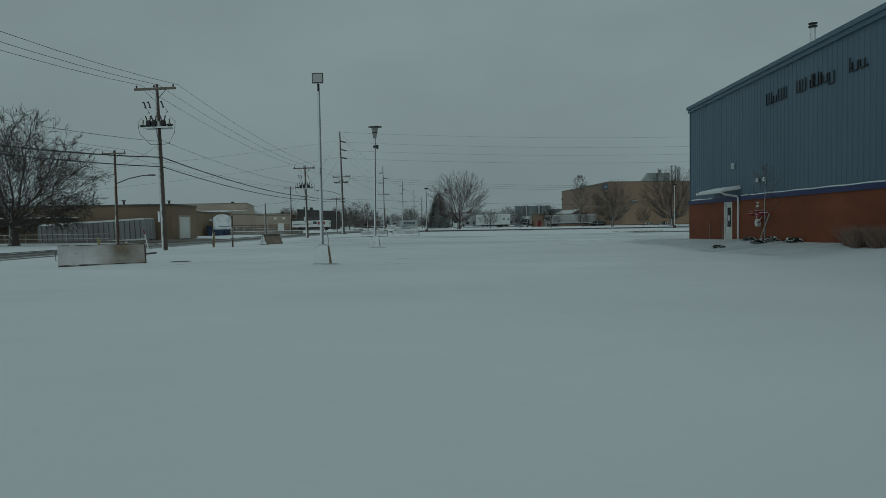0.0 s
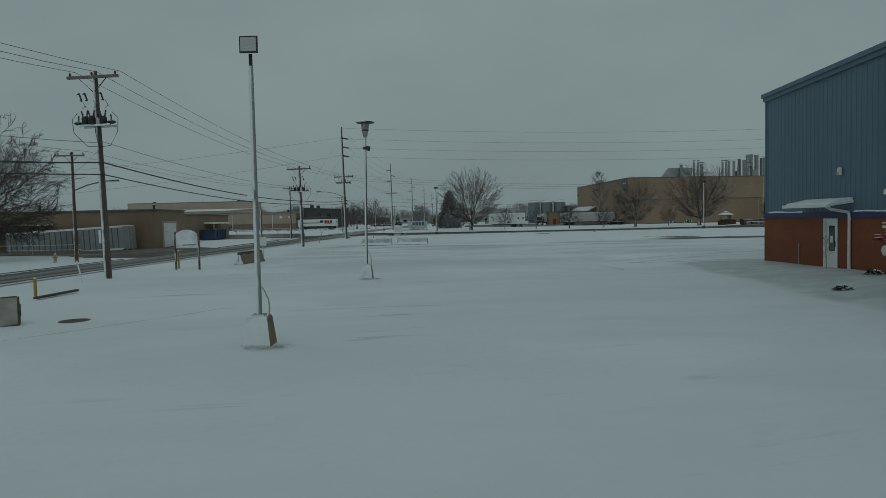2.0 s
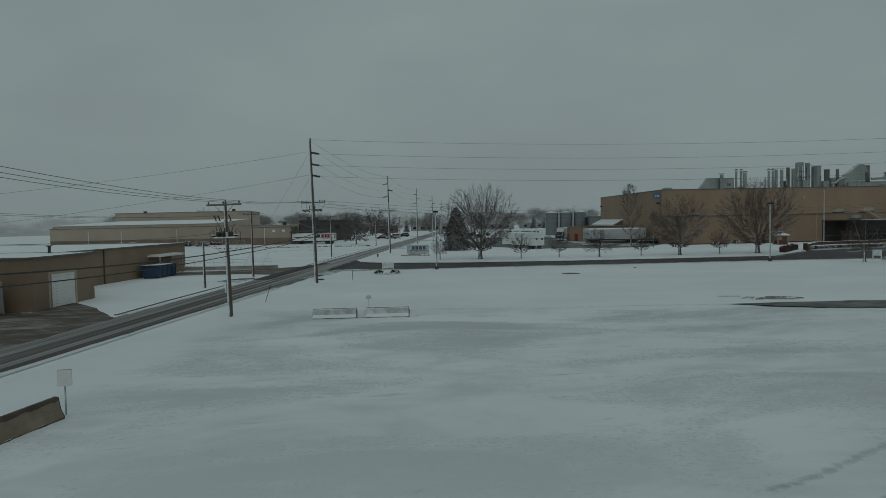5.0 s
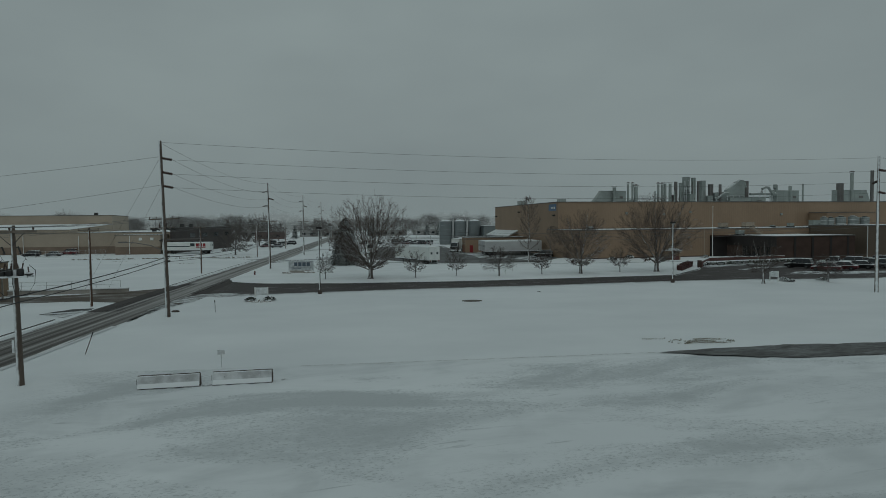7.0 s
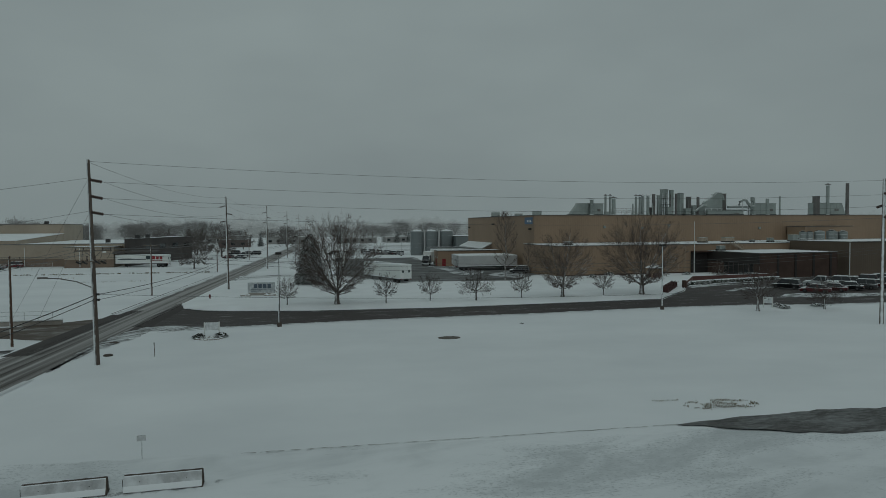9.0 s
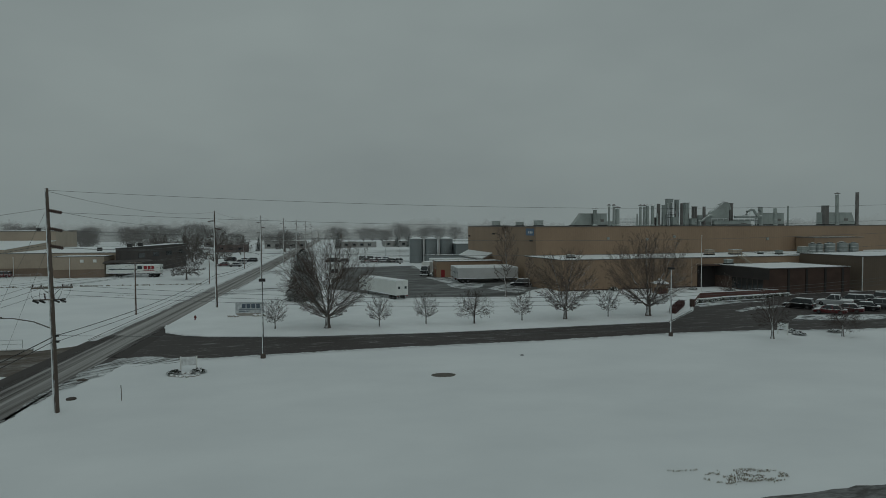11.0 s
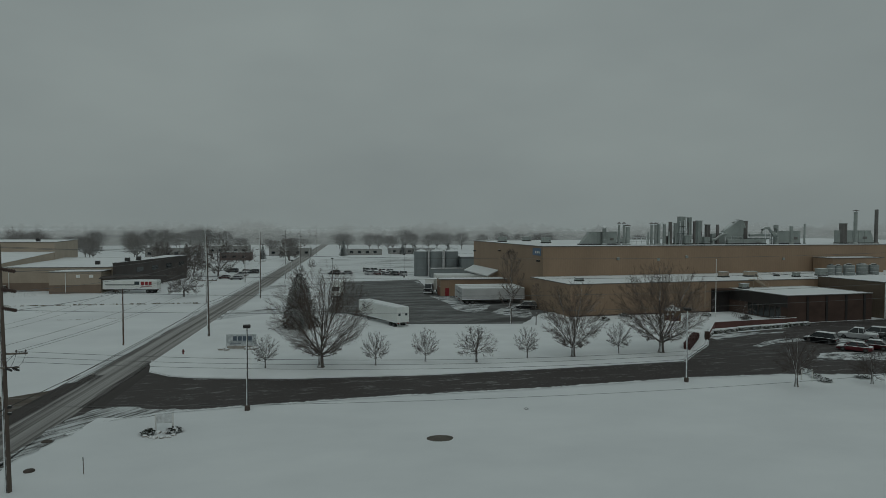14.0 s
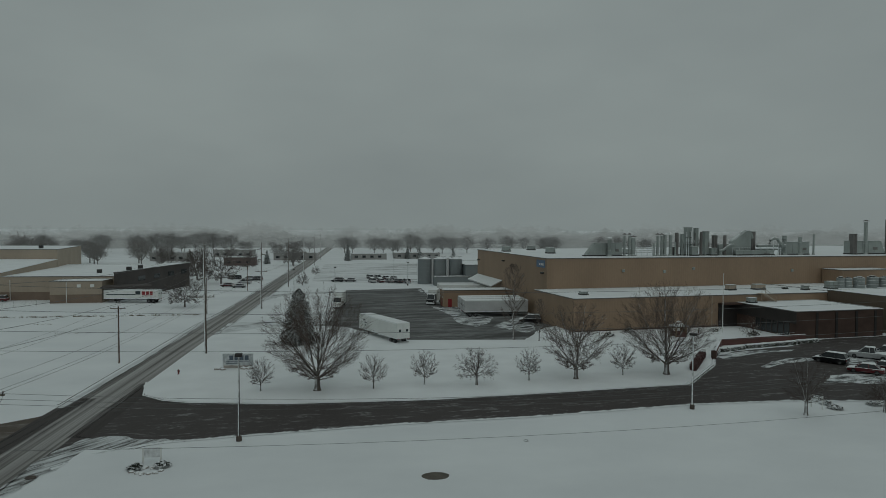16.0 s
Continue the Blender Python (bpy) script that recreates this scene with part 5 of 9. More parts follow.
def mcs_plant():
    t = thing("west_plant", -76.5, 253.4, 0, 0, "pale tan plant with stepped snowy roofs and a dark brick office", "building")
    block(t, [(0, 0), (12.6, 1.4), (12.6, 8.6), (0, 8.6)], 0, 5.8, M_TANF, "pale tan lower hall")
    block(t, [(-76, 7.1), (-0.2, 8.6), (14.4, 9), (14.4, 68), (-76, 68)], 0, 6.5, M_TANF, "pale tan long hall")
    part("base_band", Mesh().add([(0, -0.06, 0), (12.6, 1.34, 0), (12.6, 1.34, 2.3), (0, -0.06, 2.3), (0, 0, 2.3), (12.6, 1.4, 2.3)], [(0, 1, 2, 3), (3, 2, 5, 4)]), M_BAND, t, "brown lower wall band")
    part("base_band", Mesh().add([(-76, 7.04, 0), (-0.2, 8.54, 0), (-0.2, 8.54, 2.3), (-76, 7.04, 2.3), (-76, 7.1, 2.3), (-0.2, 8.6, 2.3)], [(0, 1, 2, 3), (3, 2, 5, 4)]), M_BAND, t, "brown lower wall band")
    block(t, [(15.4, 4.3), (21.9, 52.8), (14.7, 53.5), (14.6, 4.3)], 0, 7.9, M_DARKBRICK, "charcoal brick office block")
    block(t, [(-78, 51.0), (-21.1, 51.8), (-31.5, 95.6), (-78, 95.6)], 0, 12.5, M_TANF, "taller tan hall behind")
    for nm, mt, lo, hi, e in (("sloped_wall", M_TANF, 6.4, 0.0, 0.0), ("sloped_roof", M_SNOW, -0.02, 0.12, 0.25)):
        q = [(-76, 8.64 - e, 7.6), (-16.5 + e, 8.64 - e, 7.6), (-21.1 + e, 51.6, 9.2), (-76, 51.6, 9.2)]
        low = [(x, y, 6.4) if nm == "sloped_wall" else (x, y, z + lo) for x, y, z in q]
        part(nm, Mesh().add(low + [(x, y, z + hi) for x, y, z in q], [(3, 2, 1, 0), (4, 5, 6, 7), (0, 1, 5, 4), (1, 2, 6, 5), (2, 3, 7, 6), (3, 0, 4, 7)]), mt, t, "snowy lean-to roof" if e else "tan gable wall")
    part("dock_canopy", Mesh().add([(12.8, -0.6, 3.9), (25, 3.2, 4.1), (23, 6.6, 4.4), (12.8, 2.2, 4.3), (12.8, -0.6, 4.2), (25, 3.2, 4.4), (23, 6.6, 4.7), (12.8, 2.2, 4.6)],
                                   [(3, 2, 1, 0), (4, 5, 6, 7), (0, 1, 5, 4), (1, 2, 6, 5)]), M_DARKBRICK, t, "dark dock canopy with snow")
    for i in range(4):
        sdist = 12 + i * 10.0
        a, b = Vector((15.4, 4.3)), Vector((21.9, 52.8))
        d = (b - a).normalized()
        p, q = a + d * sdist, a + d * (sdist + 4.2)
        nn = Vector((d.y, -d.x)) * 0.05
        part("window", Mesh().add([(p.x + nn.x, p.y + nn.y, 4.6), (q.x + nn.x, q.y + nn.y, 4.6), (q.x + nn.x, q.y + nn.y, 6.0), (p.x + nn.x, p.y + nn.y, 6.0), (p.x, p.y, 4.6), (q.x, q.y, 4.6), (q.x, q.y, 6.0), (p.x, p.y, 6.0)],
                              [(0, 1, 2, 3), (0, 4, 5, 1), (3, 2, 6, 7), (0, 3, 7, 4), (1, 5, 6, 2)]), M_GLASS, t, "dark office window")
    for x, y, z in ((4, 22, 6.6), (-31, 62, 12.6), (-75, 70, 12.6), (15.9, 12, 8.0), (16.4, 20, 8.0)):
        part("roof_unit", Mesh().box(x - 0.6, x + 0.6, y - 0.6, y + 0.6, z, z + 1.1, 0.12), M_IRON, t, "dark roof vent box")
    for x, y in ((-62, 7.3), (-50, 7.4), (-30, 7.8), (-14, 8.2), (4, 0.3)):
        part("wall_pipe", Mesh().tube([(x, y, 0.2), (x, y, 5.6)], 0.09, 6), M_WHITEP, t)
    for x in (6.6, 9.8):
        part("wall_light", Mesh().box(x, x + 0.9, 0.5 + x * 0.11 - 0.7, 0.5 + x * 0.11, 4.2, 5.0), M_WHITEP, t, "pale wall panel")
    return t


mcs_plant()

# ---------------------------------------------------------------- poles, lamps and wires


def lot_lamp(x, y, h, kind, lean):
    """A lamp standing on a tapered concrete block."""
    t = thing("parking_lamp", x, y, 0.0, 3, "grey floodlight pole on a snow-plastered concrete block" if kind == "flood" else "parking lamp with a wide hat on a concrete block", "street lamp", "parking lot lamps")
    t.matrix_basis = pose(x, y, 0.0, 0, lean, 3)
    bs = part("concrete_base", Mesh().rings([[(sx * w, sy * w, z) for sx, sy in ((-1, -1), (1, -1), (1, 1), (-1, 1))] for w, z in ((0.31, -0.1), (0.30, 0.1), (0.225, 0.74), (0.20, 0.78))]), M_CONC, t, "tapered concrete block, snow on its windward sides")
    part("flange", Mesh().box(-0.13, 0.13, -0.13, 0.13, 0.78, 0.82), M_STEEL, bs)
    if kind == "flood":
        part("pole", Mesh().tube([(0, 0, 0.8), (0, 0, h - 0.45)], [0.065, 0.05], 10), M_STEEL, t, smooth=True)
        part("neck", Mesh().tube([(0, 0, h - 0.5), (0, 0, h - 0.2)], 0.04, 8), M_IRON, t)
        hd = part("floodlight", Mesh().rings([[(sx * 0.19, -0.14 + 0.05 * k, h - 0.2 + z) for sx, z in ((-1, 0), (1, 0), (1, 0.35), (-1, 0.35))] for k in (0, 1)] + [[(sx * 0.12, 0.12, h - 0.12 + z) for sx, z in ((-1, 0), (1, 0), (1, 0.24), (-1, 0.24))]]), M_IRON, t, "black floodlight housing")
        part("lens", Mesh().box(-0.165, 0.165, -0.15, -0.14, h - 0.17, h + 0.12), M_LAMP, hd)
        b = part("junction_box", Mesh().box(-0.14, 0.02, -0.12, -0.02, 3.3, 3.5, 0.015), M_STEEL, t)
    else:
        part("pole", Mesh().tube([(0, 0, 0.8), (0, 0, h - 0.7)], [0.065, 0.05], 10), M_DARKPOLE, t, smooth=True)
        hd = part("lamp_cone", Mesh().lathe(0, 0, [(0.055, h - 0.72), (0.09, h - 0.7), (0.145, h - 0.42), (0.19, h - 0.12)], 20), M_LAMPB, t, "tapered lamp body", smooth=True)
        part("ring", Mesh().lathe(0, 0, [(0.15, h - 0.43), (0.165, h - 0.42), (0.165, h - 0.38), (0.15, h - 0.37)], 20), M_IRON, hd)
        part("hat", Mesh().lathe(0, 0, [(0.19, h - 0.12), (0.41, h - 0.07), (0.43, h - 0.04), (0.36, h + 0.0), (0.08, h + 0.06)], 28), M_DARKPOLE, t, "wide dark hat with snow on top", smooth=True)
        c = part("spotlight", Mesh().rings([[(x, y, h - 1.3 + z) for x, z in ((0.07, 0.0), (0.20, -0.03), (0.22, 0.17), (0.07, 0.2))] for y in (-0.1, 0.08)]), M_IRON, t, "small black spotlight")
        part("bracket", Mesh().bar((0.0, 0.0, h - 1.2), (0.09, 0.0, h - 1.2), 0.05).box(-0.09, 0.09, -0.07, 0.07, h - 1.26, h - 1.14), M_IRON, c)
    part("conduit", Mesh().tube([(0.2, 0.02, 0.78), (0.22, 0.02, 0.95), (0.2, 0.02, 1.12), (0.12, 0.01, 1.32), (0.05, 0, 1.42)], 0.02, 6), M_STEEL, t)
    return t


lot_lamp(-3.45, 32.5, 6.58, "flood", 0.0)
lot_lamp(-3.67, 47.9, 7.25, "hat", 0.9)


def road_lamp(x, y, h):
    t = thing("lamp_post", x, y, 0.0, 6, "tall bronze lamp post with a box head", "street lamp", "side road lamp posts")
    part("footing", Mesh().lathe(0, 0, [(0.27, 0), (0.27, 0.42), (0.23, 0.5)], 14), M_STAIN, t, "round dark concrete footing")
    part("pole", Mesh().tube([(0, 0, 0.48), (0, 0, h - 0.2)], [0.1, 0.07], 8), M_BRONZE, t)
    hd = part("lamp_head", Mesh().box(-0.34, 0.34, -0.34, 0.34, h - 0.28, h, 0.05), M_FASCIA, t, "square box lamp head")
    part("lens", Mesh().box(-0.27, 0.27, -0.27, 0.27, h - 0.30, h - 0.28), M_LAMP, hd)
    return t


road_lamp(-5.38, 134.9, 8.5)
road_lamp(44.0, 141.1, 8.75)
for x, y in ((-2.8, 273.5), (21.5, 301.5), (18, 335), (-14, 262)):
    road_lamp(x, y, 8.4)


def insulator(m, p, q, r=0.07, k=6):
    p, q = Vector(p), Vector(q)
    pts, radii = [p], [0.025]
    for i in range(k):
        for f, rr in ((0.1, 0.03), (0.2, r), (0.75, r * 0.6), (0.9, 0.03)):
            pts.append(p.lerp(q, (i + f) / k))
            radii.append(rr)
    m.tube(pts + [q], radii + [0.025], 8)
    return m


def transmission_pole(x, y, h, turn=0.0, arms=True, trans=False, lamp=False, side=1, lean=0.0):
    t = thing("transmission_pole", x, y, 0, turn, "tall weathered wooden pole with long side insulators", "utility pole", "transmission poles")
    t.matrix_basis = pose(x, y, 0, 0, lean, turn)
    part("pole", Mesh().tube([(0, 0, -0.1), (0.02, 0, h * 0.5), (0, 0, h)], [0.22, 0.18, 0.13], 10), M_WOOD, t, "weathered grey-brown pole", smooth=True)
    for i, z in enumerate((h - 1.75, h - 3.1, h - 4.4)):
        sd = side if side else (1 if i % 2 else -1)
        a = part("insulator", insulator(Mesh(), (0.12 * sd, 0, z + 0.1), (1.05 * sd, -0.05, z - 0.1), 0.15, 6), M_CERAM, t, "string of dark insulator discs")
    if arms:
        z = h * 0.56
        c = part("crossarm", Mesh().box(-1.45, 1.45, 0.16, 0.28, z - 0.06, z + 0.07), M_ARM, t)
        for s in (-1.35, -0.75, 0.75, 1.35):
            part("pin_insulator", Mesh().lathe(s, 0.22, [(0.03, z + 0.07), (0.06, z + 0.16), (0.05, z + 0.22), (0.02, z + 0.26)], 8), M_CERAM, c)
        for s in (-1, 1):
            part("brace", Mesh().bar((0.7 * s, 0.2, z), (0.06 * s, 0.2, z - 0.6), 0.05, 0.02), M_IRON, c)
    if trans:
        z = h * 0.56 - 0.9
        part("switch_arm", Mesh().box(-1.1, 1.1, -0.26, -0.16, z, z + 0.1), M_ARM, t)
        for s in (-0.95, -0.5, 0.5, 0.95):
            part("cutout_fuse", insulator(Mesh(), (s - 0.2, -0.3, z + 0.02), (s + 0.26, -0.4, z - 0.16), 0.09, 5), M_IRON, t)
            part("fuse_bracket", Mesh().bar((s, -0.2, z + 0.05), (s + 0.04, -0.34, z - 0.08), 0.05), M_STEEL, t)
        for s in (-1.35, -0.75, 0.75, 1.35):
            part("jumper_wire", Mesh().tube([(s, 0.2, z + 1.1), (s * 1.03, 0.05, z + 0.75), (s * 0.98, -0.15, z + 0.4), (s * 0.86, -0.3, z + 0.15), (s * 0.72, -0.32, z)], 0.013, 5), M_WIRE, t)
        part("looped_lead", Mesh().tube([(1.0 + 0.2 * math.cos(k * 0.7), -0.36, z - 0.02 + 0.16 * math.sin(k * 0.7)) for k in range(9)], 0.014, 5), M_WIRE, t)
        for s in (-1, 1):
            part("arrester", insulator(Mesh(), (0.3 * s, -0.25, z + 0.05), (0.32 * s, -0.3, z + 0.5), 0.08, 4), M_CERAM, t)
        for zz in (5.9, 5.45):
            part("cable_clamp", Mesh().box(0.12, 0.42, -0.08, 0.08, zz - 0.1, zz + 0.08, 0.02), M_IRON, t)
        part("ground_wire", Mesh().tube([(0.0, -0.24, 0.1), (0.01, -0.2, h * 0.5), (0, -0.15, h - 0.3)], 0.015, 5), M_WIRE, t)
    if lamp:
        z = 7.0
        a = part("lamp_arm", Mesh().tube([(-0.1, 0, z - 0.55), (-1.3, 0, z + 0.0), (-2.7, 0, z + 0.3), (-3.6, 0, z + 0.34)], 0.045, 6), M_STACKR, t, "galvanised street lamp arm")
        part("lamp_head", Mesh().rings([[(-3.5 - u * 0.75, w * (0.12 + 0.06 * math.sin(u * 3.1)), z + 0.31 + zz) for w, zz in ((-1, 0), (1, 0), (0.7, 0.14), (-0.7, 0.14))] for u in (0, 0.4, 0.8, 1.0)]), M_STACKR, a)
    return t


TX = [(-18.12, 116.4, 16.95), (-18.75, 178.2, 16.7), (-19.3, 237.2, 16.8), (-19.8, 298, 16.8), (-20.4, 360, 16.8), (-21, 425, 16.8), (-22, 490, 16.8)]
LEAN = (-1.1, -0.7, 0.0)   # degrees by which the first poles lean to the street
for i, (x, y, h) in enumerate(TX):
    transmission_pole(x, y, h, 0, True, i == 0, i in (0, 2, 4), 1 if i == 0 else 0, LEAN[min(i, 2)])
transmission_pole(61.9, 124.6, 16.4, 90, False, False, False, 0)
transmission_pole(138, 131, 16.4, 90, False, False, False, 0)


def transformer_pole(x, y, h, trans=True, lean=0.0, label="wooden utility pole with transformers and a crossarm"):
    t = thing("utility_pole", x, y, 0, 0, label, "utility pole", "street utility poles")
    t.matrix_basis = pose(x, y, 0, 0, lean, 0)
    part("pole", Mesh().tube([(0, 0, -0.1), (0, 0, h * 0.5), (0, 0, h)], [0.19, 0.16, 0.11], 10), M_WOOD, t, "weathered wooden pole", smooth=True)
    z = h - 0.35
    c = part("crossarm", Mesh().box(-1.35, 1.35, -0.3, -0.17, z - 0.07, z + 0.07), M_ARM, t, "snow-dusted wooden crossarm")
    for s in (-1.2, -0.05, 1.2):
        part("pin_insulator", Mesh().lathe(s, -0.23, [(0.03, z + 0.07), (0.06, z + 0.15), (0.06, z + 0.2), (0.02, z + 0.26)], 8), M_CERAM, c)
    for s in (-1, 1):
        part("brace", Mesh().bar((0.75 * s, -0.25, z - 0.05), (0.05 * s, -0.2, z - 0.75), 0.05, 0.02), M_IRON, c)
    if not trans:
        return t
    z2 = z - 1.1
    for s in (-0.75, -0.45, 0.4):
        part("cutout_fuse", Mesh().bar((s, -0.3, z2 + 0.28), (s + 0.14, -0.32, z2 - 0.14), 0.06).bar((s - 0.1, -0.3, z2 + 0.22), (s, -0.3, z2 + 0.25), 0.05).bar((s + 0.02, -0.3, z2 - 0.1), (s + 0.12, -0.3, z2 - 0.13), 0.05), M_IRON, t, "dark fuse cutout")
    z3 = z - 2.25
    pl = part("platform", Mesh().box(-0.85, 0.85, -0.42, -0.3, z3 - 0.3, z3 - 0.2).box(-0.85, 0.85, 0.12, 0.24, z3 - 0.3, z3 - 0.2).box(-0.2, 0.2, -0.3, -0.17, z3 - 0.25, z3 + 0.15), M_STEEL, t)
    for s, yy in ((-0.5, -0.3), (-0.08, -0.42), (0.46, -0.3)):
        k = part("transformer", Mesh().lathe(s, yy, [(0.12, z3 - 0.2), (0.17, z3 - 0.14), (0.17, z3 + 0.14), (0.12, z3 + 0.2), (0.05, z3 + 0.24)], 14), M_IRON, t, "dark grey pole recloser can", smooth=True)
        for d in (-0.09, 0.09):
            part("bushing", insulator(Mesh(), (s + d, yy, z3 + 0.2), (s + d * 1.9, yy - 0.02, z3 + 0.52), 0.055, 3), M_CERAM, k)
    for s, yy in ((-0.92, -0.2), (0.86, -0.25)):
        part("capacitor", Mesh().lathe(s, yy, [(0.08, z3 - 0.2), (0.22, z3 - 0.13), (0.22, z3 - 0.08), (0.08, z3 + 0.0)], 12), M_IRON, t)
        part("bushing", insulator(Mesh(), (s, yy, z3 - 0.02), (s * 0.97, yy, z3 + 0.3), 0.05, 3), M_CERAM, t)
    for s in (-0.6, 0.0, 0.62):
        part("jumper_wire", Mesh().tube([(s, -0.32, z2 - 0.1), (s + 0.25, -0.4, z2 - 0.5), (s + 0.22, -0.42, z3 + 0.75), (s + 0.05, -0.4, z3 + 0.6)], 0.012, 5), M_WIRE, t)
        part("jumper_wire", Mesh().tube([(s * 1.5, -0.3, z3 + 0.4), (s * 2.0, -0.3, z3 + 0.1), (s * 1.9, -0.3, z3 - 0.6), (s * 1.0 + 0.1, -0.22, z3 - 1.3), (0.12, -0.2, z3 - 1.35)], 0.016, 5), M_WIRE, t)
    part("meter_box", Mesh().box(-0.32, -0.16, -0.12, 0.1, 1.9, 2.6, 0.02), M_STEEL, t)
    return t


transformer_pole(-18.05, 51.9, 10.85, True, -1.2)
transformer_pole(-17.85, 90.2, 9.0, True, -0.9)


def plain_pole(x, y, h, arm=True, lamp=None, label="plain wooden service pole beside the street"):
    t = thing("service_pole", x, y, 0, 0, label, "utility pole", "service poles")
    part("pole", Mesh().tube([(0, 0, -0.1), (0, 0, h)], [0.15, 0.1], 9), M_WOODB if arm else M_WOOD, t, smooth=True)
    if arm:
        c = part("crossarm", Mesh().box(-1.1, 1.1, -0.2, -0.09, h - 0.35, h - 0.24), M_ARM, t)
        for s in (-1.0, 0.0, 1.0):
            part("pin_insulator", Mesh().lathe(s, -0.15, [(0.03, h - 0.24), (0.05, h - 0.16), (0.02, h - 0.06)], 8), M_CERAM, c)
        for s in (-1, 1):
            part("brace", Mesh().bar((0.6 * s, -0.12, h - 0.3), (0.05 * s, -0.1, h - 0.8), 0.04, 0.02), M_IRON, c)
    if lamp:
        z = lamp
        a = part("lamp_arm", Mesh().tube([(0.08, 0, z - 0.5), (1.2, 0, z - 0.08), (2.5, 0, z + 0.18), (3.1, 0, z + 0.18)], 0.05, 6), M_STACKR, t, "street lamp arm")
        part("lamp_head", Mesh().rings([[(3.0 + u * 0.65, w * (0.11 + 0.05 * math.sin(u * 3.1)), z + 0.14 + zz) for w, zz in ((-1, 0), (1, 0), (0.7, 0.13), (-0.7, 0.13))] for u in (0, 0.4, 0.8, 1.0)]), M_STACKR, a)
    return t


plain_pole(-29.9, 68.0, 8.6, True, 6.1)
plain_pole(-29.9, 112.5, 5.2, False)
plain_pole(-29.5, 126.6, 8.7, True)
plain_pole(-30.2, 173.2, 8.6, True)
plain_pole(-30.6, 229, 8.6, True)
plain_pole(-31.2, 285, 8.6, True)


def wire(p, q, sag, r, mat, label):
    p, q = Vector(p), Vector(q)
    n = 14
    pts = [p.lerp(q, i / n) - Vector((0, 0, sag * 4 * (i / n) * (1 - i / n))) for i in range(n + 1)]
    return solid("overhead_wire", Mesh().tube(pts, r, 4), mat, label, "wire", "overhead wires")


def tx(i, z):
    """A pole's x at height z."""
    return TX[i][0] + math.tan(radians(LEAN[min(i, 2)])) * z


for i in range(len(TX) - 1):
    (x0, y0, h0), (x1, y1, h1) = TX[i], TX[i + 1]
    s = 1.05 if i == 0 else 0.6
    for a, b in ((h0 - 0.2, h1 - 0.2), (h0 - 1.8, h1 - 1.8), (h0 - 3.15, h1 - 3.15), (h0 - 4.45, h1 - 4.45)):
        wire((tx(i, a) + (s if a < h0 - 1 else 0), y0, a), (tx(i + 1, b), y1, b), 0.9, 0.014, M_WIREG, "thin grey transmission conductor along the street")
    if i < 4:
        for dx in (-1.35, 0.75, 1.35):
            wire((tx(i, 9.5) + dx, y0, h0 * 0.56 + 0.22), (tx(i + 1, 9.5) + dx, y1, h1 * 0.56 + 0.22), 0.7, 0.012, M_WIREG, "thin grey distribution wire along the street")
        wire((x0, y0, 5.85), (x1, y1, 5.9), 0.6, 0.028, M_WIRE, "thick black communication cable along the street")
        wire((x0, y0, 5.4), (x1, y1, 5.5), 0.6, 0.02, M_WIRE, "black communication cable along the street")
x0, y0, h0 = TX[0]
for a, b in ((h0 - 0.15, 16.2), (h0 - 1.82, 14.6), (h0 - 3.17, 13.3), (h0 - 4.47, 12.0)):
    wire((tx(0, a) + (1.05 if a < h0 - 1 else 0), y0, a), (61.9, 124.6, b), 0.85, 0.012, M_WIREG, "grey transmission conductor crossing the lawn")
    wire((61.9, 124.6, b), (138, 131, b + 0.1), 0.9, 0.016, M_WIREG, "grey transmission conductor crossing the lawn")
for a, gx_, gy_ in ((h0 - 1.5, -36.0, 140.0), (h0 - 4.2, -33.0, 139.6)):
    wire((tx(0, a), y0, a), (gx_, gy_, 0.6), 0.0, 0.012, M_WIREG, "steel guy wire down to an anchor")
for za, zb in ((9.69, 8.8), (9.31, 8.5), (8.97, 8.1)):
    wire((tx(0, za) + 0.9, y0, za), (61.9, 124.6, zb), 1.65, 0.012, M_WIREG, "thin grey distribution wire crossing the lawn")
    wire((61.9, 124.6, zb), (138, 131, zb), 1.5, 0.012, M_WIREG, "thin grey distribution wire crossing the lawn")
wire((x0, y0, 5.9), (61.9, 124.6, 4.7), 0.9, 0.013, M_WIREG, "thin grey communication wire crossing the lawn")
wire((tx(0, 15), y0, h0 - 1.5), (-60, 96, 9.0), 0.6, 0.012, M_WIREG, "grey service wire over the street")
wire((tx(0, 12.7), y0, h0 - 4.2), (-60, 96, 6.0), 0.6, 0.012, M_WIREG, "grey service wire over the street")
for dx in (-1.2, -0.05, 1.2):
    wire((-18.0 + dx, 51.7, 10.75), (-17.6 + dx, 90.0, 8.9), 0.55, 0.013, M_WIREG, "distribution wire between street poles")
    wire((-18.6 + dx, -6, 11.2), (-18.0 + dx, 51.7, 10.75), 1.75, 0.013, M_WIREG, "distribution wire between street poles")
    wire((-17.6 + dx, 90.0, 8.9), (tx(0, 9.5) + dx, y0 + 0.2, h0 * 0.56 + 0.22), 0.2, 0.012, M_WIREG, "distribution wire between street poles")
wire((-18.6, -6, 7.6), (-18.0, 51.7, 7.1), 1.35, 0.013, M_WIREG, "grey neutral wire between street poles")
wire((-18.0, 51.7, 7.2), (-17.6, 90, 6.6), 0.5, 0.013, M_WIREG, "grey neutral wire between street poles")
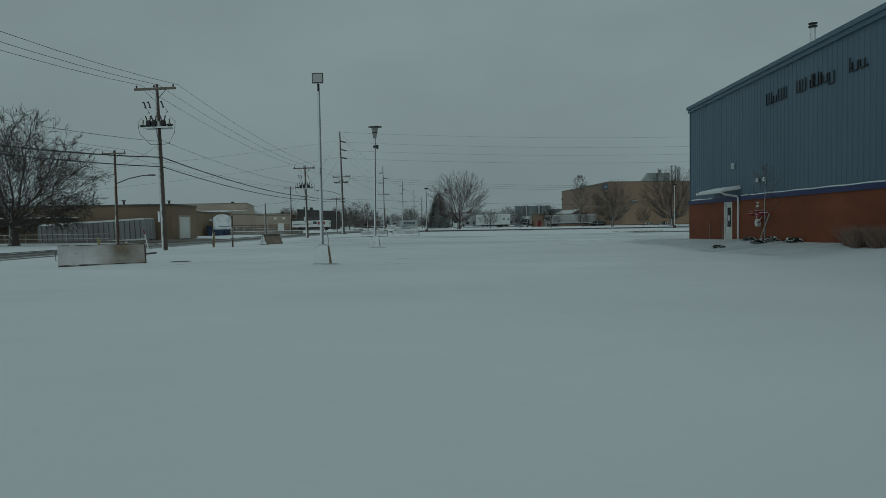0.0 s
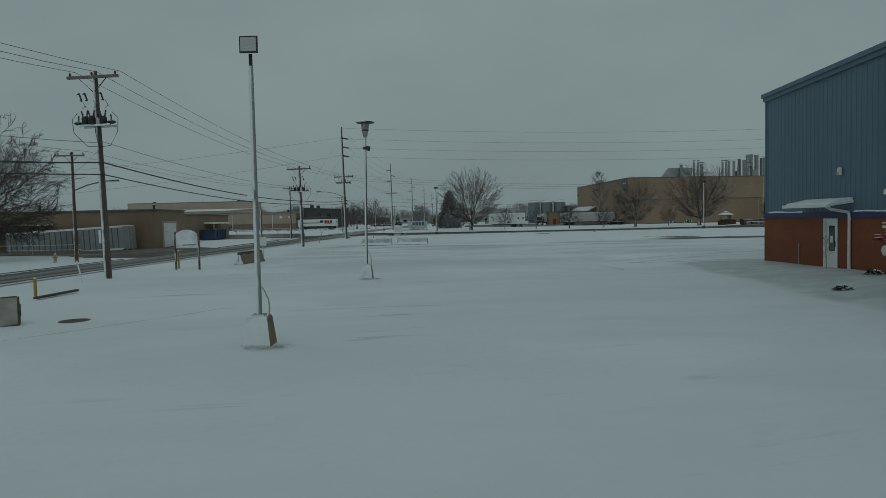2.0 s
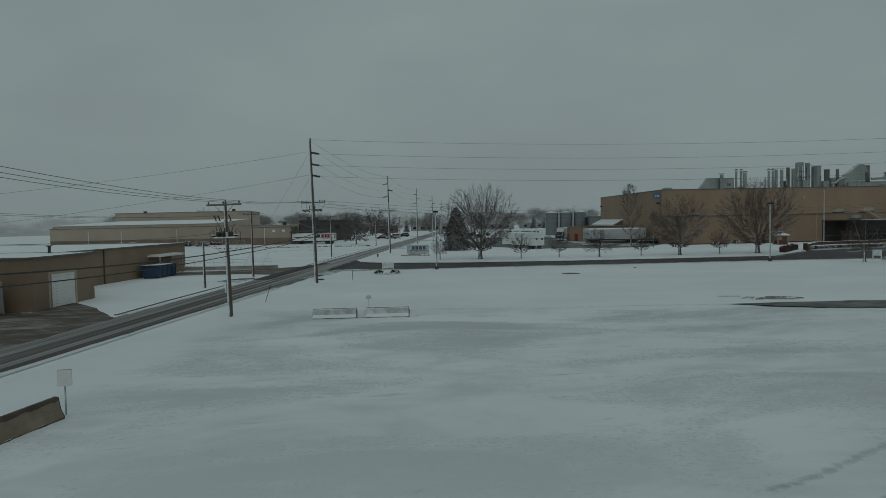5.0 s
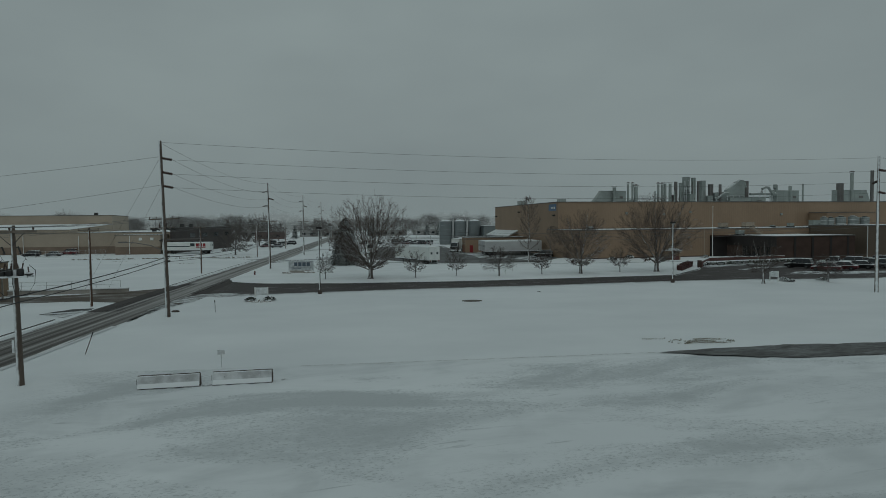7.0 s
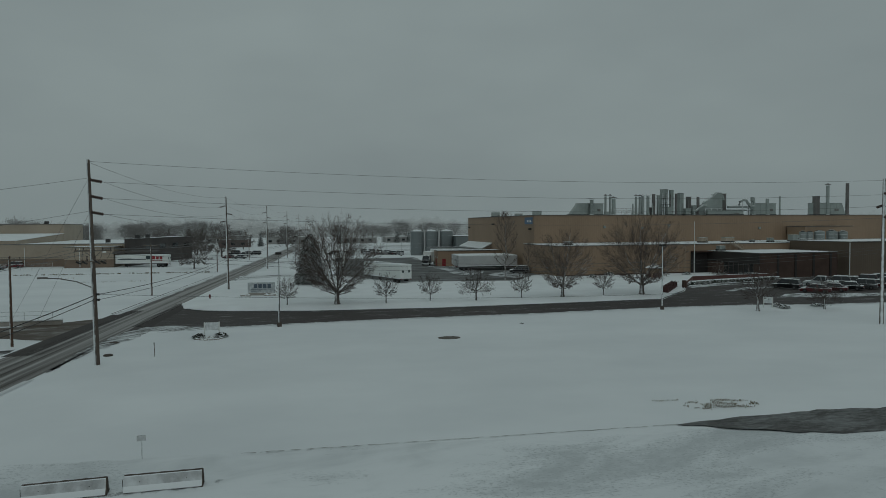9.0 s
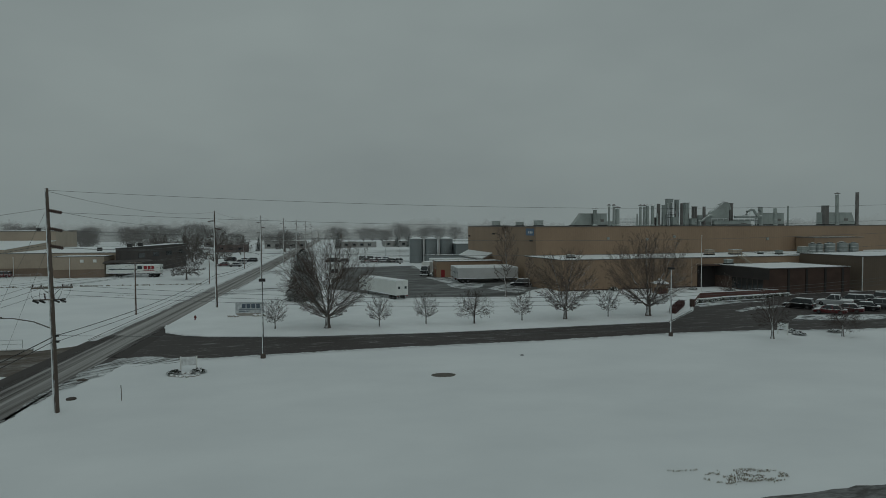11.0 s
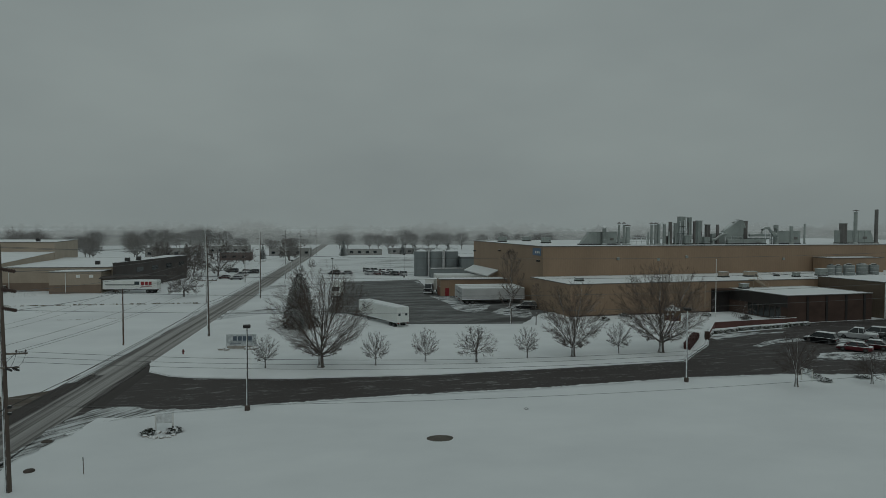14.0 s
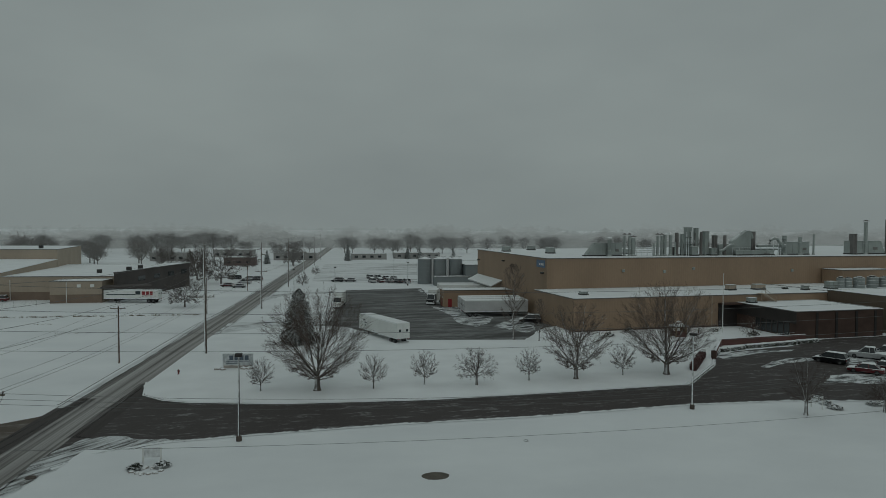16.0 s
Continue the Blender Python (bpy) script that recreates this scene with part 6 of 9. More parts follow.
for za, zb, zc, r, sg in ((6.3, 6.1, 5.1, 0.035, 1.4), (5.7, 5.48, 4.75, 0.028, 1.05)):
    wire((-18.4, -6, za), (-18.0, 51.8, zb), sg, r, M_WIRE, "thick black communication cable on the street poles")
    wire((-18.0, 51.8, zb), (-17.6, 90.1, zc), 0.45, r, M_WIRE, "thick black communication cable on the street poles")
    wire((-17.6, 90.1, zc), (x0 - 0.1, y0, zc + 0.7), 0.15, r, M_WIRE, "thick black communication cable on the street poles")
SP = [(-29.6, 10, 8.6), (-29.6, 68.0, 8.6), (-29.5, 126.6, 8.6), (-30.2, 173.2, 8.5), (-30.6, 229, 8.5), (-31.2, 285, 8.5)]
for (xa, ya, za), (xb, yb, zb) in zip(SP, SP[1:]):
    for dx in (-1.0, 1.0):
        wire((xa + dx, ya, za), (xb + dx, yb, zb), 0.7, 0.011, M_WIREG, "thin service wire on the far side of the street")
wire((-29.6, 68, 7.2), (-18.0, 51.9, 7.1), 0.2, 0.011, M_WIREG, "thin service wire across the street")
wire((-29.9, 112.5, 5.1), (-17.6, 90.1, 5.3), 0.3, 0.014, M_WIRE, "black service drop across the street")
wire((-29.9, 112.5, 5.0), (-45.7, 128, 4.4), 0.3, 0.014, M_WIRE, "black service drop to the depot")

# ---------------------------------------------------------------- barriers, signs and small street things


def jersey_barrier(x0, y0, x1, y1, label, mat=None):
    a = math.degrees(math.atan2(y1 - y0, x1 - x0))
    L = math.hypot(x1 - x0, y1 - y0)
    t = thing("concrete_barrier", (x0 + x1) / 2, (y0 + y1) / 2, max(ground_height(x0, y0), ground_height(x1, y1), ground_height((x0 + x1) / 2, (y0 + y1) / 2)) - 0.03, a, label, "barrier", "concrete barriers")
    if mat is M_BARRW:
        t.scale = (1, 1, 0.88)
    prof = [(-0.30, -0.03), (-0.30, 0.08), (-0.17, 0.33), (-0.085, 0.76), (-0.06, 0.81), (0.06, 0.81), (0.085, 0.76), (0.17, 0.33), (0.30, 0.08), (0.30, -0.03)]
    k = 7
    m = Mesh().rings([[(-L / 2 + L * i / k, y * (1 + 0.02 * math.sin(i * 2.1)), z) for y, z in prof] for i in range(k + 1)])
    # Bare foot whose dark colour also paints the shadow line at the ground.
    part("concrete_foot", Mesh().rings([[(-L / 2 + L * i / 12, y, z + (0.025 * math.sin(i * 1.7) if z > 0 else 0)) for y, z in ((-0.312, -0.1), (-0.312, 0.045), (0.312, 0.045), (0.312, -0.1))] for i in range(13)]), M_STAIN, t, "bare concrete foot, darkened as the barrier's shadow line")
    part("concrete_body", m, mat or M_BARR, t, "weathered concrete, snow packed on the windward side")
    for s in (-1, 1):
        part("loop_bar", Mesh().tube([(s * (L / 2 - 0.02), 0.0, 0.62), (s * (L / 2 + 0.07), 0.0, 0.6), (s * (L / 2 + 0.07), 0.0, 0.25), (s * (L / 2 - 0.02), 0.0, 0.22)], 0.014, 6), M_STACKR, t, "rusty coupling loop")
    if mat is not None:
        part("top_ridge", Mesh().rings([[(-L / 2 + L * i / 12, y, z + 0.012 * math.sin(i * 2.3)) for y, z in ((-0.066, 0.795), (-0.062, 0.825), (0.062, 0.825), (0.066, 0.795))] for i in range(13)]), M_STAIN, t, "wind-bared top edge")
    else:
        part("top_ridge", Mesh().rings([[(-L / 2 + L * i / 9, y, z - (0.05 * math.sin(i * 2.3) if z < 0.72 else 0)) for y, z in ((-0.108, 0.67), (-0.092, 0.765), (-0.062, 0.83), (0.062, 0.83), (0.092, 0.765), (0.108, 0.67))] for i in range(10)]), M_STAIN, t, "dark wind-bared top edge")
    part("end_face", Mesh().rings([[(L / 2 + dx, y, z) for y, z in prof] for dx in (0.002, 0.05)]), M_STAIN, t, "dark stained end face")
    for s in (-0.22, 0.2):
        part("slot", Mesh().box(s * L - 0.16, s * L + 0.16, -0.33, -0.3, 0.0, 0.075), M_IRON, t, "dark drainage slot")
    for s in (-0.3, 0.3):
        part("lift_hole", Mesh().tube([(s * L, -0.145, 0.5), (s * L, 0.145, 0.5)], 0.022, 8), M_IRON, t)
    return t


jersey_barrier(-14.28, 34.7, -11.72, 36.4, "concrete road barrier half plastered with snow", M_BARRB)
jersey_barrier(-14.35, 60.9, -14.08, 64.5, "bare brown concrete road barrier near the street")
jersey_barrier(-10.85, 88.35, -7.7, 88.75, "snow-plastered concrete barrier at the lot's end", M_BARRW)
jersey_barrier(-7.0, 88.8, -3.85, 89.1, "snow-plastered concrete barrier at the lot's end", M_BARRW)


def post_sign(x, y, h, w, hh, rz, label, mat=None, post=None, double=False):
    t = thing("post_sign", x, y, 0, rz, label, "sign")
    part("post", Mesh().box(-0.03, 0.03, -0.02, 0.02, -0.05, h, 0.008), post or M_STEEL, t)
    part("panel", Mesh().box(-w / 2, w / 2, -0.035, -0.02, h - hh, h, 0.01), mat or M_WHITEP, t, "pale blank sign panel")
    if double:
        part("panel", Mesh().box(-w / 2, w / 2, 0.02, 0.035, h - hh, h, 0.01), mat or M_WHITEP, t)
    return t


post_sign(-7.55, 92.95, 1.2, 0.42, 0.28, 8, "small white sign on a short post", M_SIGN)
post_sign(-14.05, 65.0, 1.75, 0.5, 0.62, 20, "white sign panel on a post behind the barrier", M_WHITEP, None, True)


def notice_board():
    t = thing("notice_board", -16.35, 57.65, 0, 0, "snow-caked board between two dark posts", "sign")
    for s in (-0.73, 0.73):
        part("post", Mesh().box(s - 0.05, s + 0.05, -0.05, 0.05, -0.1, 2.35, 0.01), M_WOODB, t, "dark wooden post")
    pts = [(-0.68, 1.4), (0.68, 1.4), (0.68, 2.2), (0.45, 2.36), (0.15, 2.46), (-0.15, 2.46), (-0.45, 2.36), (-0.68, 2.2)]
    m = Mesh().rings([[(x, y, z) for x, z in pts] for y in (-0.03, 0.03)])
    p = part("panel", m, M_SIGNS, t, "arched board caked with snow")
    part("bar", Mesh().box(-0.3, 0.6, -0.045, -0.03, 1.5, 1.55), M_SLATE, p)
    part("rail", Mesh().box(-0.7, 0.7, -0.04, 0.04, 1.33, 1.39), M_WHITEP, t)
    return t


notice_board()


def bollard(x, y, h):
    t = thing("bollard", x, y, 0, 0, "yellow steel bollard standing in snow", "bollard", "yellow bollards")
    part("post", Mesh().lathe(0, 0, [(0.06, -0.1), (0.06, h - 0.04), (0.04, h)], 14), M_YELLOW, t, smooth=True)
    part("cap", Mesh().lathe(0, 0, [(0.062, h - 0.01), (0.05, h + 0.03), (0.02, h + 0.05)], 14), M_SNOW, t, "small cap of snow", smooth=True)


bollard(-17.5, 58.9, 1.1)
bollard(-16.3, 43.7, 0.75)


def stake(x, y, top, h, mat, label):
    t = thing("marker_stake", x, y, 0, 0, label, "stake", "marker stakes")
    part("shaft", Mesh().tube([(0, 0, -0.1), (top[0] * 0.8, top[1] * 0.8, h * 0.8)], 0.035, 8), mat, t)
    part("tip", Mesh().tube([(top[0] * 0.8, top[1] * 0.8, h * 0.8), (top[0], top[1], h)], 0.037, 8), M_RED if mat is M_WHITEP else M_IRON, t)


stake(-17.8, 49.3, (-0.35, 0, 0), 1.4, M_WHITEP, "leaning white stake with a red tip")
stake(-18.1, 98.6, (0.4, 0.5, 0), 1.5, M_WOODB, "leaning dark marker stake")
stake(-14.4, 119.2, (-0.03, 0, 0), 1.3, M_WOODB, "upright dark marker stake")


def hydrant(x, y, z, mat, label):
    t = thing("fire_hydrant", x, y, z, 20, label, "hydrant", "fire hydrants")
    part("barrel", Mesh().lathe(0, 0, [(0.16, 0), (0.16, 0.05), (0.11, 0.07), (0.11, 0.48), (0.15, 0.5), (0.15, 0.54)], 12), mat, t, smooth=True)
    part("bonnet", Mesh().lathe(0, 0, [(0.14, 0.54), (0.12, 0.64), (0.05, 0.7), (0.03, 0.74)], 12), mat, t, smooth=True)
    for s in (-1, 1):
        part("outlet", Mesh().tube([(s * 0.09, 0, 0.4), (s * 0.2, 0, 0.4)], 0.055, 8), mat, t)


hydrant(-31.7, 68.1, 0, M_HYDRY, "weathered pale yellow fire hydrant beside the street")
hydrant(-18.8, 163.2, 0.3, M_HYDRR, "dark red fire hydrant on the snowy verge")

solid("timber_plank", Mesh().bar((-15.4, 42.4, 0.12), (-15.35, 44.9, 0.14), 0.18, 0.08), M_STAIN, "dark plank lying in the snow", "plank")
t = thing("utility_cover", -10.4, 36.9, ground_height(-10.4, 36.9), 12, "dark iron cover flush in the lot", "cover")
part("plate", Mesh().lathe(0, 0, [(0.42, -0.02), (0.42, 0.008), (0.38, 0.012)], 20), M_STAIN, t)
t = thing("utility_cover", 22.2, 132.0, 0.06, 0, "small iron ring flush in the snowy lawn", "cover")
part("ring", Mesh().lathe(0, 0, [(0.24, 0), (0.24, 0.05), (0.17, 0.06), (0.15, 0.02)], 18), M_IRON, t)
t = thing("utility_cover", -20.5, 127.2, 0.03, 12, "dark iron cover at the street corner", "cover")
part("plate", Mesh().lathe(0, 0, [(0.42, 0), (0.42, 0.04), (0.36, 0.05)], 18), M_STAIN, t)
t = thing("utility_cover", -18.6, 120.2, 0.0, 12, "dark iron cover beside the pole", "cover")
part("plate", Mesh().lathe(0, 0, [(0.4, 0), (0.38, 0.14), (0.3, 0.18)], 18), M_STAIN, t)


def thawed_patch(x, y, r, label):
    rng = random.Random(5)
    pts = []
    for i in range(40):
        a = 2 * math.pi * i / 40
        q = r * (1 + 0.12 * noise.noise(Vector((math.cos(a) * 2, math.sin(a) * 2, 4))))
        pts.append((x + q * 1.35 * math.cos(a), y + q * 0.95 * math.sin(a)))
    m = Mesh().prism(pts, 0.0, 0.10)
    return solid("thawed_patch", m, M_EARTH, label, "patch", kind="structure")


thawed_patch(12.5, 124.0, 0.85, "thawed round patch of bare earth")


def tufts(name, x, y, rx, ry, n, h, mat, seed, label, z=0.1, lean=0.5):
    rng = random.Random(seed)
    m = Mesh()
    for i in range(n):
        a, q = rng.random() * 6.283, math.sqrt(rng.random())
        px, py = x + rx * q * math.cos(a), y + ry * q * math.sin(a)
        if noise.noise(Vector((px * 0.9, py * 2.2, seed))) < -0.05:
            continue
        hh = h * (0.5 + rng.random())
        dx, dy = rng.uniform(-lean, lean) * hh, rng.uniform(-lean, lean) * hh
        w = 0.011 + 0.01 * rng.random() if h > 0.4 else (0.05 if h > 0.2 else 0.022)
        b = rng.random() * 6.283
        ux, uy = math.cos(b) * w, math.sin(b) * w
        m.add([(px - ux, py - uy, z - 0.03), (px + ux, py + uy, z - 0.03), (px + dx * 0.5 + ux * 0.6, py + dy * 0.5 + uy * 0.6, z + hh * 0.6), (px + dx * 0.5 - ux * 0.6, py + dy * 0.5 - uy * 0.6, z + hh * 0.6), (px + dx, py + dy, z + hh)],
              [(0, 1, 2, 3), (3, 2, 4)])
    return solid(name, m, mat, label, "grass", kind="stuff")


tufts("grass_tufts", 25.7, 97.2, 2.5, 1.1, 1300, 0.05, M_GRASSG, 3, "brown turf showing through the snow", 0.1, 1.2)
for k in range(27):
    tufts("grass_tufts", -75.5 + k * 1.7, 225.6 + 0.07 * k + 0.4 * math.sin(k * 1.9), 1.0, 0.3, 60, 0.24 + 0.08 * math.sin(k * 2.6), M_GRASSG, 200 + k, "dry stubble line showing through the field's snow", 0.02, 0.8)
for k, (x, y) in enumerate(((-60.2, 214.6), (-51.4, 202.0), (-47.0, 202.4), (-41.6, 203.2))):
    tufts("grass_tufts", x, y, 2.0, 0.2, 60, 0.16, M_GRASSG, 230 + k, "dry stubble showing through the field's snow", 0.02, 0.8)
tufts("grass_tufts", 21.8, 98.5, 1.9, 0.12, 60, 0.08, M_GRASSG, 4, "row of turf tufts in the snow", 0.1, 1.2)


def shrub(x, y, z, r, h, mat, seed, label, n=260, name="shrub"):
    """A low clump of short leafy sprigs."""
    rng = random.Random(seed)
    t = thing(name, x, y, z, 0, label, "shrub", "low shrubs")
    m = Mesh()
    for i in range(n):
        a, q = rng.random() * 6.283, math.sqrt(rng.random())
        px, py = r * q * math.cos(a), r * q * math.sin(a)
        top = h * (1 - 0.7 * q * q) * rng.uniform(0.55, 1.1)
        s = rng.uniform(0.05, 0.12) * (0.6 + r)
        b = rng.random() * 6.283
        c, d = math.cos(b) * s, math.sin(b) * s
        m.add([(px - c, py - d, top * 0.6), (px + c, py + d, top * 0.62), (px + c * 0.6 - d, py + d * 0.6 + c, top), (px - c * 0.6 - d * 0.8, py - d * 0.6 + c * 0.8, top * 0.97)], [(0, 1, 2, 3)])
    part("foliage", m, mat, t)
    m = Mesh()
    for i in range(7):
        a = i * 0.9
        m.tube([(0, 0, -0.05), (0.5 * r * math.cos(a), 0.5 * r * math.sin(a), h * 0.7)], [0.02, 0.008], 4)
    part("stems", m, M_BARK, t)
    return t


def rock(x, y, z, s, seed, label="small rounded boulder dusted with snow"):
    rng = random.Random(seed)
    bm = bmesh.new()
    bmesh.ops.create_icosphere(bm, subdivisions=2, radius=1)
    for v in bm.verts:
        k = 1 + 0.35 * noise.noise(v.co * 1.4 + Vector((seed, 0, 0)))
        v.co = Vector((v.co.x * s * k * 1.2, v.co.y * s * k, max(-0.3 * s, v.co.z * s * 0.65 * k)))
    me = bpy.data.meshes.new("boulder")
    bm.to_mesh(me)
    bm.free()
    me.materials.append(M_CONCB)
    o = new("boulder", me)
    o.matrix_basis = pose(x, y, z + 0.15 * s, 0, 0, seed * 40)
    return tagged(o, label, "boulder", "boulders")


def small_board(x, y, z, rz, w, h, label):
    t = thing("entrance_sign", x, y, z, rz, label, "sign")
    for s in (-w / 2, w / 2):
        part("post", Mesh().box(s - 0.06, s + 0.06, -0.06, 0.06, -0.1, h, 0.01), M_WHITEP, t)
    part("panel", Mesh().box(-w / 2 + 0.06, w / 2 - 0.06, -0.04, 0.04, h * 0.42, h * 0.97, 0.01), M_SIGN, t, "blank snow-covered panel")
    return t


small_board(-11.6, 129.2, 0.05, 4, 1.45, 1.5, "low white sign between posts ringed by stones")
for i, (x, y, q) in enumerate(((-12.2, 127.2, 0.2), (-11.75, 127.0, 0.24), (-11.2, 126.95, 0.2), (-10.7, 127.1, 0.22), (-12.7, 127.5, 0.22), (-11.9, 128.4, 0.26), (-11.3, 128.3, 0.22), (-10.4, 127.6, 0.2))):
    rock(x, y, 0.05, q, i + 1)
shrub(-12.65, 128.3, 0.05, 0.7, 0.5, M_SHRUBS, 31, "snowy evergreen shrub beside the sign", 420)
shrub(-10.6, 128.6, 0.05, 0.7, 0.5, M_SHRUBS, 32, "snowy evergreen shrub beside the sign", 420)
small_board(58.6, 139.9, 0.05, -68, 1.3, 1.5, "low white sign at the parking entrance")
shrub(60.6, 139.4, 0.05, 0.8, 0.45, M_SHRUB, 33, "low snowy shrub at the parking entrance")
shrub(60.9, 141.3, 0.05, 0.7, 0.45, M_SHRUB, 34, "low snowy shrub at the parking entrance")
shrub(66.5, 140.6, 0.05, 0.9, 0.35, M_SHRUB, 35, "low snowy shrub on the lawn")


def company_sign():
    t = thing("monument_sign", -11.55, 166.75, 0.3, -4, "grey-white company sign wall with stones at its foot", "sign")
    part("plinth", Mesh().box(-2.0, 2.0, -0.25, 0.25, -0.2, 0.45, 0.04), M_CONCB, t)
    p = part("panel", Mesh().box(-2.15, 2.15, -0.18, 0.18, 0.35, 2.1, 0.04), M_SIGNG, t, "blue-grey panel dusted with snow")
    for i in range(4):
        part("raised_block", Mesh().box(-1.15 + i * 0.72, -0.6 + i * 0.72, -0.24, -0.18, 1.2, 1.85), M_SLATE, p, "blue-grey block")
    part("bar", Mesh().box(-1.6, 1.7, -0.22, -0.18, 0.98, 1.04), M_SLATE, p)
    part("bar", Mesh().box(-1.6, 0.0, -0.22, -0.18, 0.68, 0.78), M_SLATE, p)
    part("snow_cap", Mesh().box(-2.15, 2.15, -0.2, 0.2, 2.1, 2.15, 0.03), M_SNOW, t)


company_sign()
for i, (x, y, s) in enumerate(((-14.2, 166.0, 0.55), (-13.4, 165.6, 0.4), (-10.6, 165.9, 0.45), (-9.7, 165.9, 0.5))):
    rock(x, y, 0.3, s, i + 20, "dark boulder with a snow cap by the sign")

# ---------------------------------------------------------------- things at the blue building


def fire_connection():
    t = thing("fire_connection", 16.3, 43.05, 0, -0.5, "red fire department valves with a white disc on the brick", "valve")
    for k, (y, z) in enumerate(((0.5, 1.72), (-0.1, 1.86), (-0.62, 1.74))):
        b = part("valve", Mesh().tube([(0.25, y, z), (-0.08, y, z)], 0.07, 10).tube([(-0.06, y, z), (-0.18, y - 0.1, z - 0.02)], 0.06, 10), M_RED, t, "red hose valve")
        part("cap", Mesh().tube([(-0.17, y - 0.09, z), (-0.24, y - 0.14, z - 0.02)], 0.07, 10), M_RED, b)
        part("hand_wheel", Mesh().tube([(-0.05 + 0.1 * math.cos(q * 0.785), y + 0.1 * math.sin(q * 0.785), z + 0.15) for q in range(9)], 0.016, 5).tube([(-0.05, y, z), (-0.05, y, z + 0.15)], 0.02, 6), M_RED, b)
    part("header", Mesh().tube([(0.1, 0.5, 1.66), (0.1, -0.6, 1.66)], 0.055, 8), M_RED, t)
    part("chain", Mesh().tube([(0.0, 0.1, 1.62), (-0.04, -0.1, 1.45), (-0.04, -0.35, 1.4), (0.0, -0.55, 1.6)], 0.018, 5), M_WHITEP, t, "snowy chain")
    part("gong", Mesh().tube([(0.28, 0.35, 1.28), (0.1, 0.35, 1.28), (0.06, 0.35, 1.28)], [0.19, 0.19, 0.1], 20), M_WHITEP, t, "white alarm disc")
    part("drain_pipe", Mesh().tube([(0.1, -0.2, 1.6), (0.1, -0.2, 1.35), (0.1, 0.2, 1.3)], 0.035, 8), M_RED, t)
    return t


fire_connection()

# ---------------------------------------------------------------- trees


def branch(m, rng, p, d, length, r, bend, n=5, up=0.0, end=0.25):
    """Adds a curving branch and returns its points and headings."""
    pts, dirs = [Vector(p)], [Vector(d).normalized()]
    for i in range(n):
        nd = dirs[-1] + Vector((rng.uniform(-bend, bend), rng.uniform(-bend, bend), rng.uniform(-bend, bend) + up)) 
        nd.normalize()
        dirs.append(nd)
        pts.append(pts[-1] + nd * length / n)
    m.tube(pts, [r + (r * end - r) * i / n for i in range(n + 1)], 6 if r > 0.06 else (4 if r > 0.025 else 3), False)
    return pts, dirs


def off(rng, d, angle):
    """A heading turned away from d by angle, any way round."""
    d = d.normalized()
    a = d.cross(Vector((0.3, 0.2, 1)) if abs(d.z) < 0.95 else Vector((1, 0, 0))).normalized()
    b = d.cross(a)
    f = rng.random() * 6.283
    return (d * math.cos(angle) + (a * math.cos(f) + b * math.sin(f)) * math.sin(angle)).normalized()


TREE = {  # smaller branches on a limb, twigs on a branch, sprigs on a twig, crookedness
    "vase": (10, 7, 1, 0.016), "young": (6, 5, 1, 0.012), "broad": (11, 7, 1, 0.05), "far": (8, 5, 0, 0.035), "tall": (8, 5, 1, 0.03)}


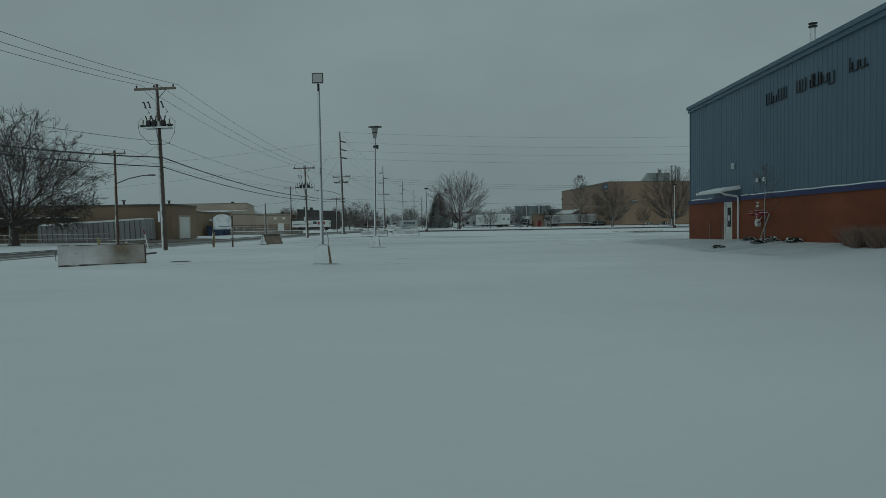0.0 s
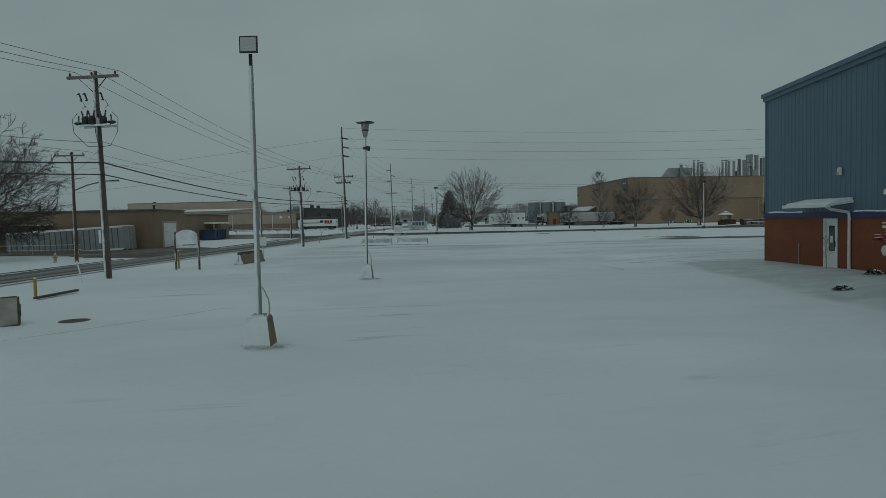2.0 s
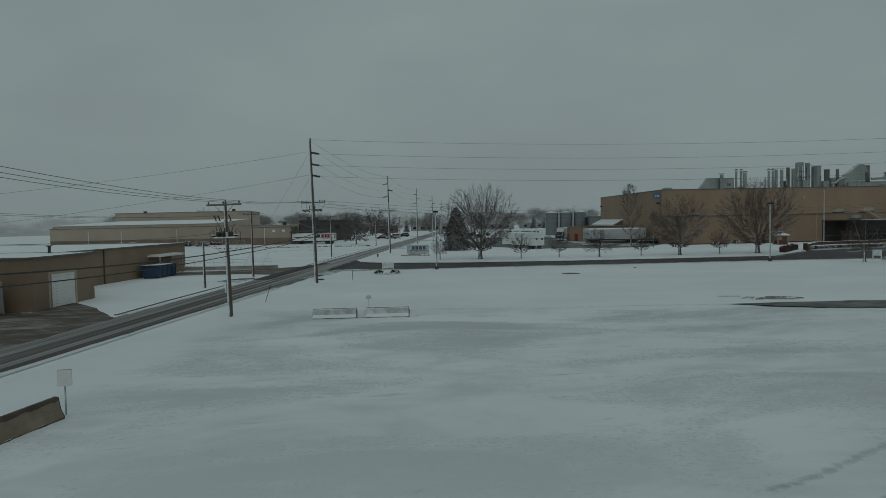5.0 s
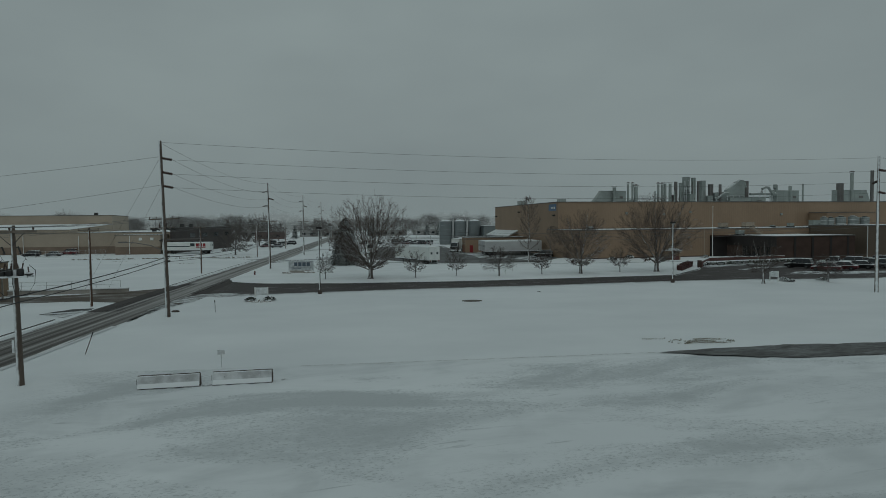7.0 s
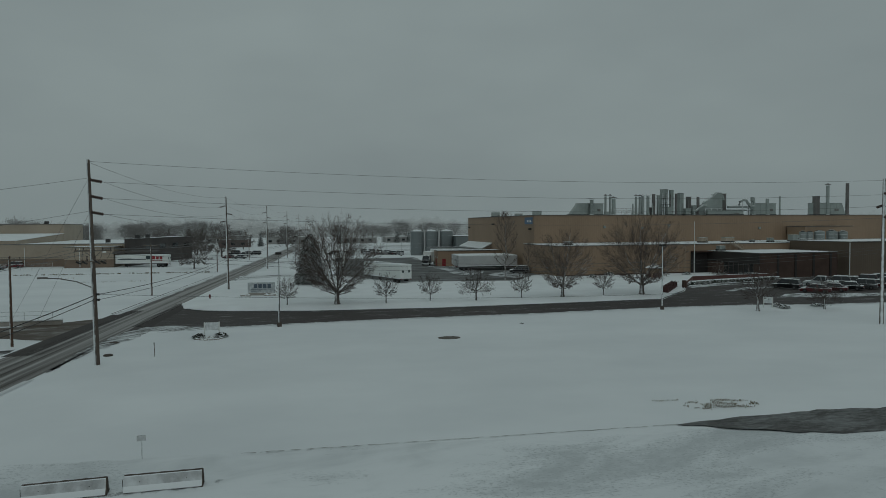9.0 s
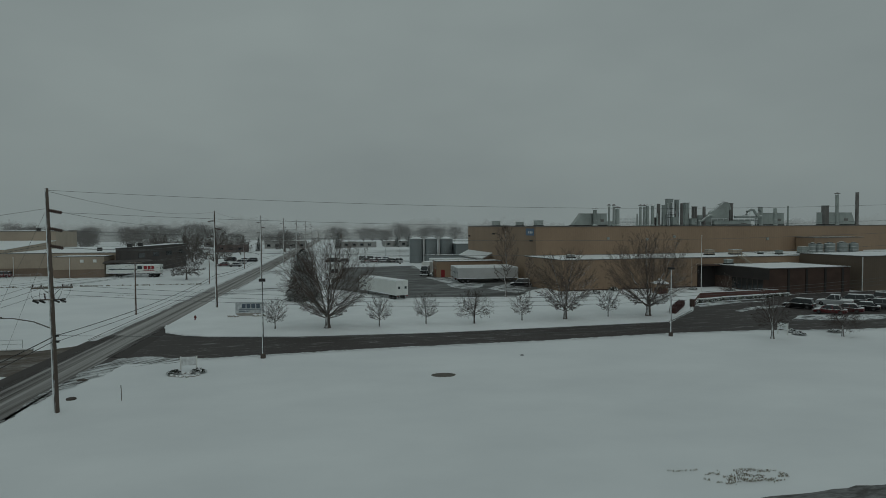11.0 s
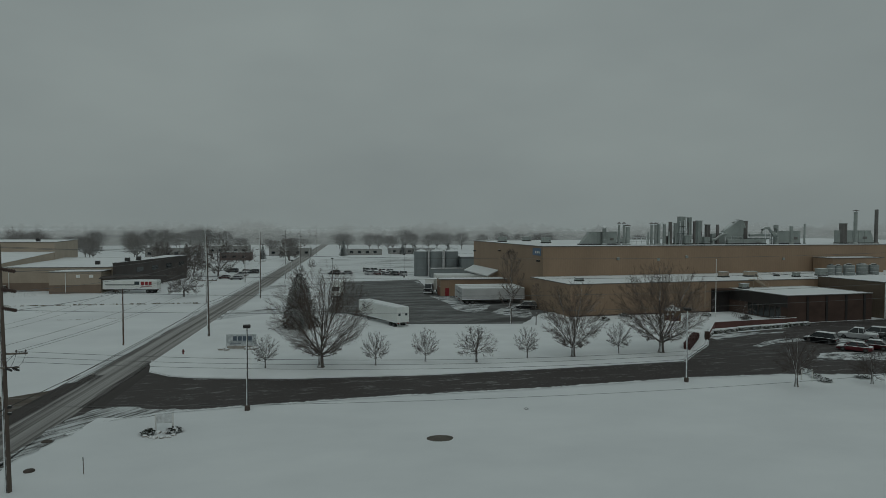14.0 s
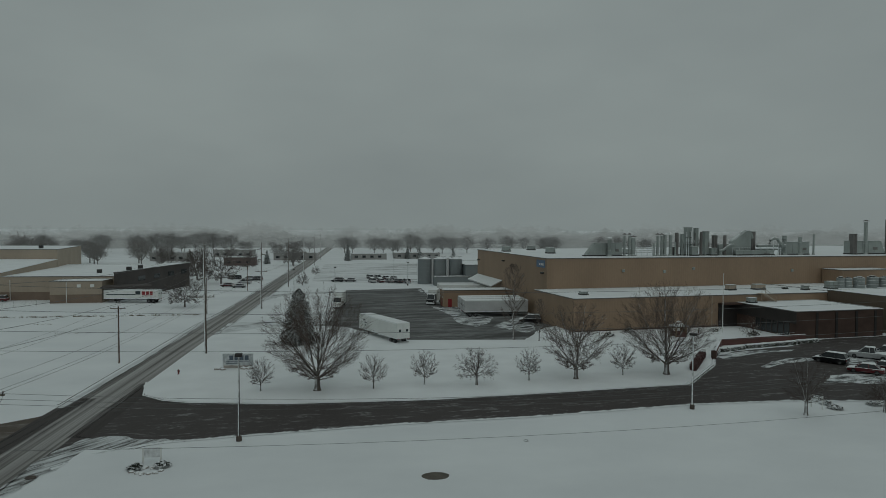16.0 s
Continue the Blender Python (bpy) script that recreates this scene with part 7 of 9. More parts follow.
def make_tree(name, seed, h, w, fork, limbs, label, style="vase", dense=1.0, mat=None, group="bare trees", twig=0.013, trunk_r=None, bark=None):
    """A bare tree: leaders fan out of a short trunk, and limbs, branches and twigs fill an egg-shaped crown."""
    rng = random.Random(seed)
    t = thing(name, 0, 0, 0, 0, label, "tree", group)
    tr = trunk_r or h * 0.022
    nsub, ntw, nsp, crook = TREE[style]
    nsub, ntw = max(3, round(nsub * dense)), max(2, round(ntw * dense))
    trunk, crown = Mesh(), Mesh()
    trunk.lathe(0, 0, [(tr * 1.7, -0.1), (tr * 1.25, 0.12), (tr, 0.5), (tr * 0.88, fork)], 10 if h > 6 else 7)
    low = 0.12 * h if style in ("vase", "young") else (0.02 * h if style != "tall" else 0.16 * h)
    zc, a = (h + low) / 2 * (1.04 if style in ("vase", "young") else 0.98), w / 2
    b = h - zc

    def inside(p):
        return (p.x * p.x + p.y * p.y) / (a * a) + ((p.z - zc) / b) ** 2

    def reach(tilt, z0):
        s, c, k = math.sin(tilt) / a, math.cos(tilt) / b, (z0 - zc) / b
        A, B, C = s * s + c * c, k * c, k * k - 1
        return (-B + math.sqrt(max(0.0, B * B - A * C))) / A

    def limb(p, goal, r, sag, mesh, n=9, end=0.16):
        """A limb from p to goal that leaves outwards and bends up."""
        p, goal = Vector(p), Vector(goal)
        way = goal - p
        mid = p + way * 0.5 + Vector((way.x, way.y, 0)) * sag - Vector((0, 0, sag * way.length * 0.55))
        L = way.length
        pts = []
        for i in range(n + 1):
            u = i / n
            q = p * (1 - u) ** 2 + mid * 2 * u * (1 - u) + goal * u * u
            if 0 < i < n:
                q += Vector((rng.gauss(0, 1), rng.gauss(0, 1), rng.gauss(0, 1))) * crook * L * 0.35
            pts.append(q)
        sides = 6 if r > 0.06 else (4 if r > 0.025 else 3)
        mesh.tube(pts, [r + (r * end - r) * (i / n) ** 0.7 for i in range(n + 1)], sides, False)
        return pts

    starts, mains = [], []
    spread = 75 if style in ("vase", "young") else 88
    if style == "tall":
        stem = limb((0, 0, fork), (0, 0, h * 0.95), tr * 0.85, 0, trunk, 10, 0.12)
        for i in range(limbs):
            f = (i + rng.random()) / limbs
            k = min(9, int(f * 10))
            p = stem[k].lerp(stem[k + 1], f * 10 - k)
            az, tilt = i * 2.4 + rng.uniform(-0.4, 0.4), radians(rng.uniform(38, 60)) * (1 - 0.5 * f)
            L = min(a * (1.0 - 0.5 * f) / math.sin(tilt), (h - p.z) * 0.9)
            starts.append((limb(p, p + L * Vector((math.cos(az) * math.sin(tilt), math.sin(az) * math.sin(tilt), math.cos(tilt))), tr * 0.4 * (1 - 0.6 * f), 0.1, crown, 7), L))
    else:
        lead = max(4, min(11, limbs // 4))
        for i in range(limbs):
            main = i < lead
            f = (i + 0.5) / lead if main else (i - lead + 0.5) / (limbs - lead)
            az = i * 2.4 + rng.uniform(-0.3, 0.3)
            tilt = radians(3 + spread * f ** (0.85 if main else 0.62))
            way = Vector((math.cos(az) * math.sin(tilt), math.sin(az) * math.sin(tilt), math.cos(tilt)))
            z0 = fork * (rng.uniform(0.92, 1.0) - 0.22 * f)
            goal = Vector((0, 0, z0)) + way * reach(tilt, z0) * rng.uniform(0.86, 0.97)
            if main:
                pts = limb((0, 0, z0), goal, tr * rng.uniform(0.34, 0.46) * (1 - 0.25 * f), 0.03, trunk)
                mains.append(pts)
            else:
                k = rng.randint(1, 4 if tilt < 0.9 else 2)
                p = min((m[k] for m in mains), key=lambda c: (c - goal).length)
                r = max(twig * 1.6, tr * (0.11 if h > 7 else 0.2) * (1 - 0.3 * f))
                pts = limb(p, goal, r, 0.02, trunk if r > 0.05 else crown)
            starts.append((pts, (pts[-1] - pts[0]).length))
    up = {"vase": 0.03, "young": 0.04, "tall": 0.1}.get(style, 0.03)
    for pts, L in starts:
        n = len(pts) - 1
        for j in range(nsub):
            f = 0.22 + 0.78 * (j + rng.random()) / nsub
            k = min(n - 1, int(f * n))
            q = pts[k].lerp(pts[k + 1], f * n - k)
            d = off(rng, pts[k + 1] - pts[k], radians(rng.uniform(14, 38) if style in ("vase", "young", "tall") else rng.uniform(25, 60)))
            bl = (0.30 * L * (1.1 - 0.62 * f) + 0.03 * h) * rng.uniform(0.7, 1.2)
            while bl > 0.1 and inside(q + d * bl) > 1.08:
                bl *= 0.8
            p2, d2 = branch(crown, rng, q, d, bl, max(twig * 1.2, 0.002 * L * (1.2 - f)), 0.05 + crook * 1.6, 4 if nsp else 2, up, 0.4)
            m2 = len(p2) - 1
            for c in range(ntw):
                g = 0.12 + 0.88 * (c + rng.random()) / ntw
                kk = min(m2 - 1, int(g * m2))
                s = p2[kk].lerp(p2[kk + 1], g * m2 - kk)
                tl = (bl * 0.40 * (1.15 - 0.6 * g) + 0.012 * h) * rng.uniform(0.6, 1.3)
                p3, d3 = branch(crown, rng, s, off(rng, d2[kk + 1], radians(rng.uniform(16, 46))), tl, twig, 0.10 + crook, 2, up * 0.8, 0.55)
                for e in range(nsp):
                    kq = rng.randint(0, len(p3) - 2)
                    branch(crown, rng, p3[kq].lerp(p3[kq + 1], rng.random()), off(rng, d3[kq + 1], radians(rng.uniform(18, 46))), tl * 0.55 + 0.05, twig * 0.8, 0.1, 1, 0.04, 0.6)
    part("trunk", trunk, bark or M_BARK, t, smooth=False)
    part("crown", crown, mat or M_TWIG, t, "fine bare twigs")
    return t


def far_tree(name, seed, h, w, count, label, mat):
    """A bare tree far off: trunk and limbs under a round crown of many short twigs in uneven clumps."""
    rng = random.Random(seed)
    t = thing(name, 0, 0, 0, 0, label, "tree", "far bare trees")
    trunk, crown = Mesh(), Mesh()
    fork, zc, a, b = h * 0.2, h * 0.6, w / 2, h * 0.4
    trunk.tube([(0, 0, -0.1), (0, 0, fork)], [0.36, 0.28], 6, False)
    clumps = []
    for i in range(46):
        az, up, f = i * 2.4, rng.uniform(-0.85, 1.0), rng.uniform(0.45, 0.86)
        c = math.sqrt(1 - up * up)
        p = Vector((math.cos(az) * c * a * f, math.sin(az) * c * a * f, zc + up * b * f))
        clumps.append((p, rng.uniform(0.13, 0.24) * w))
        if i < 18:
            trunk.tube([(0, 0, fork), tuple(p * 0.5 + Vector((0, 0, fork * 0.2))), tuple(p)], [0.15, 0.1, 0.04], 3, False)
    for i in range(count):
        p, r = clumps[i % len(clumps)]
        q = p + Vector((rng.gauss(0, 1), rng.gauss(0, 1), rng.gauss(0, 0.8))) * r * 0.52
        if q.z < h * 0.14:
            continue
        d = (q - Vector((0, 0, fork))).normalized() + Vector((rng.gauss(0, 1), rng.gauss(0, 1), rng.gauss(0, 1))) * 0.4
        d = d.normalized() * rng.uniform(0.6, 1.5)
        s = d.orthogonal().normalized() * rng.uniform(0.035, 0.07)
        s = Matrix.Rotation(rng.uniform(0, 6.28), 3, d.normalized()) @ s
        crown.add([tuple(q - s), tuple(q + s), tuple(q + d)], [(0, 1, 2)])
    part("trunk", trunk, mat, t, smooth=False)
    part("crown", crown, mat, t, "fine bare twigs")
    return t


def make_spruce(seed, h, rmax, label, mat=None, whorls=44, group="evergreens", full=0.82):
    rng = random.Random(seed)
    t = thing("spruce", 0, 0, 0, 0, label, "tree", group)
    part("trunk", Mesh().tube([(0, 0, -0.1), (0, 0, h)], [h * 0.018, 0.02], 8), M_BARK, t)
    m = Mesh()
    for i in range(whorls):
        f = i / whorls
        zz = h * (0.03 + 0.95 * f)
        R = rmax * (1 - f) ** full * rng.uniform(0.86, 1.1) + 0.1
        k = int(13 - 6 * f)
        for j in range(k):
            az = 6.283 * (j + rng.random() * 0.8) / k + i
            Lb = R * rng.uniform(0.75, 1.12)
            c, s = math.cos(az), math.sin(az)
            droop = -0.30 * Lb
            segs = max(3, int(Lb / 0.32))
            for g in range(segs):
                u0 = (g + 0.2) / segs
                wv = (0.42 * Lb / segs + 0.16) * (1.15 - 0.5 * u0)
                ln = Lb / segs * 1.7
                px, pz = Lb * u0, zz + droop * u0 * u0 + 0.10 * rng.uniform(-1, 1)
                for side in (-1, 0, 1):
                    a2 = az + side * rng.uniform(0.35, 0.75)
                    ex, ey = math.cos(a2) * ln, math.sin(a2) * ln
                    nx_, ny_ = -math.sin(a2) * wv * 0.45, math.cos(a2) * wv * 0.45
                    bx, by = c * px, s * px
                    tip = pz - 0.12 - 0.18 * rng.random()
                    m.add([(bx, by, pz), (bx + ex * 0.5 + nx_, by + ey * 0.5 + ny_, pz - 0.02 + 0.06 * rng.random()), (bx + ex, by + ey, tip), (bx + ex * 0.5 - nx_, by + ey * 0.5 - ny_, pz - 0.10 * rng.random())], [(0, 1, 2, 3)])
    part("crown", m, mat or M_SPRUCE, t, "dark drooping boughs dusted with snow")
    return t


def put(t, x, y, z, rz=0.0, s=1.0):
    t.matrix_basis = pose(x, y, z, 0, 0, rz) @ Matrix.Scale(s, 4)
    return t


def again(t, x, y, z, rz=0.0, s=1.0, label=""):
    o = copy_thing(t, pose(x, y, z, 0, 0, rz) @ Matrix.Scale(s, 4))
    o.scale = (s, s, s)
    if label:
        tagged(o, label)
    return o


VZ = 0.33
bigA = put(make_tree("maple_tree", 11, 13.0, 13.6, 1.8, 90, "large bare vase-shaped maple on the snowy verge", "vase", 1.0, group="verge trees", twig=0.0105, trunk_r=0.36), 0.75, 152.6, VZ, 20)
bigB = put(make_tree("maple_tree", 12, 13.0, 14.0, 1.7, 88, "large bare maple with fine brown twigs on the verge", "vase", 1.0, group="verge trees", twig=0.0105, trunk_r=0.36), 48.6, 157.0, VZ, 80)
bigC = put(make_tree("maple_tree", 13, 10.6, 9.6, 1.6, 66, "mid-sized bare maple with dense brown twigs", "vase", 1.0, group="verge trees", twig=0.011, trunk_r=0.25), 35.0, 155.5, VZ, 10)
smA = put(make_tree("young_tree", 21, 4.5, 3.8, 1.15, 40, "young bare tree with an oval crown on the verge", "young", 1.0, M_TWIGD, group="verge trees", bark=M_BARKD, twig=0.0085, trunk_r=0.08), 7.7, 152.8, VZ, 0)
smB = put(make_tree("young_tree", 22, 5.0, 6.0, 1.6, 40, "young bare tree with a spreading crown on the verge", "broad", 0.75, M_TWIGD, group="verge trees", bark=M_BARKD, twig=0.0085, trunk_r=0.14), 21.0, 153.4, VZ, 0)
again(smA, 14.3, 154.2, VZ, 120, 1.02)
again(smA, 28.4, 155.2, VZ, 200, 0.97)
again(smA, 42.2, 157.0, VZ, 290, 1.0)
again(smA, -6.2, 152.9, VZ, 60, 0.95)
put(make_tree("young_tree", 24, 6.5, 5.4, 1.7, 36, "slender bare tree with a round crown at the parking entrance", "young", 1.0, M_TWIGD, "lawn trees", 0.009, 0.17, M_BARK), 55.5, 137.5, 0.05, 40)
again(smB, 65.2, 137.6, 0.05, 100, 0.85, "small bare tree on the lawn by the parking lot")
birch = put(make_tree("tall_tree", 25, 13.6, 5.4, 2.4, 34, "tall slender bare tree at the yard's edge", "tall", 0.9, group="yard trees", twig=0.013, trunk_r=0.17), 33.6, 186.9, VZ, 0)
again(birch, 37.8, 184.6, VZ, 140, 0.55, "thin young bare tree at the yard's edge")
put(make_tree("shrub_tree", 26, 4.2, 4.8, 0.6, 26, "low spreading bare shrub tree by the entrance", "broad", 0.5, group="entrance shrubs", twig=0.010, trunk_r=0.08), 78.8, 185.3, VZ, 0)
treeW = put(make_tree("street_tree", 27, 13.4, 17.0, 2.4, 84, "broad dark bare tree beside the depot", "broad", 1.0, M_BARKD, "street trees", 0.019, 0.4, M_BARKD), -42.0, 71.5, 0, 30)
again(treeW, -63, 92, 0, 200, 0.8, "broad bare tree behind the depot")
farA = put(make_tree("street_tree", 31, 13.4, 15.0, 2.4, 30, "bare street tree, haze in its greyed colour", "far", 1.5, M_TWIGG, "far bare trees", 0.03, 0.3, M_TWIGG), -45.3, 312.5, 0, 0)
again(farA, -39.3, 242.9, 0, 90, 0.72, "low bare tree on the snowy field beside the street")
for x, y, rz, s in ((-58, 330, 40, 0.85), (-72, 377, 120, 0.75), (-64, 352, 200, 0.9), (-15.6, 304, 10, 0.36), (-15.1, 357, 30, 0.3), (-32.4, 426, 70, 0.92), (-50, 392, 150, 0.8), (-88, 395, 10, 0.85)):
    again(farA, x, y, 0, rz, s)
farC = put(far_tree("street_tree", 33, 12.4, 12.0, 2600, "round bare tree, haze in its greyed colour", M_TWIGM), -30.9, 417.2, 0, 0, 0.98)
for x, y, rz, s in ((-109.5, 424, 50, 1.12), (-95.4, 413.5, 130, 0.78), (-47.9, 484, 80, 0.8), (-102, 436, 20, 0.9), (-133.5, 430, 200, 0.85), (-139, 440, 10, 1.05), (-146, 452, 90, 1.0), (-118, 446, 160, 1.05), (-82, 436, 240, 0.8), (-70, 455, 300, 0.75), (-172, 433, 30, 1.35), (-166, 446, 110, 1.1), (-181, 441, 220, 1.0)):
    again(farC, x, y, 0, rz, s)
farB = put(far_tree("distant_tree", 32, 13.4, 15.5, 2700, "distant round bare tree, haze in its pale colour", M_TWIGF), -10.5, 596, 0, 0)
rng = random.Random(77)
spots = [(-4.0, 598, 0.96), (13, 574, 1.0), (20, 578, 0.94), (27, 565, 0.88), (31, 572, 0.82), (41.8, 587, 1.2), (48, 590, 1.0), (60, 584, 0.95), (67.4, 587, 1.08), (75, 582, 1.0), (88, 590, 1.05), (104, 586, 0.95), (121, 592, 1.1)]
spots += [(-178 + i * 5.2 + rng.uniform(-2, 2), rng.uniform(598, 640), rng.uniform(0.9, 1.25)) for i in range(15)]
spots += [(rng.uniform(-260, -185), rng.uniform(470, 600), rng.uniform(0.8, 1.15)) for i in range(14)]
spots += [(rng.uniform(130, 290), rng.uniform(540, 640), rng.uniform(0.8, 1.1)) for i in range(16)]
spots += [(rng.uniform(-100, -40), rng.uniform(560, 680), rng.uniform(0.45, 0.7)) for i in range(12)]
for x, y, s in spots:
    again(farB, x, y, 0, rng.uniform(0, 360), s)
spruce = put(make_spruce(41, 10.6, 3.55, "dark spruce dusted with snow behind the maple", None, 60, full=0.56), -4.9, 186.0, VZ, 0, 0.93)
farS = put(make_spruce(42, 10, 2.6, "distant spruce, haze in its pale colour", M_SPRUCEF, 26, "far evergreens"), -4.4, 474, 0, 0)
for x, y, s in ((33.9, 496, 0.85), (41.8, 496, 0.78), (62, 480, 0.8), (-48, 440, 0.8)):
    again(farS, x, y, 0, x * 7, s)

# ---------------------------------------------------------------- factory roof
RZ = ZM + 0.1


def on_roof(name, u, v, z, label, category, group="rooftop plant"):
    x, y, zz = fac(u, v, z)
    return thing(name, x, y, zz, FA, label, category, group)


def stack(u, v, r, top, mat=None, cap=None, z=RZ, label="grey metal exhaust stack on the factory roof"):
    t = on_roof("exhaust_stack", u, v, z, label, "chimney", "roof stacks")
    h = top - z
    part("shaft", Mesh().tube([(0, 0, -0.02), (0, 0, h)], [r, r * 0.96], 14), mat or M_DUCT, t, smooth=True)
    part("collar", Mesh().lathe(0, 0, [(r * 1.5, -0.02), (r * 1.4, 0.25), (r * 1.02, 0.4)], 14), mat or M_DUCT, t)
    for k in range(1, 3):
        part("band", Mesh().lathe(0, 0, [(r * 1.0, h * k / 3 - 0.06), (r * 1.07, h * k / 3 - 0.05), (r * 1.07, h * k / 3 + 0.05), (r * 1.0, h * k / 3 + 0.06)], 14), mat or M_DUCT, t)
    if cap:
        c = part("rain_cap", Mesh().lathe(0, 0, [(r * 1.75, h + 0.28), (r * 1.7, h + 0.34), (r * 0.4, h + 0.62), (0.03, h + 0.66)], 14), cap, t, "conical rain cap")
        for k in range(3):
            a = k * 2.094
            part("strut", Mesh().bar((r * math.cos(a), r * math.sin(a), h - 0.1), (r * 1.4 * math.cos(a), r * 1.4 * math.sin(a), h + 0.32), 0.05), M_STEEL, c)
    return t


for u, r, top, mat, cap in ((27.7, 0.3, 18.9, M_DUCT, M_STACKR), (29.08, 0.3, 18.9, M_DUCT, M_STACKR), (30.16, 0.55, 18.3, M_DUCT, M_STACKR), (37.08, 0.33, 18.9, M_DUCT, M_STACKR), (38.27, 0.33, 18.9, M_DUCT, M_STACKR),
                            (39.2, 0.42, 19.1, M_DUCT, M_DUCT), (40.82, 0.42, 19.1, M_DUCT, M_DUCT), (42.62, 0.48, 19.7, M_STACKR, None), (49.84, 0.36, 19.9, M_STACKR, None), (57.05, 0.42, 19.05, M_STACKR, None),
                            (76.2, 0.38, 19.0, M_DUCT, None), (81.0, 0.49, 18.7, M_DUCT, None), (85.5, 0.26, 19.4, M_DUCT, None), (103.3, 0.5, 22.8, M_DUCT, M_STACKR), (110.9, 0.5, 23.6, M_STACKR, None)):
    stack(u, 28, r, top, mat, cap)
for u, r, top, mat in ((43.6, 0.16, 18.4, M_DUCT), (47.45, 0.14, 19.6, M_STACKR), (50.5, 0.12, 17.2, M_DUCT), (35.6, 0.2, 17.0, M_DUCT), (41.7, 0.2, 17.2, M_DUCT)):
    stack(u, 27.2, r, top, mat, None, label="slim riser pipe before the filter housings")


def slab_unit(name, u0, u1, v0, v1, top, label, slope=0.0, z=RZ, mat=None, category="air handler"):
    """A sheet-metal plant housing; slope slants its left side."""
    t = on_roof(name, u0, v0, z, label, category)
    L, D, h = u1 - u0, v1 - v0, top - z
    poly = [(0, 0), (L, 0), (L, h), (slope, h)] if slope >= 0 else [(0, 0), (L, 0), (L + slope, h), (0, h)]
    m = Mesh().rings([[(x, y, zz) for x, zz in poly] for y in (0, D)])
    b = part("housing", m, mat or M_DUCT, t)
    part("curb", Mesh().box(-0.1, L + 0.1, -0.1, D + 0.1, -0.02, 0.3), M_IRON, t)
    part("roof_lip", Mesh().box(max(slope, 0) - 0.08, L + min(slope, 0) + 0.08, -0.1, D + 0.1, h, h + 0.1), M_DUCT, t)
    n = max(2, int(L / 2.2))
    for i in range(1, n):
        x = max(slope, 0) + (L - abs(slope)) * i / n
        part("seam", Mesh().box(x - 0.04, x + 0.04, -0.06, 0.0, 0.3, h), mat or M_DUCT, b)
    part("louvre", Mesh().box(max(slope, 0) + (L - abs(slope)) * 0.74, max(slope, 0) + (L - abs(slope)) * 0.88, -0.06, 0.0, h * 0.35, h * 0.55), M_STACKR, b)
    return t


def tower(name, c, half, top, label, mat=None, v=28.0):
    """A squarish housing centred on c along the facade."""
    d = half * 1.3
    return slab_unit(name, c - half + 0.6 * d, c + half, v, v + d, top, label, 0, RZ, mat)


slab_unit("roof_penthouse", 17.2, 27.05, 28, 29.8, 17.0, "grey sheet-metal penthouse with a slanted end", 2.6)
stack(23.15, 27.3, 0.5, 18.0, M_DUCT, M_DUCT)
tower("fan_housing", 42.2, 0.94, 16.0, "squat dark fan housing on the roof", M_STACKR, 28.6)
tower("filter_tower", 44.25, 0.6, 19.3, "slim grey filter tower on the roof")
tower("filter_tower", 46.0, 1.2, 21.0, "tall grey filter tower with pipes on the roof")
tower("filter_tower", 48.35, 0.7, 20.8, "tall grey filter tower on the roof")
tower("filter_tower", 51.34, 0.97, 20.0, "square grey exhaust housing on the roof")
tower("filter_tower", 54.0, 0.8, 19.0, "square dark exhaust housing on the roof", M_STACKR)
tower("fan_housing", 46.4, 1.5, 16.1, "squat grey fan housing before the filter towers", None, 26.4)
tower("fan_housing", 52.6, 1.4, 15.7, "squat grey fan housing on the roof", None, 27.0)
tower("filter_tower", 66.1, 0.84, 20.0, "narrow dark riser on the roof", M_STACKR, 28.4)
slab_unit("air_handler", 75.9, 84.1, 28, 30, 17.3, "large grey air handler on the roof")
slab_unit("air_handler", 97.9, 110.5, 28, 30, 17.5, "large grey air handler on the roof", -1.6)
tower("filter_tower", 98.2, 1.1, 19.5, "square dark riser on the roof", M_STACKR, 27.0)
slab_unit("pipe_plinth", 59.0, 71.0, 26.2, 27.0, 15.1, "long low grey plinth along the collector")


def tower_pipes():
    """The pipes, brackets and service platform on the tall filter tower."""
    t = on_roof("tower_pipework", 46.1, 27.95, RZ, "pale pipework with brackets up the filter tower", "pipework")
    for x, top in ((-0.75, 5.9), (-0.2, 4.6), (0.55, 6.2)):
        part("pipe", Mesh().tube([(x, -0.3, -0.02), (x, -0.3, top - 0.3), (x + 0.06, -0.2, top), (x + 0.06, 0.06, top)], 0.12, 8), M_STEEL, t)
    for z in (2.2, 3.4, 4.6):
        part("bracket", Mesh().box(-1.0, 0.8, -0.42, 0.04, z, z + 0.08), M_IRON, t)
    part("service_platform", Mesh().box(-1.25, 1.25, -0.75, 0.04, 2.9, 3.0), M_IRON, t)
    for x in (-1.2, -0.4, 0.4, 1.2):
        part("rail_post", Mesh().bar((x, -0.7, 2.98), (x, -0.7, 3.95), 0.06), M_STEEL, t)
    part("guard_rail", Mesh().bar((-1.2, -0.7, 3.93), (1.2, -0.7, 3.93), 0.06), M_STEEL, t)


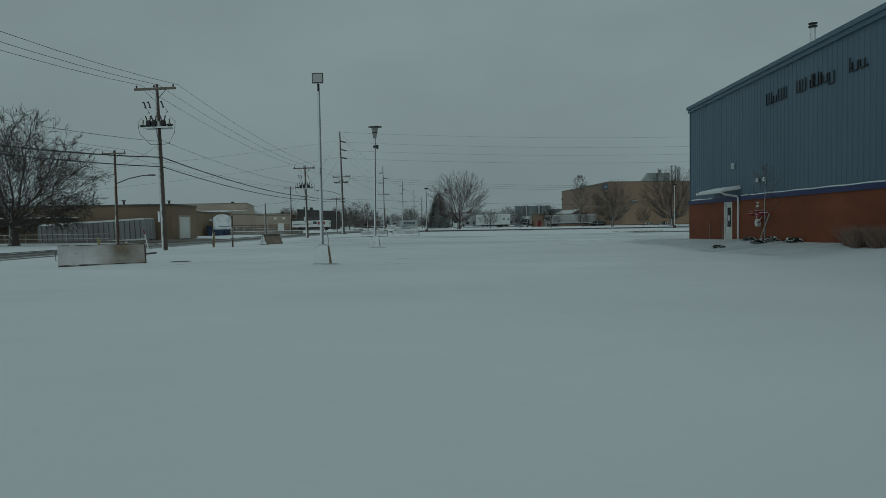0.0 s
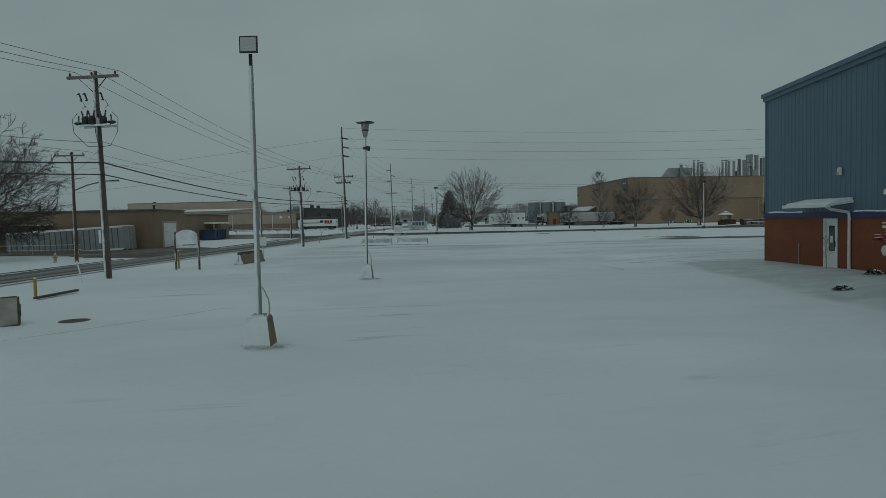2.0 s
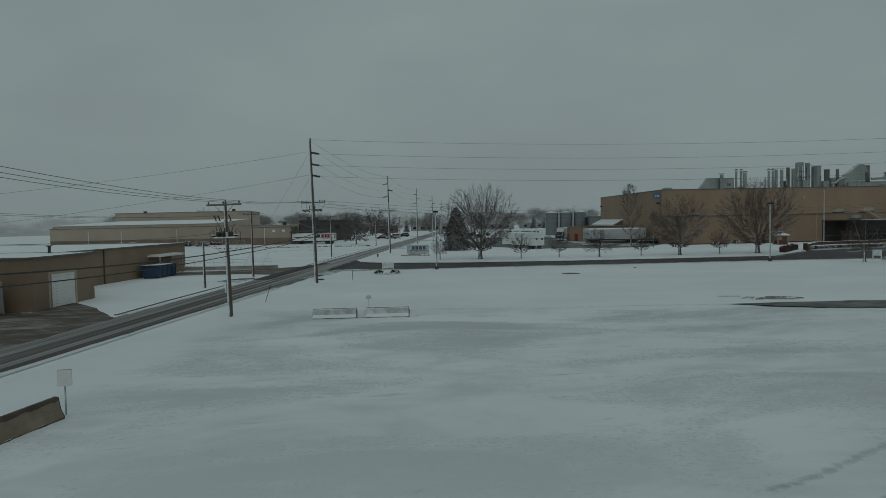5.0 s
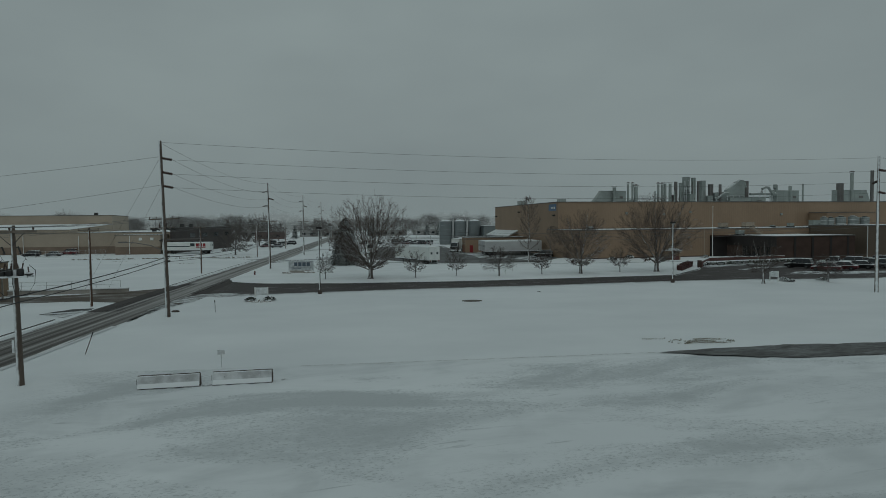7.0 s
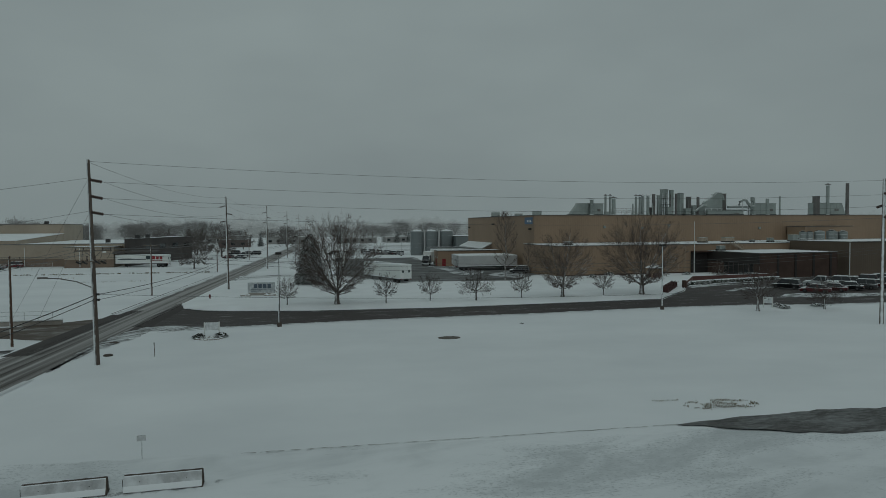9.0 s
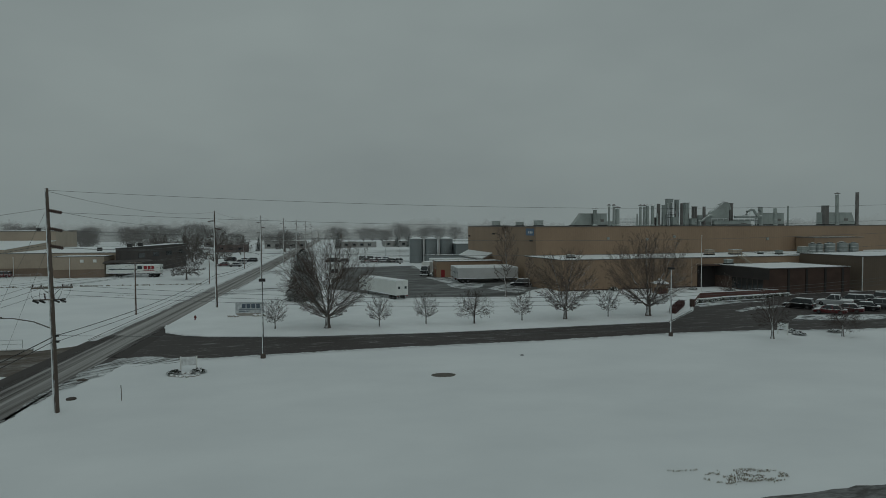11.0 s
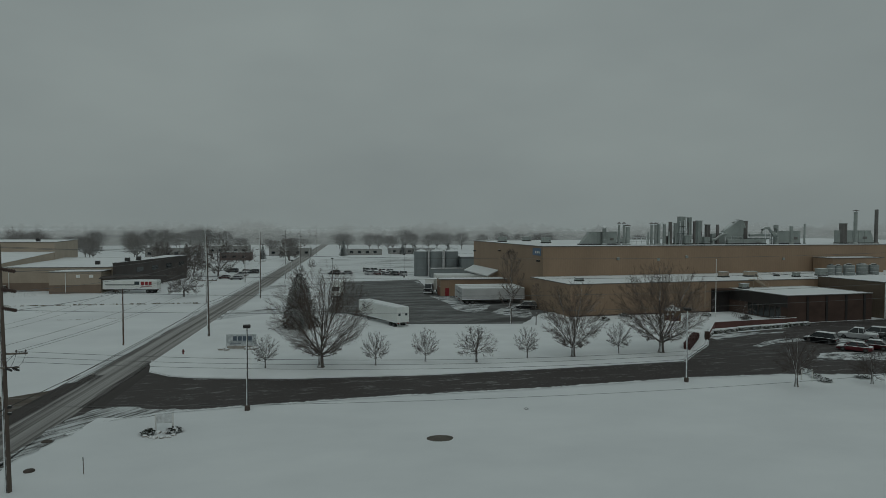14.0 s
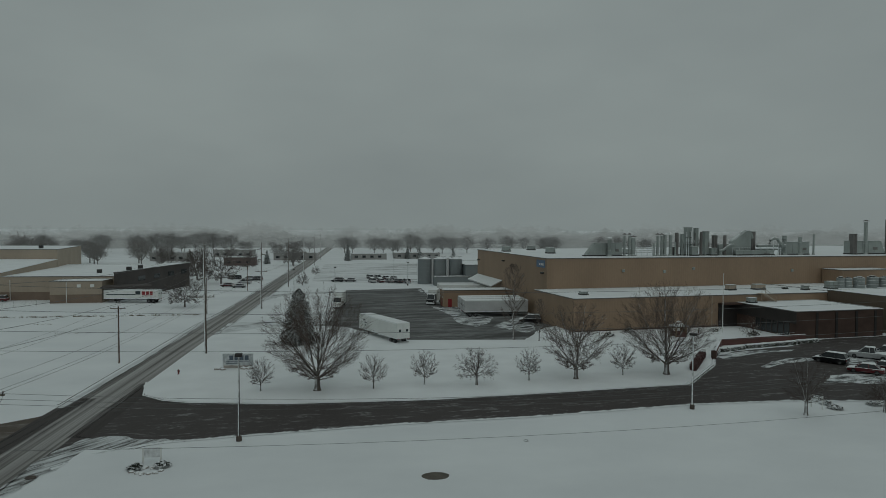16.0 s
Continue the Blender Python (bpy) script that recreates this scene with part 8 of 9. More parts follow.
def dust_collector():
    """A long housing whose sheet-metal top slants up to a short ridge."""
    t = on_roof("dust_collector", 55.3, 28, RZ, "slant-topped grey dust collector on the roof", "dust collector")
    b = RZ
    poly = [(0.0, 0.0), (10.0, 0.0), (10.0, 20.0 - b), (9.5, 20.4 - b), (8.3, 20.5 - b), (4.6, 18.0 - b), (4.0, 17.5 - b), (3.9, 17.0 - b), (0.0, 16.7 - b)]
    h = part("housing", Mesh().rings([[(x, y, z) for x, z in poly] for y in (0, 1.2)]), M_DUCT, t)
    for x0, z0, x1, z1 in ((4.7, 17.9, 8.4, 20.4), (8.4, 20.4, 9.6, 20.3)):
        part("edge_trim", Mesh().bar((x0, -0.06, z0 - b), (x1, -0.06, z1 - b), 0.16), M_STEEL, h)
    for x in (4.2, 6.2, 8.2, 9.8):
        part("stiffener", Mesh().box(x - 0.06, x + 0.06, -0.1, 0.0, 0.1, min(2.0, 0.9 + 0.45 * x)), M_STEEL, h)
    for z in (1.0, 1.9):
        part("flange", Mesh().box(3.9, 10.0, -0.08, 0.0, z, z + 0.08), M_STEEL, h)
    part("hatch", Mesh().box(1.0, 2.1, -0.08, 0.0, 0.5, 1.6), M_STACKR, t, "dark access hatch")
    return t


tower_pipes()
dust_collector()


def duct_run(pts, r, label, legs=()):
    t = on_roof("roof_duct", 0, 0, RZ, label, "duct")
    part("duct", Mesh().tube(pts, r, 12), M_DUCT, t, smooth=True)
    for u, v, z in legs:
        part("leg", Mesh().bar((u, v, -0.02), (u, v, z), 0.14), M_STEEL, t)
    return t


duct_run([(54.6, 27.3, 1.2), (56.0, 27.3, 1.3), (57.2, 27.3, 2.2), (58.4, 27.5, 2.7), (59.6, 27.7, 2.7)], 0.3, "bent grey duct into the dust collector", ((55.4, 27.3, 1.0),))
duct_run([(62.2, 28.6, 4.9), (62.4, 28.6, 5.7), (63.2, 28.6, 6.1), (64.4, 28.6, 6.1), (65.6, 28.6, 5.6), (66.0, 28.6, 4.4)], 0.42, "arched grey duct over the collector", ((64.0, 28.6, 5.8),))
duct_run([(66.8, 27.6, 2.4), (69.5, 27.6, 2.5), (72.0, 27.6, 2.4), (75.8, 27.6, 2.5)], 0.36, "raised grey duct on steel legs", ((68, 27.6, 2.1), (70, 27.6, 2.2), (72, 27.6, 2.1), (73.6, 27.6, 2.1)))
duct_run([(66.8, 28.6, 1.5), (75.6, 28.6, 1.5)], 0.22, "thin grey pipe on steel legs", ((68, 28.6, 1.4), (71, 28.6, 1.4), (74.4, 28.6, 1.4)))
duct_run([(70.4, 27.2, 2.9), (70.6, 27.2, 3.9), (71.6, 27.2, 4.4), (72.8, 27.2, 4.3), (73.4, 27.2, 3.4), (74.6, 27.2, 2.8)], 0.38, "hooped grey duct over the pipes", ((71.6, 27.2, 4.2), (73.3, 27.2, 3.3)))
duct_run([(73.8, 27.2, 2.6), (74.6, 27.2, 3.2), (74.9, 27.2, 4.2), (74.9, 27.2, 5.2)], 0.5, "elbow duct turning up into a stack", ((74.0, 27.2, 2.2),))


def pipe_rack():
    t = on_roof("pipe_rack", 30.9, 28.2, RZ, "steel pipe rack along the roof", "pipe rack")
    for z in (0.9, 1.3, 1.85):
        part("pipe", Mesh().tube([(0, 0, z), (8.2, 0, z)], 0.1, 6), M_STEEL, t)
    for i in range(6):
        part("leg", Mesh().bar((0.4 + i * 1.5, 0, -0.02), (0.4 + i * 1.5, 0, 1.95), 0.12), M_STEEL, t)
    return t


pipe_rack()
for u0, u1, v0, v1, h in ((42.4, 44.3, 8, 9.4, 8.0), (49.6, 52.2, 8, 9.6, 8.0), (4.8, 6.2, 6, 7.4, 7.5), (60.3, 61.5, 5, 6.1, 7.8), (57.6, 58.4, 8, 8.8, 7.3)):
    slab_unit("roof_unit", u0, u1, v0, v1, h, "tan rooftop air conditioner on the low range", 0, 6.85, M_TANF if h > 7.9 else M_DUCT, "air conditioner")
slab_unit("roof_unit", 68.4, 70.6, 6, 7.6, 8.5, "grey rooftop air conditioner on the office wing", 0, 6.85, M_DUCT, "air conditioner")


def cooling_drum(u, v, r, h):
    t = on_roof("cooling_drum", u, v, 6.85, "grey cylindrical cooling drum on the office wing", "cooling unit", "cooling drums")
    part("drum", Mesh().lathe(0, 0, [(r * 0.96, -0.02), (r, 0.1), (r, h), (r * 0.9, h + 0.12)], 20), M_DRUM, t, smooth=False)
    part("fan_guard", Mesh().lathe(0, 0, [(r * 0.55, h + 0.1), (r * 0.55, h + 0.35), (r * 0.4, h + 0.4)], 14), M_IRON, t)
    for k in range(2):
        part("band", Mesh().lathe(0, 0, [(r, h * (0.3 + 0.4 * k)), (r * 1.03, h * (0.3 + 0.4 * k) + 0.03), (r, h * (0.3 + 0.4 * k) + 0.08)], 20), M_STEEL, t)


for u, v, r, h in ((73.6, 8, 0.9, 2.3), (75.2, 7.4, 0.9, 2.2), (77.6, 6.6, 1.25, 2.4), (79.6, 9.0, 0.7, 2.1), (81.2, 6.4, 1.1, 2.5), (83.6, 8, 1.1, 2.3), (85.8, 7, 1.1, 2.3)):
    cooling_drum(u, v, r, h)
slab_unit("roof_unit", 39.0, 40.6, -2.6, -1.4, 6.3, "small rooftop vent box on the entrance", 0, 5.3, M_DUCT, "vent")


def roof_stair():
    """A short steel flight along the wall from the low roof up to the range's roof."""
    t = on_roof("roof_stair", 43.6, -1.1, 5.3, "pale tan steel stair between the roofs", "stair")
    run, rise = 2.9, 1.75
    for v in (-0.5, 0.5):
        part("stringer", Mesh().bar((0, v, rise), (run, v, 0.0), 0.08, 0.24), M_TANF, t)
        part("handrail", Mesh().bar((0, v, rise + 0.9), (run, v, 0.9), 0.06), M_TANF, t)
        for k in range(3):
            f = k / 2
            part("rail_post", Mesh().bar((run * f, v, rise * (1 - f) - 0.02), (run * f, v, rise * (1 - f) + 0.9), 0.05), M_TANF, t)
    for i in range(8):
        x, z = run * (i + 0.5) / 8, rise * (1 - (i + 0.5) / 8)
        part("tread", Mesh().box(x - 0.16, x + 0.16, -0.48, 0.48, z, z + 0.05), M_TANF, t)
    part("landing", Mesh().box(-0.9, 0.05, -0.5, 1.1, rise - 0.06, rise), M_TANF, t)
    part("landing_leg", Mesh().bar((-0.8, -0.4, -0.02), (-0.8, -0.4, rise - 0.05), 0.08), M_TANF, t)


roof_stair()
for u, v, h in ((35.5, 40, 1.2), (15, 45, 1.5), (8, 60, 1.4), (20, 70, 1.2)):
    slab_unit("roof_vent_box", u, u + 2, v, v + 2, RZ + h, "low grey vent box on the main roof", 0, RZ, M_DUCT, "vent")

# ---------------------------------------------------------------- silos, dock shed, trailers


def silo(x, y, r, h):
    t = thing("silo", x, y, 0, 0, "tall grey steel silo with a snowy top", "silo", "silos")
    part("shell", Mesh().lathe(0, 0, [(r, -0.05), (r, h)], 28), M_TANK, t, smooth=True)
    part("roof", Mesh().lathe(0, 0, [(r * 1.02, h), (r * 0.98, h + 0.2), (0.3, h + 0.9)], 28), M_TANK, t, smooth=True)
    for k in range(1, 6):
        part("hoop", Mesh().lathe(0, 0, [(r * 1.0, h * k / 6 - 0.05), (r * 1.012, h * k / 6 - 0.04), (r * 1.012, h * k / 6 + 0.04), (r, h * k / 6 + 0.05)], 28), M_TANK, t)
    part("ladder", Mesh().bar((-r - 0.15, -0.25, 0), (-r - 0.15, -0.25, h), 0.06).bar((-r - 0.15, 0.25, 0), (-r - 0.15, 0.25, h), 0.06), M_STEEL, t)
    for a in range(0, 12, 2):
        part("rail_post", Mesh().bar((r * 0.95 * math.cos(a * 0.5236), r * 0.95 * math.sin(a * 0.5236), h + 0.1), (r * 0.95 * math.cos(a * 0.5236), r * 0.95 * math.sin(a * 0.5236), h + 1.1), 0.07), M_STEEL, t)
    part("fill_pipe", Mesh().tube([(-r * 0.6 + r * 0.3 * k, -0.4, h + 0.4 + 1.3 * math.sin(k * 0.785)) for k in range(5)], 0.08, 6), M_STEEL, t, "arched fill pipe over the top")
    part("top_rail", Mesh().tube([(r * 0.95 * math.cos(a * 0.5236), r * 0.95 * math.sin(a * 0.5236), h + 1.1) for a in range(13)], 0.05, 4), M_STEEL, t)
    return t


for x, y in ((28.2, 308.2), (33.7, 308.1), (39.5, 307.8)):
    silo(x, y, 2.55, 9.0)
for x in (30.9, 36.6):
    t = thing("riser_pipe", x, 306.6, 0, 0, "pale riser pipe between the silos", "pipe")
    part("pipe", Mesh().tube([(0, 0, 0), (0, 0, 9.6)], 0.4, 10), M_ALU, t, smooth=True)
t = thing("storage_hall", 42.5, 302, 0, 4, "grey storage hall behind the silos", "building")
block(t, [(0, 0), (24, 0), (24, 30), (0, 30)], 0, 7.2, M_TANK, "grey steel hall")
t = thing("pump_house", 31.0, 298.6, 0, 4, "low grey pump house before the silos", "building")
block(t, [(0, 0), (13, 0), (13, 4), (0, 4)], 0, 3.2, M_TANK, "grey block wall")


def dock_shed():
    t = thing("dock_shed", 26.8, 238.0, 0, 2, "long tan-brown dock shed with a snowy roof", "building")
    block(t, [(0, 0), (18.5, 0), (18.5, 6.2), (0, 6.2)], 0, 4.3, M_TAN, "tan-brown shed wall")
    d = part("door", Mesh().box(-0.06, 0.0, 2.2, 3.2, 0, 2.1), M_MARK_RED, t, "red steel door")
    part("handle", Mesh().box(-0.1, -0.06, 2.3, 2.36, 1.0, 1.12), M_IRON, d)
    d = part("door", Mesh().box(1.2, 2.2, -0.06, 0.0, 0, 2.1), M_MARK_RED, t, "red steel door")
    part("handle", Mesh().box(1.3, 1.36, -0.1, -0.06, 1.0, 1.12), M_IRON, d)
    for i in range(2):
        part("wall_lamp", Mesh().box(-0.15, 0.0, 0.8 + i * 3.4, 1.1 + i * 3.4, 2.4, 2.6), M_STEEL, t)
    return t


dock_shed()


def wheel(parent, x, y, r, w):
    """A tyre with a rim, its axle along x."""
    k = part("wheel", Mesh().tube([(x - w / 2, y, r), (x - w / 2 + 0.03, y, r), (x + w / 2 - 0.03, y, r), (x + w / 2, y, r)], [r * 0.9, r, r, r * 0.9], 18), M_BLACK, parent, "black tyre", smooth=True)
    part("rim", Mesh().tube([(x - w / 2 - 0.012, y, r), (x + w / 2 + 0.012, y, r)], [r * 0.54, r * 0.54], 14), M_RIM, k)
    return k


def semi_trailer(x, y, rz, L, label, mat=None, h=3.85, posts=False, marks=None, z=0.0, tilt=0.0, group="semi-trailers"):
    """A box trailer; +y is its front."""
    t = thing("semi_trailer", x, y, z, rz, label, "trailer", group)
    if tilt:
        t.matrix_basis = pose(x, y, z, tilt, 0, rz)
    mat = mat or M_WHITE
    z0 = 1.12
    b = part("box_body", Mesh().box(-1.27, 1.27, 0, L, z0, h, 0.04), mat, t)
    part("roof_snow", Mesh().box(-1.22, 1.22, 0.05, L - 0.05, h, h + 0.07, 0.05), M_SNOW, t, "thin layer of roof snow")
    for s in (-1, 1):
        part("bottom_rail", Mesh().box(s * 1.29 - 0.02, s * 1.29 + 0.02, 0, L, z0 - 0.02, z0 + 0.16), M_STEEL, b)
        part("top_rail", Mesh().box(s * 1.285 - 0.015, s * 1.285 + 0.015, 0, L, h - 0.14, h - 0.02), M_STEEL, b)
        if posts:
            for i in range(20):
                yy = 0.6 + i * (L - 1.2) / 19
                part("side_post", Mesh().box(s * 1.29 - 0.03, s * 1.29 + 0.03, yy - 0.04, yy + 0.04, z0 + 0.16, h - 0.14), M_STACKR, b)
    for s in (-1, 1):
        d = part("rear_door", Mesh().box(s * 0.64 - 0.60, s * 0.64 + 0.60, -0.05, 0.0, z0 + 0.1, h - 0.08), mat, t)
        part("lock_bar", Mesh().tube([(s * 0.3, -0.08, z0 + 0.1), (s * 0.3, -0.08, h - 0.1)], 0.022, 6), M_STEEL, d)
        if not posts:
            part("placard", Mesh().box(s * 0.7 - 0.22, s * 0.7 + 0.22, -0.07, -0.05, z0 + 1.2, z0 + 1.65), M_MARK_DARK, d)
        part("tail_light", Mesh().box(s * 1.0 - 0.12, s * 1.0 + 0.12, -0.1, -0.02, 0.95, 1.07), M_RED, t)
    part("bumper", Mesh().box(-1.1, 1.1, -0.08, 0.04, 0.5, 0.62).box(-0.7, -0.6, -0.06, 0.02, 0.6, 1.12).box(0.6, 0.7, -0.06, 0.02, 0.6, 1.12), M_STEEL, t, "underride bumper")
    part("chassis", Mesh().box(-0.5, 0.5, 0.1, L - 0.5, 0.85, 1.12), M_IRON, t)
    for yy in (1.3, 2.55):
        part("axle", Mesh().tube([(-1.1, yy, 0.5), (1.1, yy, 0.5)], 0.07, 6), M_IRON, t)
        for s in (-1, 1):
            wheel(t, s * 0.98, yy, 0.5, 0.5)
    for s in (-0.8, 0.8):
        part("landing_leg", Mesh().box(s - 0.08, s + 0.08, L - 3.2, L - 3.04, 0.0, 1.0).box(s - 0.16, s + 0.16, L - 3.3, L - 2.95, 0.0, 0.06), M_IRON, t)
    for side, y0, y1, za, zb, mm in (marks or ()):
        part("decal", Mesh().box(side * 1.275 - 0.02, side * 1.275 + 0.02, y0, y1, za, zb), mm, b, "coloured decal bar")
    return t


semi_trailer(13.3, 184.6, 25.9, 15.3, "white box semi-trailer standing in the yard entrance", None, 3.85,
             marks=((-1, 12.6, 13.6, 2.85, 3.1, M_MARK_DARK), (-1, 11.8, 13.0, 2.4, 2.6, M_MARK_DARK), (-1, 12.2, 12.9, 1.9, 2.15, M_MARK_DARK)))
for y in (220.2, 224.3, 228.4):
    semi_trailer(29.4, y, -88, 15.2, "grey-white box trailer backed in the dock yard", M_ALU, 3.8)
for y in (262, 266.5):
    semi_trailer(28.3, y, -92, 15.2, "white box trailer behind the dock shed", None, 3.8)
# Dark sheet paints the shade of the sunken dock below the trailer.
sheet("dock_ground", [(-37.6, 84.6), (-54, 84.6), (-54, 96.5), (-37.6, 96.5)], 0.022, M_MUD, "dark sheet painted as the shade of the dock pit", "driveway", 1.0, 0.2, 12.0)
semi_trailer(-38.2, 91.4, 88, 14.1, "ribbed aluminium trailer at the depot dock", M_DIRTYALU, 3.75, True, z=-1.0, tilt=-2.6)
semi_trailer(-48.6, 253.6, 84, 14.5, "white box trailer with red and dark decals", None, 3.5, marks=((-1, 1.4, 2.2, 2.2, 3.15, M_MARK_RED), (-1, 2.4, 3.2, 2.2, 3.15, M_MARK_RED), (-1, 3.4, 4.3, 2.2, 3.15, M_MARK_RED), (-1, 1.4, 4.3, 1.85, 2.0, M_MARK_RED), (-1, 4.7, 6.0, 2.3, 3.2, M_MARK_DARK), (-1, 6.0, 13.8, 2.15, 2.4, M_MARK_DARK)))


def box_truck(x, y, rz, paint, label):
    t = thing("box_truck", x, y, 0, rz, label, "truck", "trucks")
    part("cargo_box", Mesh().box(-1.25, 1.25, -6.0, 0.0, 0.9, 3.9, 0.05), M_WHITE, t)
    c = part("cab", Mesh().rings([[(-1.15, 0.1, 0.5), (1.15, 0.1, 0.5), (1.15, 2.4, 0.5), (-1.15, 2.4, 0.5)], [(-1.15, 0.1, 1.6), (1.15, 0.1, 1.6), (1.12, 2.35, 1.5), (-1.12, 2.35, 1.5)], [(-1.05, 0.15, 2.9), (1.05, 0.15, 2.9), (1.0, 1.2, 2.85), (-1.0, 1.2, 2.85)]]), paint, t)
    part("windscreen", Mesh().add([(-0.95, 2.22, 1.66), (0.95, 2.22, 1.66), (0.9, 1.36, 2.7), (-0.9, 1.36, 2.7)], [(0, 1, 2, 3)]), M_GLASS, c)
    part("bumper", Mesh().box(-1.15, 1.15, 2.35, 2.55, 0.4, 0.75, 0.04), M_STEEL, t)
    for s in (-1, 1):
        part("headlight", Mesh().box(s * 0.85 - 0.15, s * 0.85 + 0.15, 2.4, 2.46, 0.9, 1.1), M_LAMP, c)
        for yy in (1.5, -4.6):
            wheel(t, s * 1.0, yy, 0.48, 0.34)
    part("chassis", Mesh().box(-0.5, 0.5, -5.9, 1.8, 0.55, 0.9), M_IRON, t)
    return t


box_truck(-0.3, 239, 175, M_WHITE, "white box truck facing down the yard")
box_truck(24.6, 244.5, 160, PAINT["black"], "dark truck beside the dock shed")


def car(x, y, rz, paint, kind, label, group="parked cars"):
    """A parked car; +y is its front."""
    t = thing("pickup_truck" if kind == "pickup" else ("van" if kind == "van" else "car"), x, y, 0.02, rz, label, "car", group)
    L, W, H = {"sedan": (4.6, 1.78, 1.42), "van": (5.0, 1.95, 1.8), "pickup": (5.6, 1.98, 1.85), "suv": (4.7, 1.88, 1.72)}[kind]
    hw, f, r = W / 2, L / 2, -L / 2
    belt = {"sedan": 0.92, "van": 1.02, "pickup": 1.1, "suv": 1.02}[kind]
    hood = belt - 0.06

    def sec(y, z0, z1, k=1.0):
        return [(-hw * k + 0.1, y, z0), (hw * k - 0.1, y, z0), (hw * k, y, z0 + 0.14), (hw * k, y, z1 - 0.12), (hw * k - 0.12, y, z1), (-hw * k + 0.12, y, z1), (-hw * k, y, z1 - 0.12), (-hw * k, y, z0 + 0.14)]

    body = part("body", Mesh().rings([sec(r, 0.42, belt - 0.12, 0.88), sec(r + 0.14, 0.26, belt - 0.02, 0.97), sec(r + 1.1, 0.22, belt), sec(0.0, 0.22, belt), sec(f * 0.35, 0.22, belt), sec(f * 0.55, 0.22, hood), sec(f - 0.25, 0.25, hood - 0.12, 0.96), sec(f, 0.36, hood - 0.28, 0.86)]), paint, t, smooth=True)
    cab = {"sedan": [(r + 0.45, 0.1), (r + 1.15, 1.0), (0.45, 1.0), (f * 0.55, 0.0)], "van": [(r + 0.06, 0.1), (r + 0.3, 1.0), (0.75, 1.0), (f * 0.72, 0.0)],
           "pickup": [(-0.95, 0.05), (-0.75, 1.0), (0.55, 1.0), (f * 0.5, 0.0)], "suv": [(r + 0.06, 0.1), (r + 0.45, 1.0), (0.5, 1.0), (f * 0.58, 0.0)]}[kind]
    dz = H - belt
    rs = []
    for yy, k in cab:
        w = hw - 0.06 - 0.16 * k
        rs.append((yy, w, belt - 0.05 + (dz + 0.05) * k))
    # glasshouse: rear foot, rear top, front top, front foot
    vs = []
    for yy, w, z in rs:
        vs += [(-w, yy, z), (w, yy, z)]
    base = belt - 0.05
    vs += [(-(hw - 0.06), rs[1][0], base), (hw - 0.06, rs[1][0], base), (-(hw - 0.06), rs[2][0], base), (hw - 0.06, rs[2][0], base)]
    gh = part("glasshouse", Mesh().add(vs, [(0, 1, 3, 2), (2, 3, 5, 4), (4, 5, 7, 6), (0, 2, 8), (1, 9, 3), (8, 2, 4, 10), (9, 11, 5, 3), (10, 4, 6), (11, 7, 5)]), M_GLASS, t, "dark glazed cabin")
    y1, y2, w, z = rs[1][0], rs[2][0], rs[1][1], rs[1][2]
    part("roof", Mesh().rings([[(-w, y1 - 0.1, z - 0.04), (w, y1 - 0.1, z - 0.04), (w, y2 + 0.1, z - 0.04), (-w, y2 + 0.1, z - 0.04)], [(-w + 0.08, y1, z + 0.05), (w - 0.08, y1, z + 0.05), (w - 0.08, y2, z + 0.05), (-w + 0.08, y2, z + 0.05)]]), paint, t, "snow-dusted roof panel")
    for s in (-1, 1):
        for a, b in ((y1, rs[0][0]), (y2, rs[3][0])):
            part("pillar", Mesh().bar((s * (w + 0.01), a, z - 0.03), (s * (hw - 0.06), b, base + 0.03), 0.07), paint, gh)
        part("pillar", Mesh().bar((s * (w + 0.02), (y1 + y2) / 2, z - 0.03), (s * (hw - 0.04), (y1 + y2) / 2 - 0.1, base), 0.08), paint, gh)
        part("headlight", Mesh().box(s * (hw - 0.32) - 0.17, s * (hw - 0.32) + 0.17, f - 0.12, f - 0.01, hood - 0.36, hood - 0.22), M_LAMP, body)
        part("tail_light", Mesh().box(s * (hw - 0.2) - 0.11, s * (hw - 0.2) + 0.11, r - 0.005, r + 0.1, belt - 0.36, belt - 0.16), M_RED, body)
        part("mirror", Mesh().box(s * (hw + 0.08) - 0.09, s * (hw + 0.08) + 0.09, f * 0.38, f * 0.38 + 0.1, belt - 0.02, belt + 0.12, 0.02), paint, body)
        for yy in (r + 0.85, f - 0.9):
            wheel(t, s * (hw - 0.1), yy, 0.34, 0.22)
    part("bumper", Mesh().box(-hw * 0.86, hw * 0.86, r - 0.05, r + 0.12, 0.36, 0.56, 0.03), paint, body)
    if kind == "pickup":
        part("bed_liner", Mesh().box(-hw + 0.16, hw - 0.16, r + 0.15, -1.05, belt + 0.004, belt + 0.03), M_SNOW, t, "snow in the truck bed")
    return t


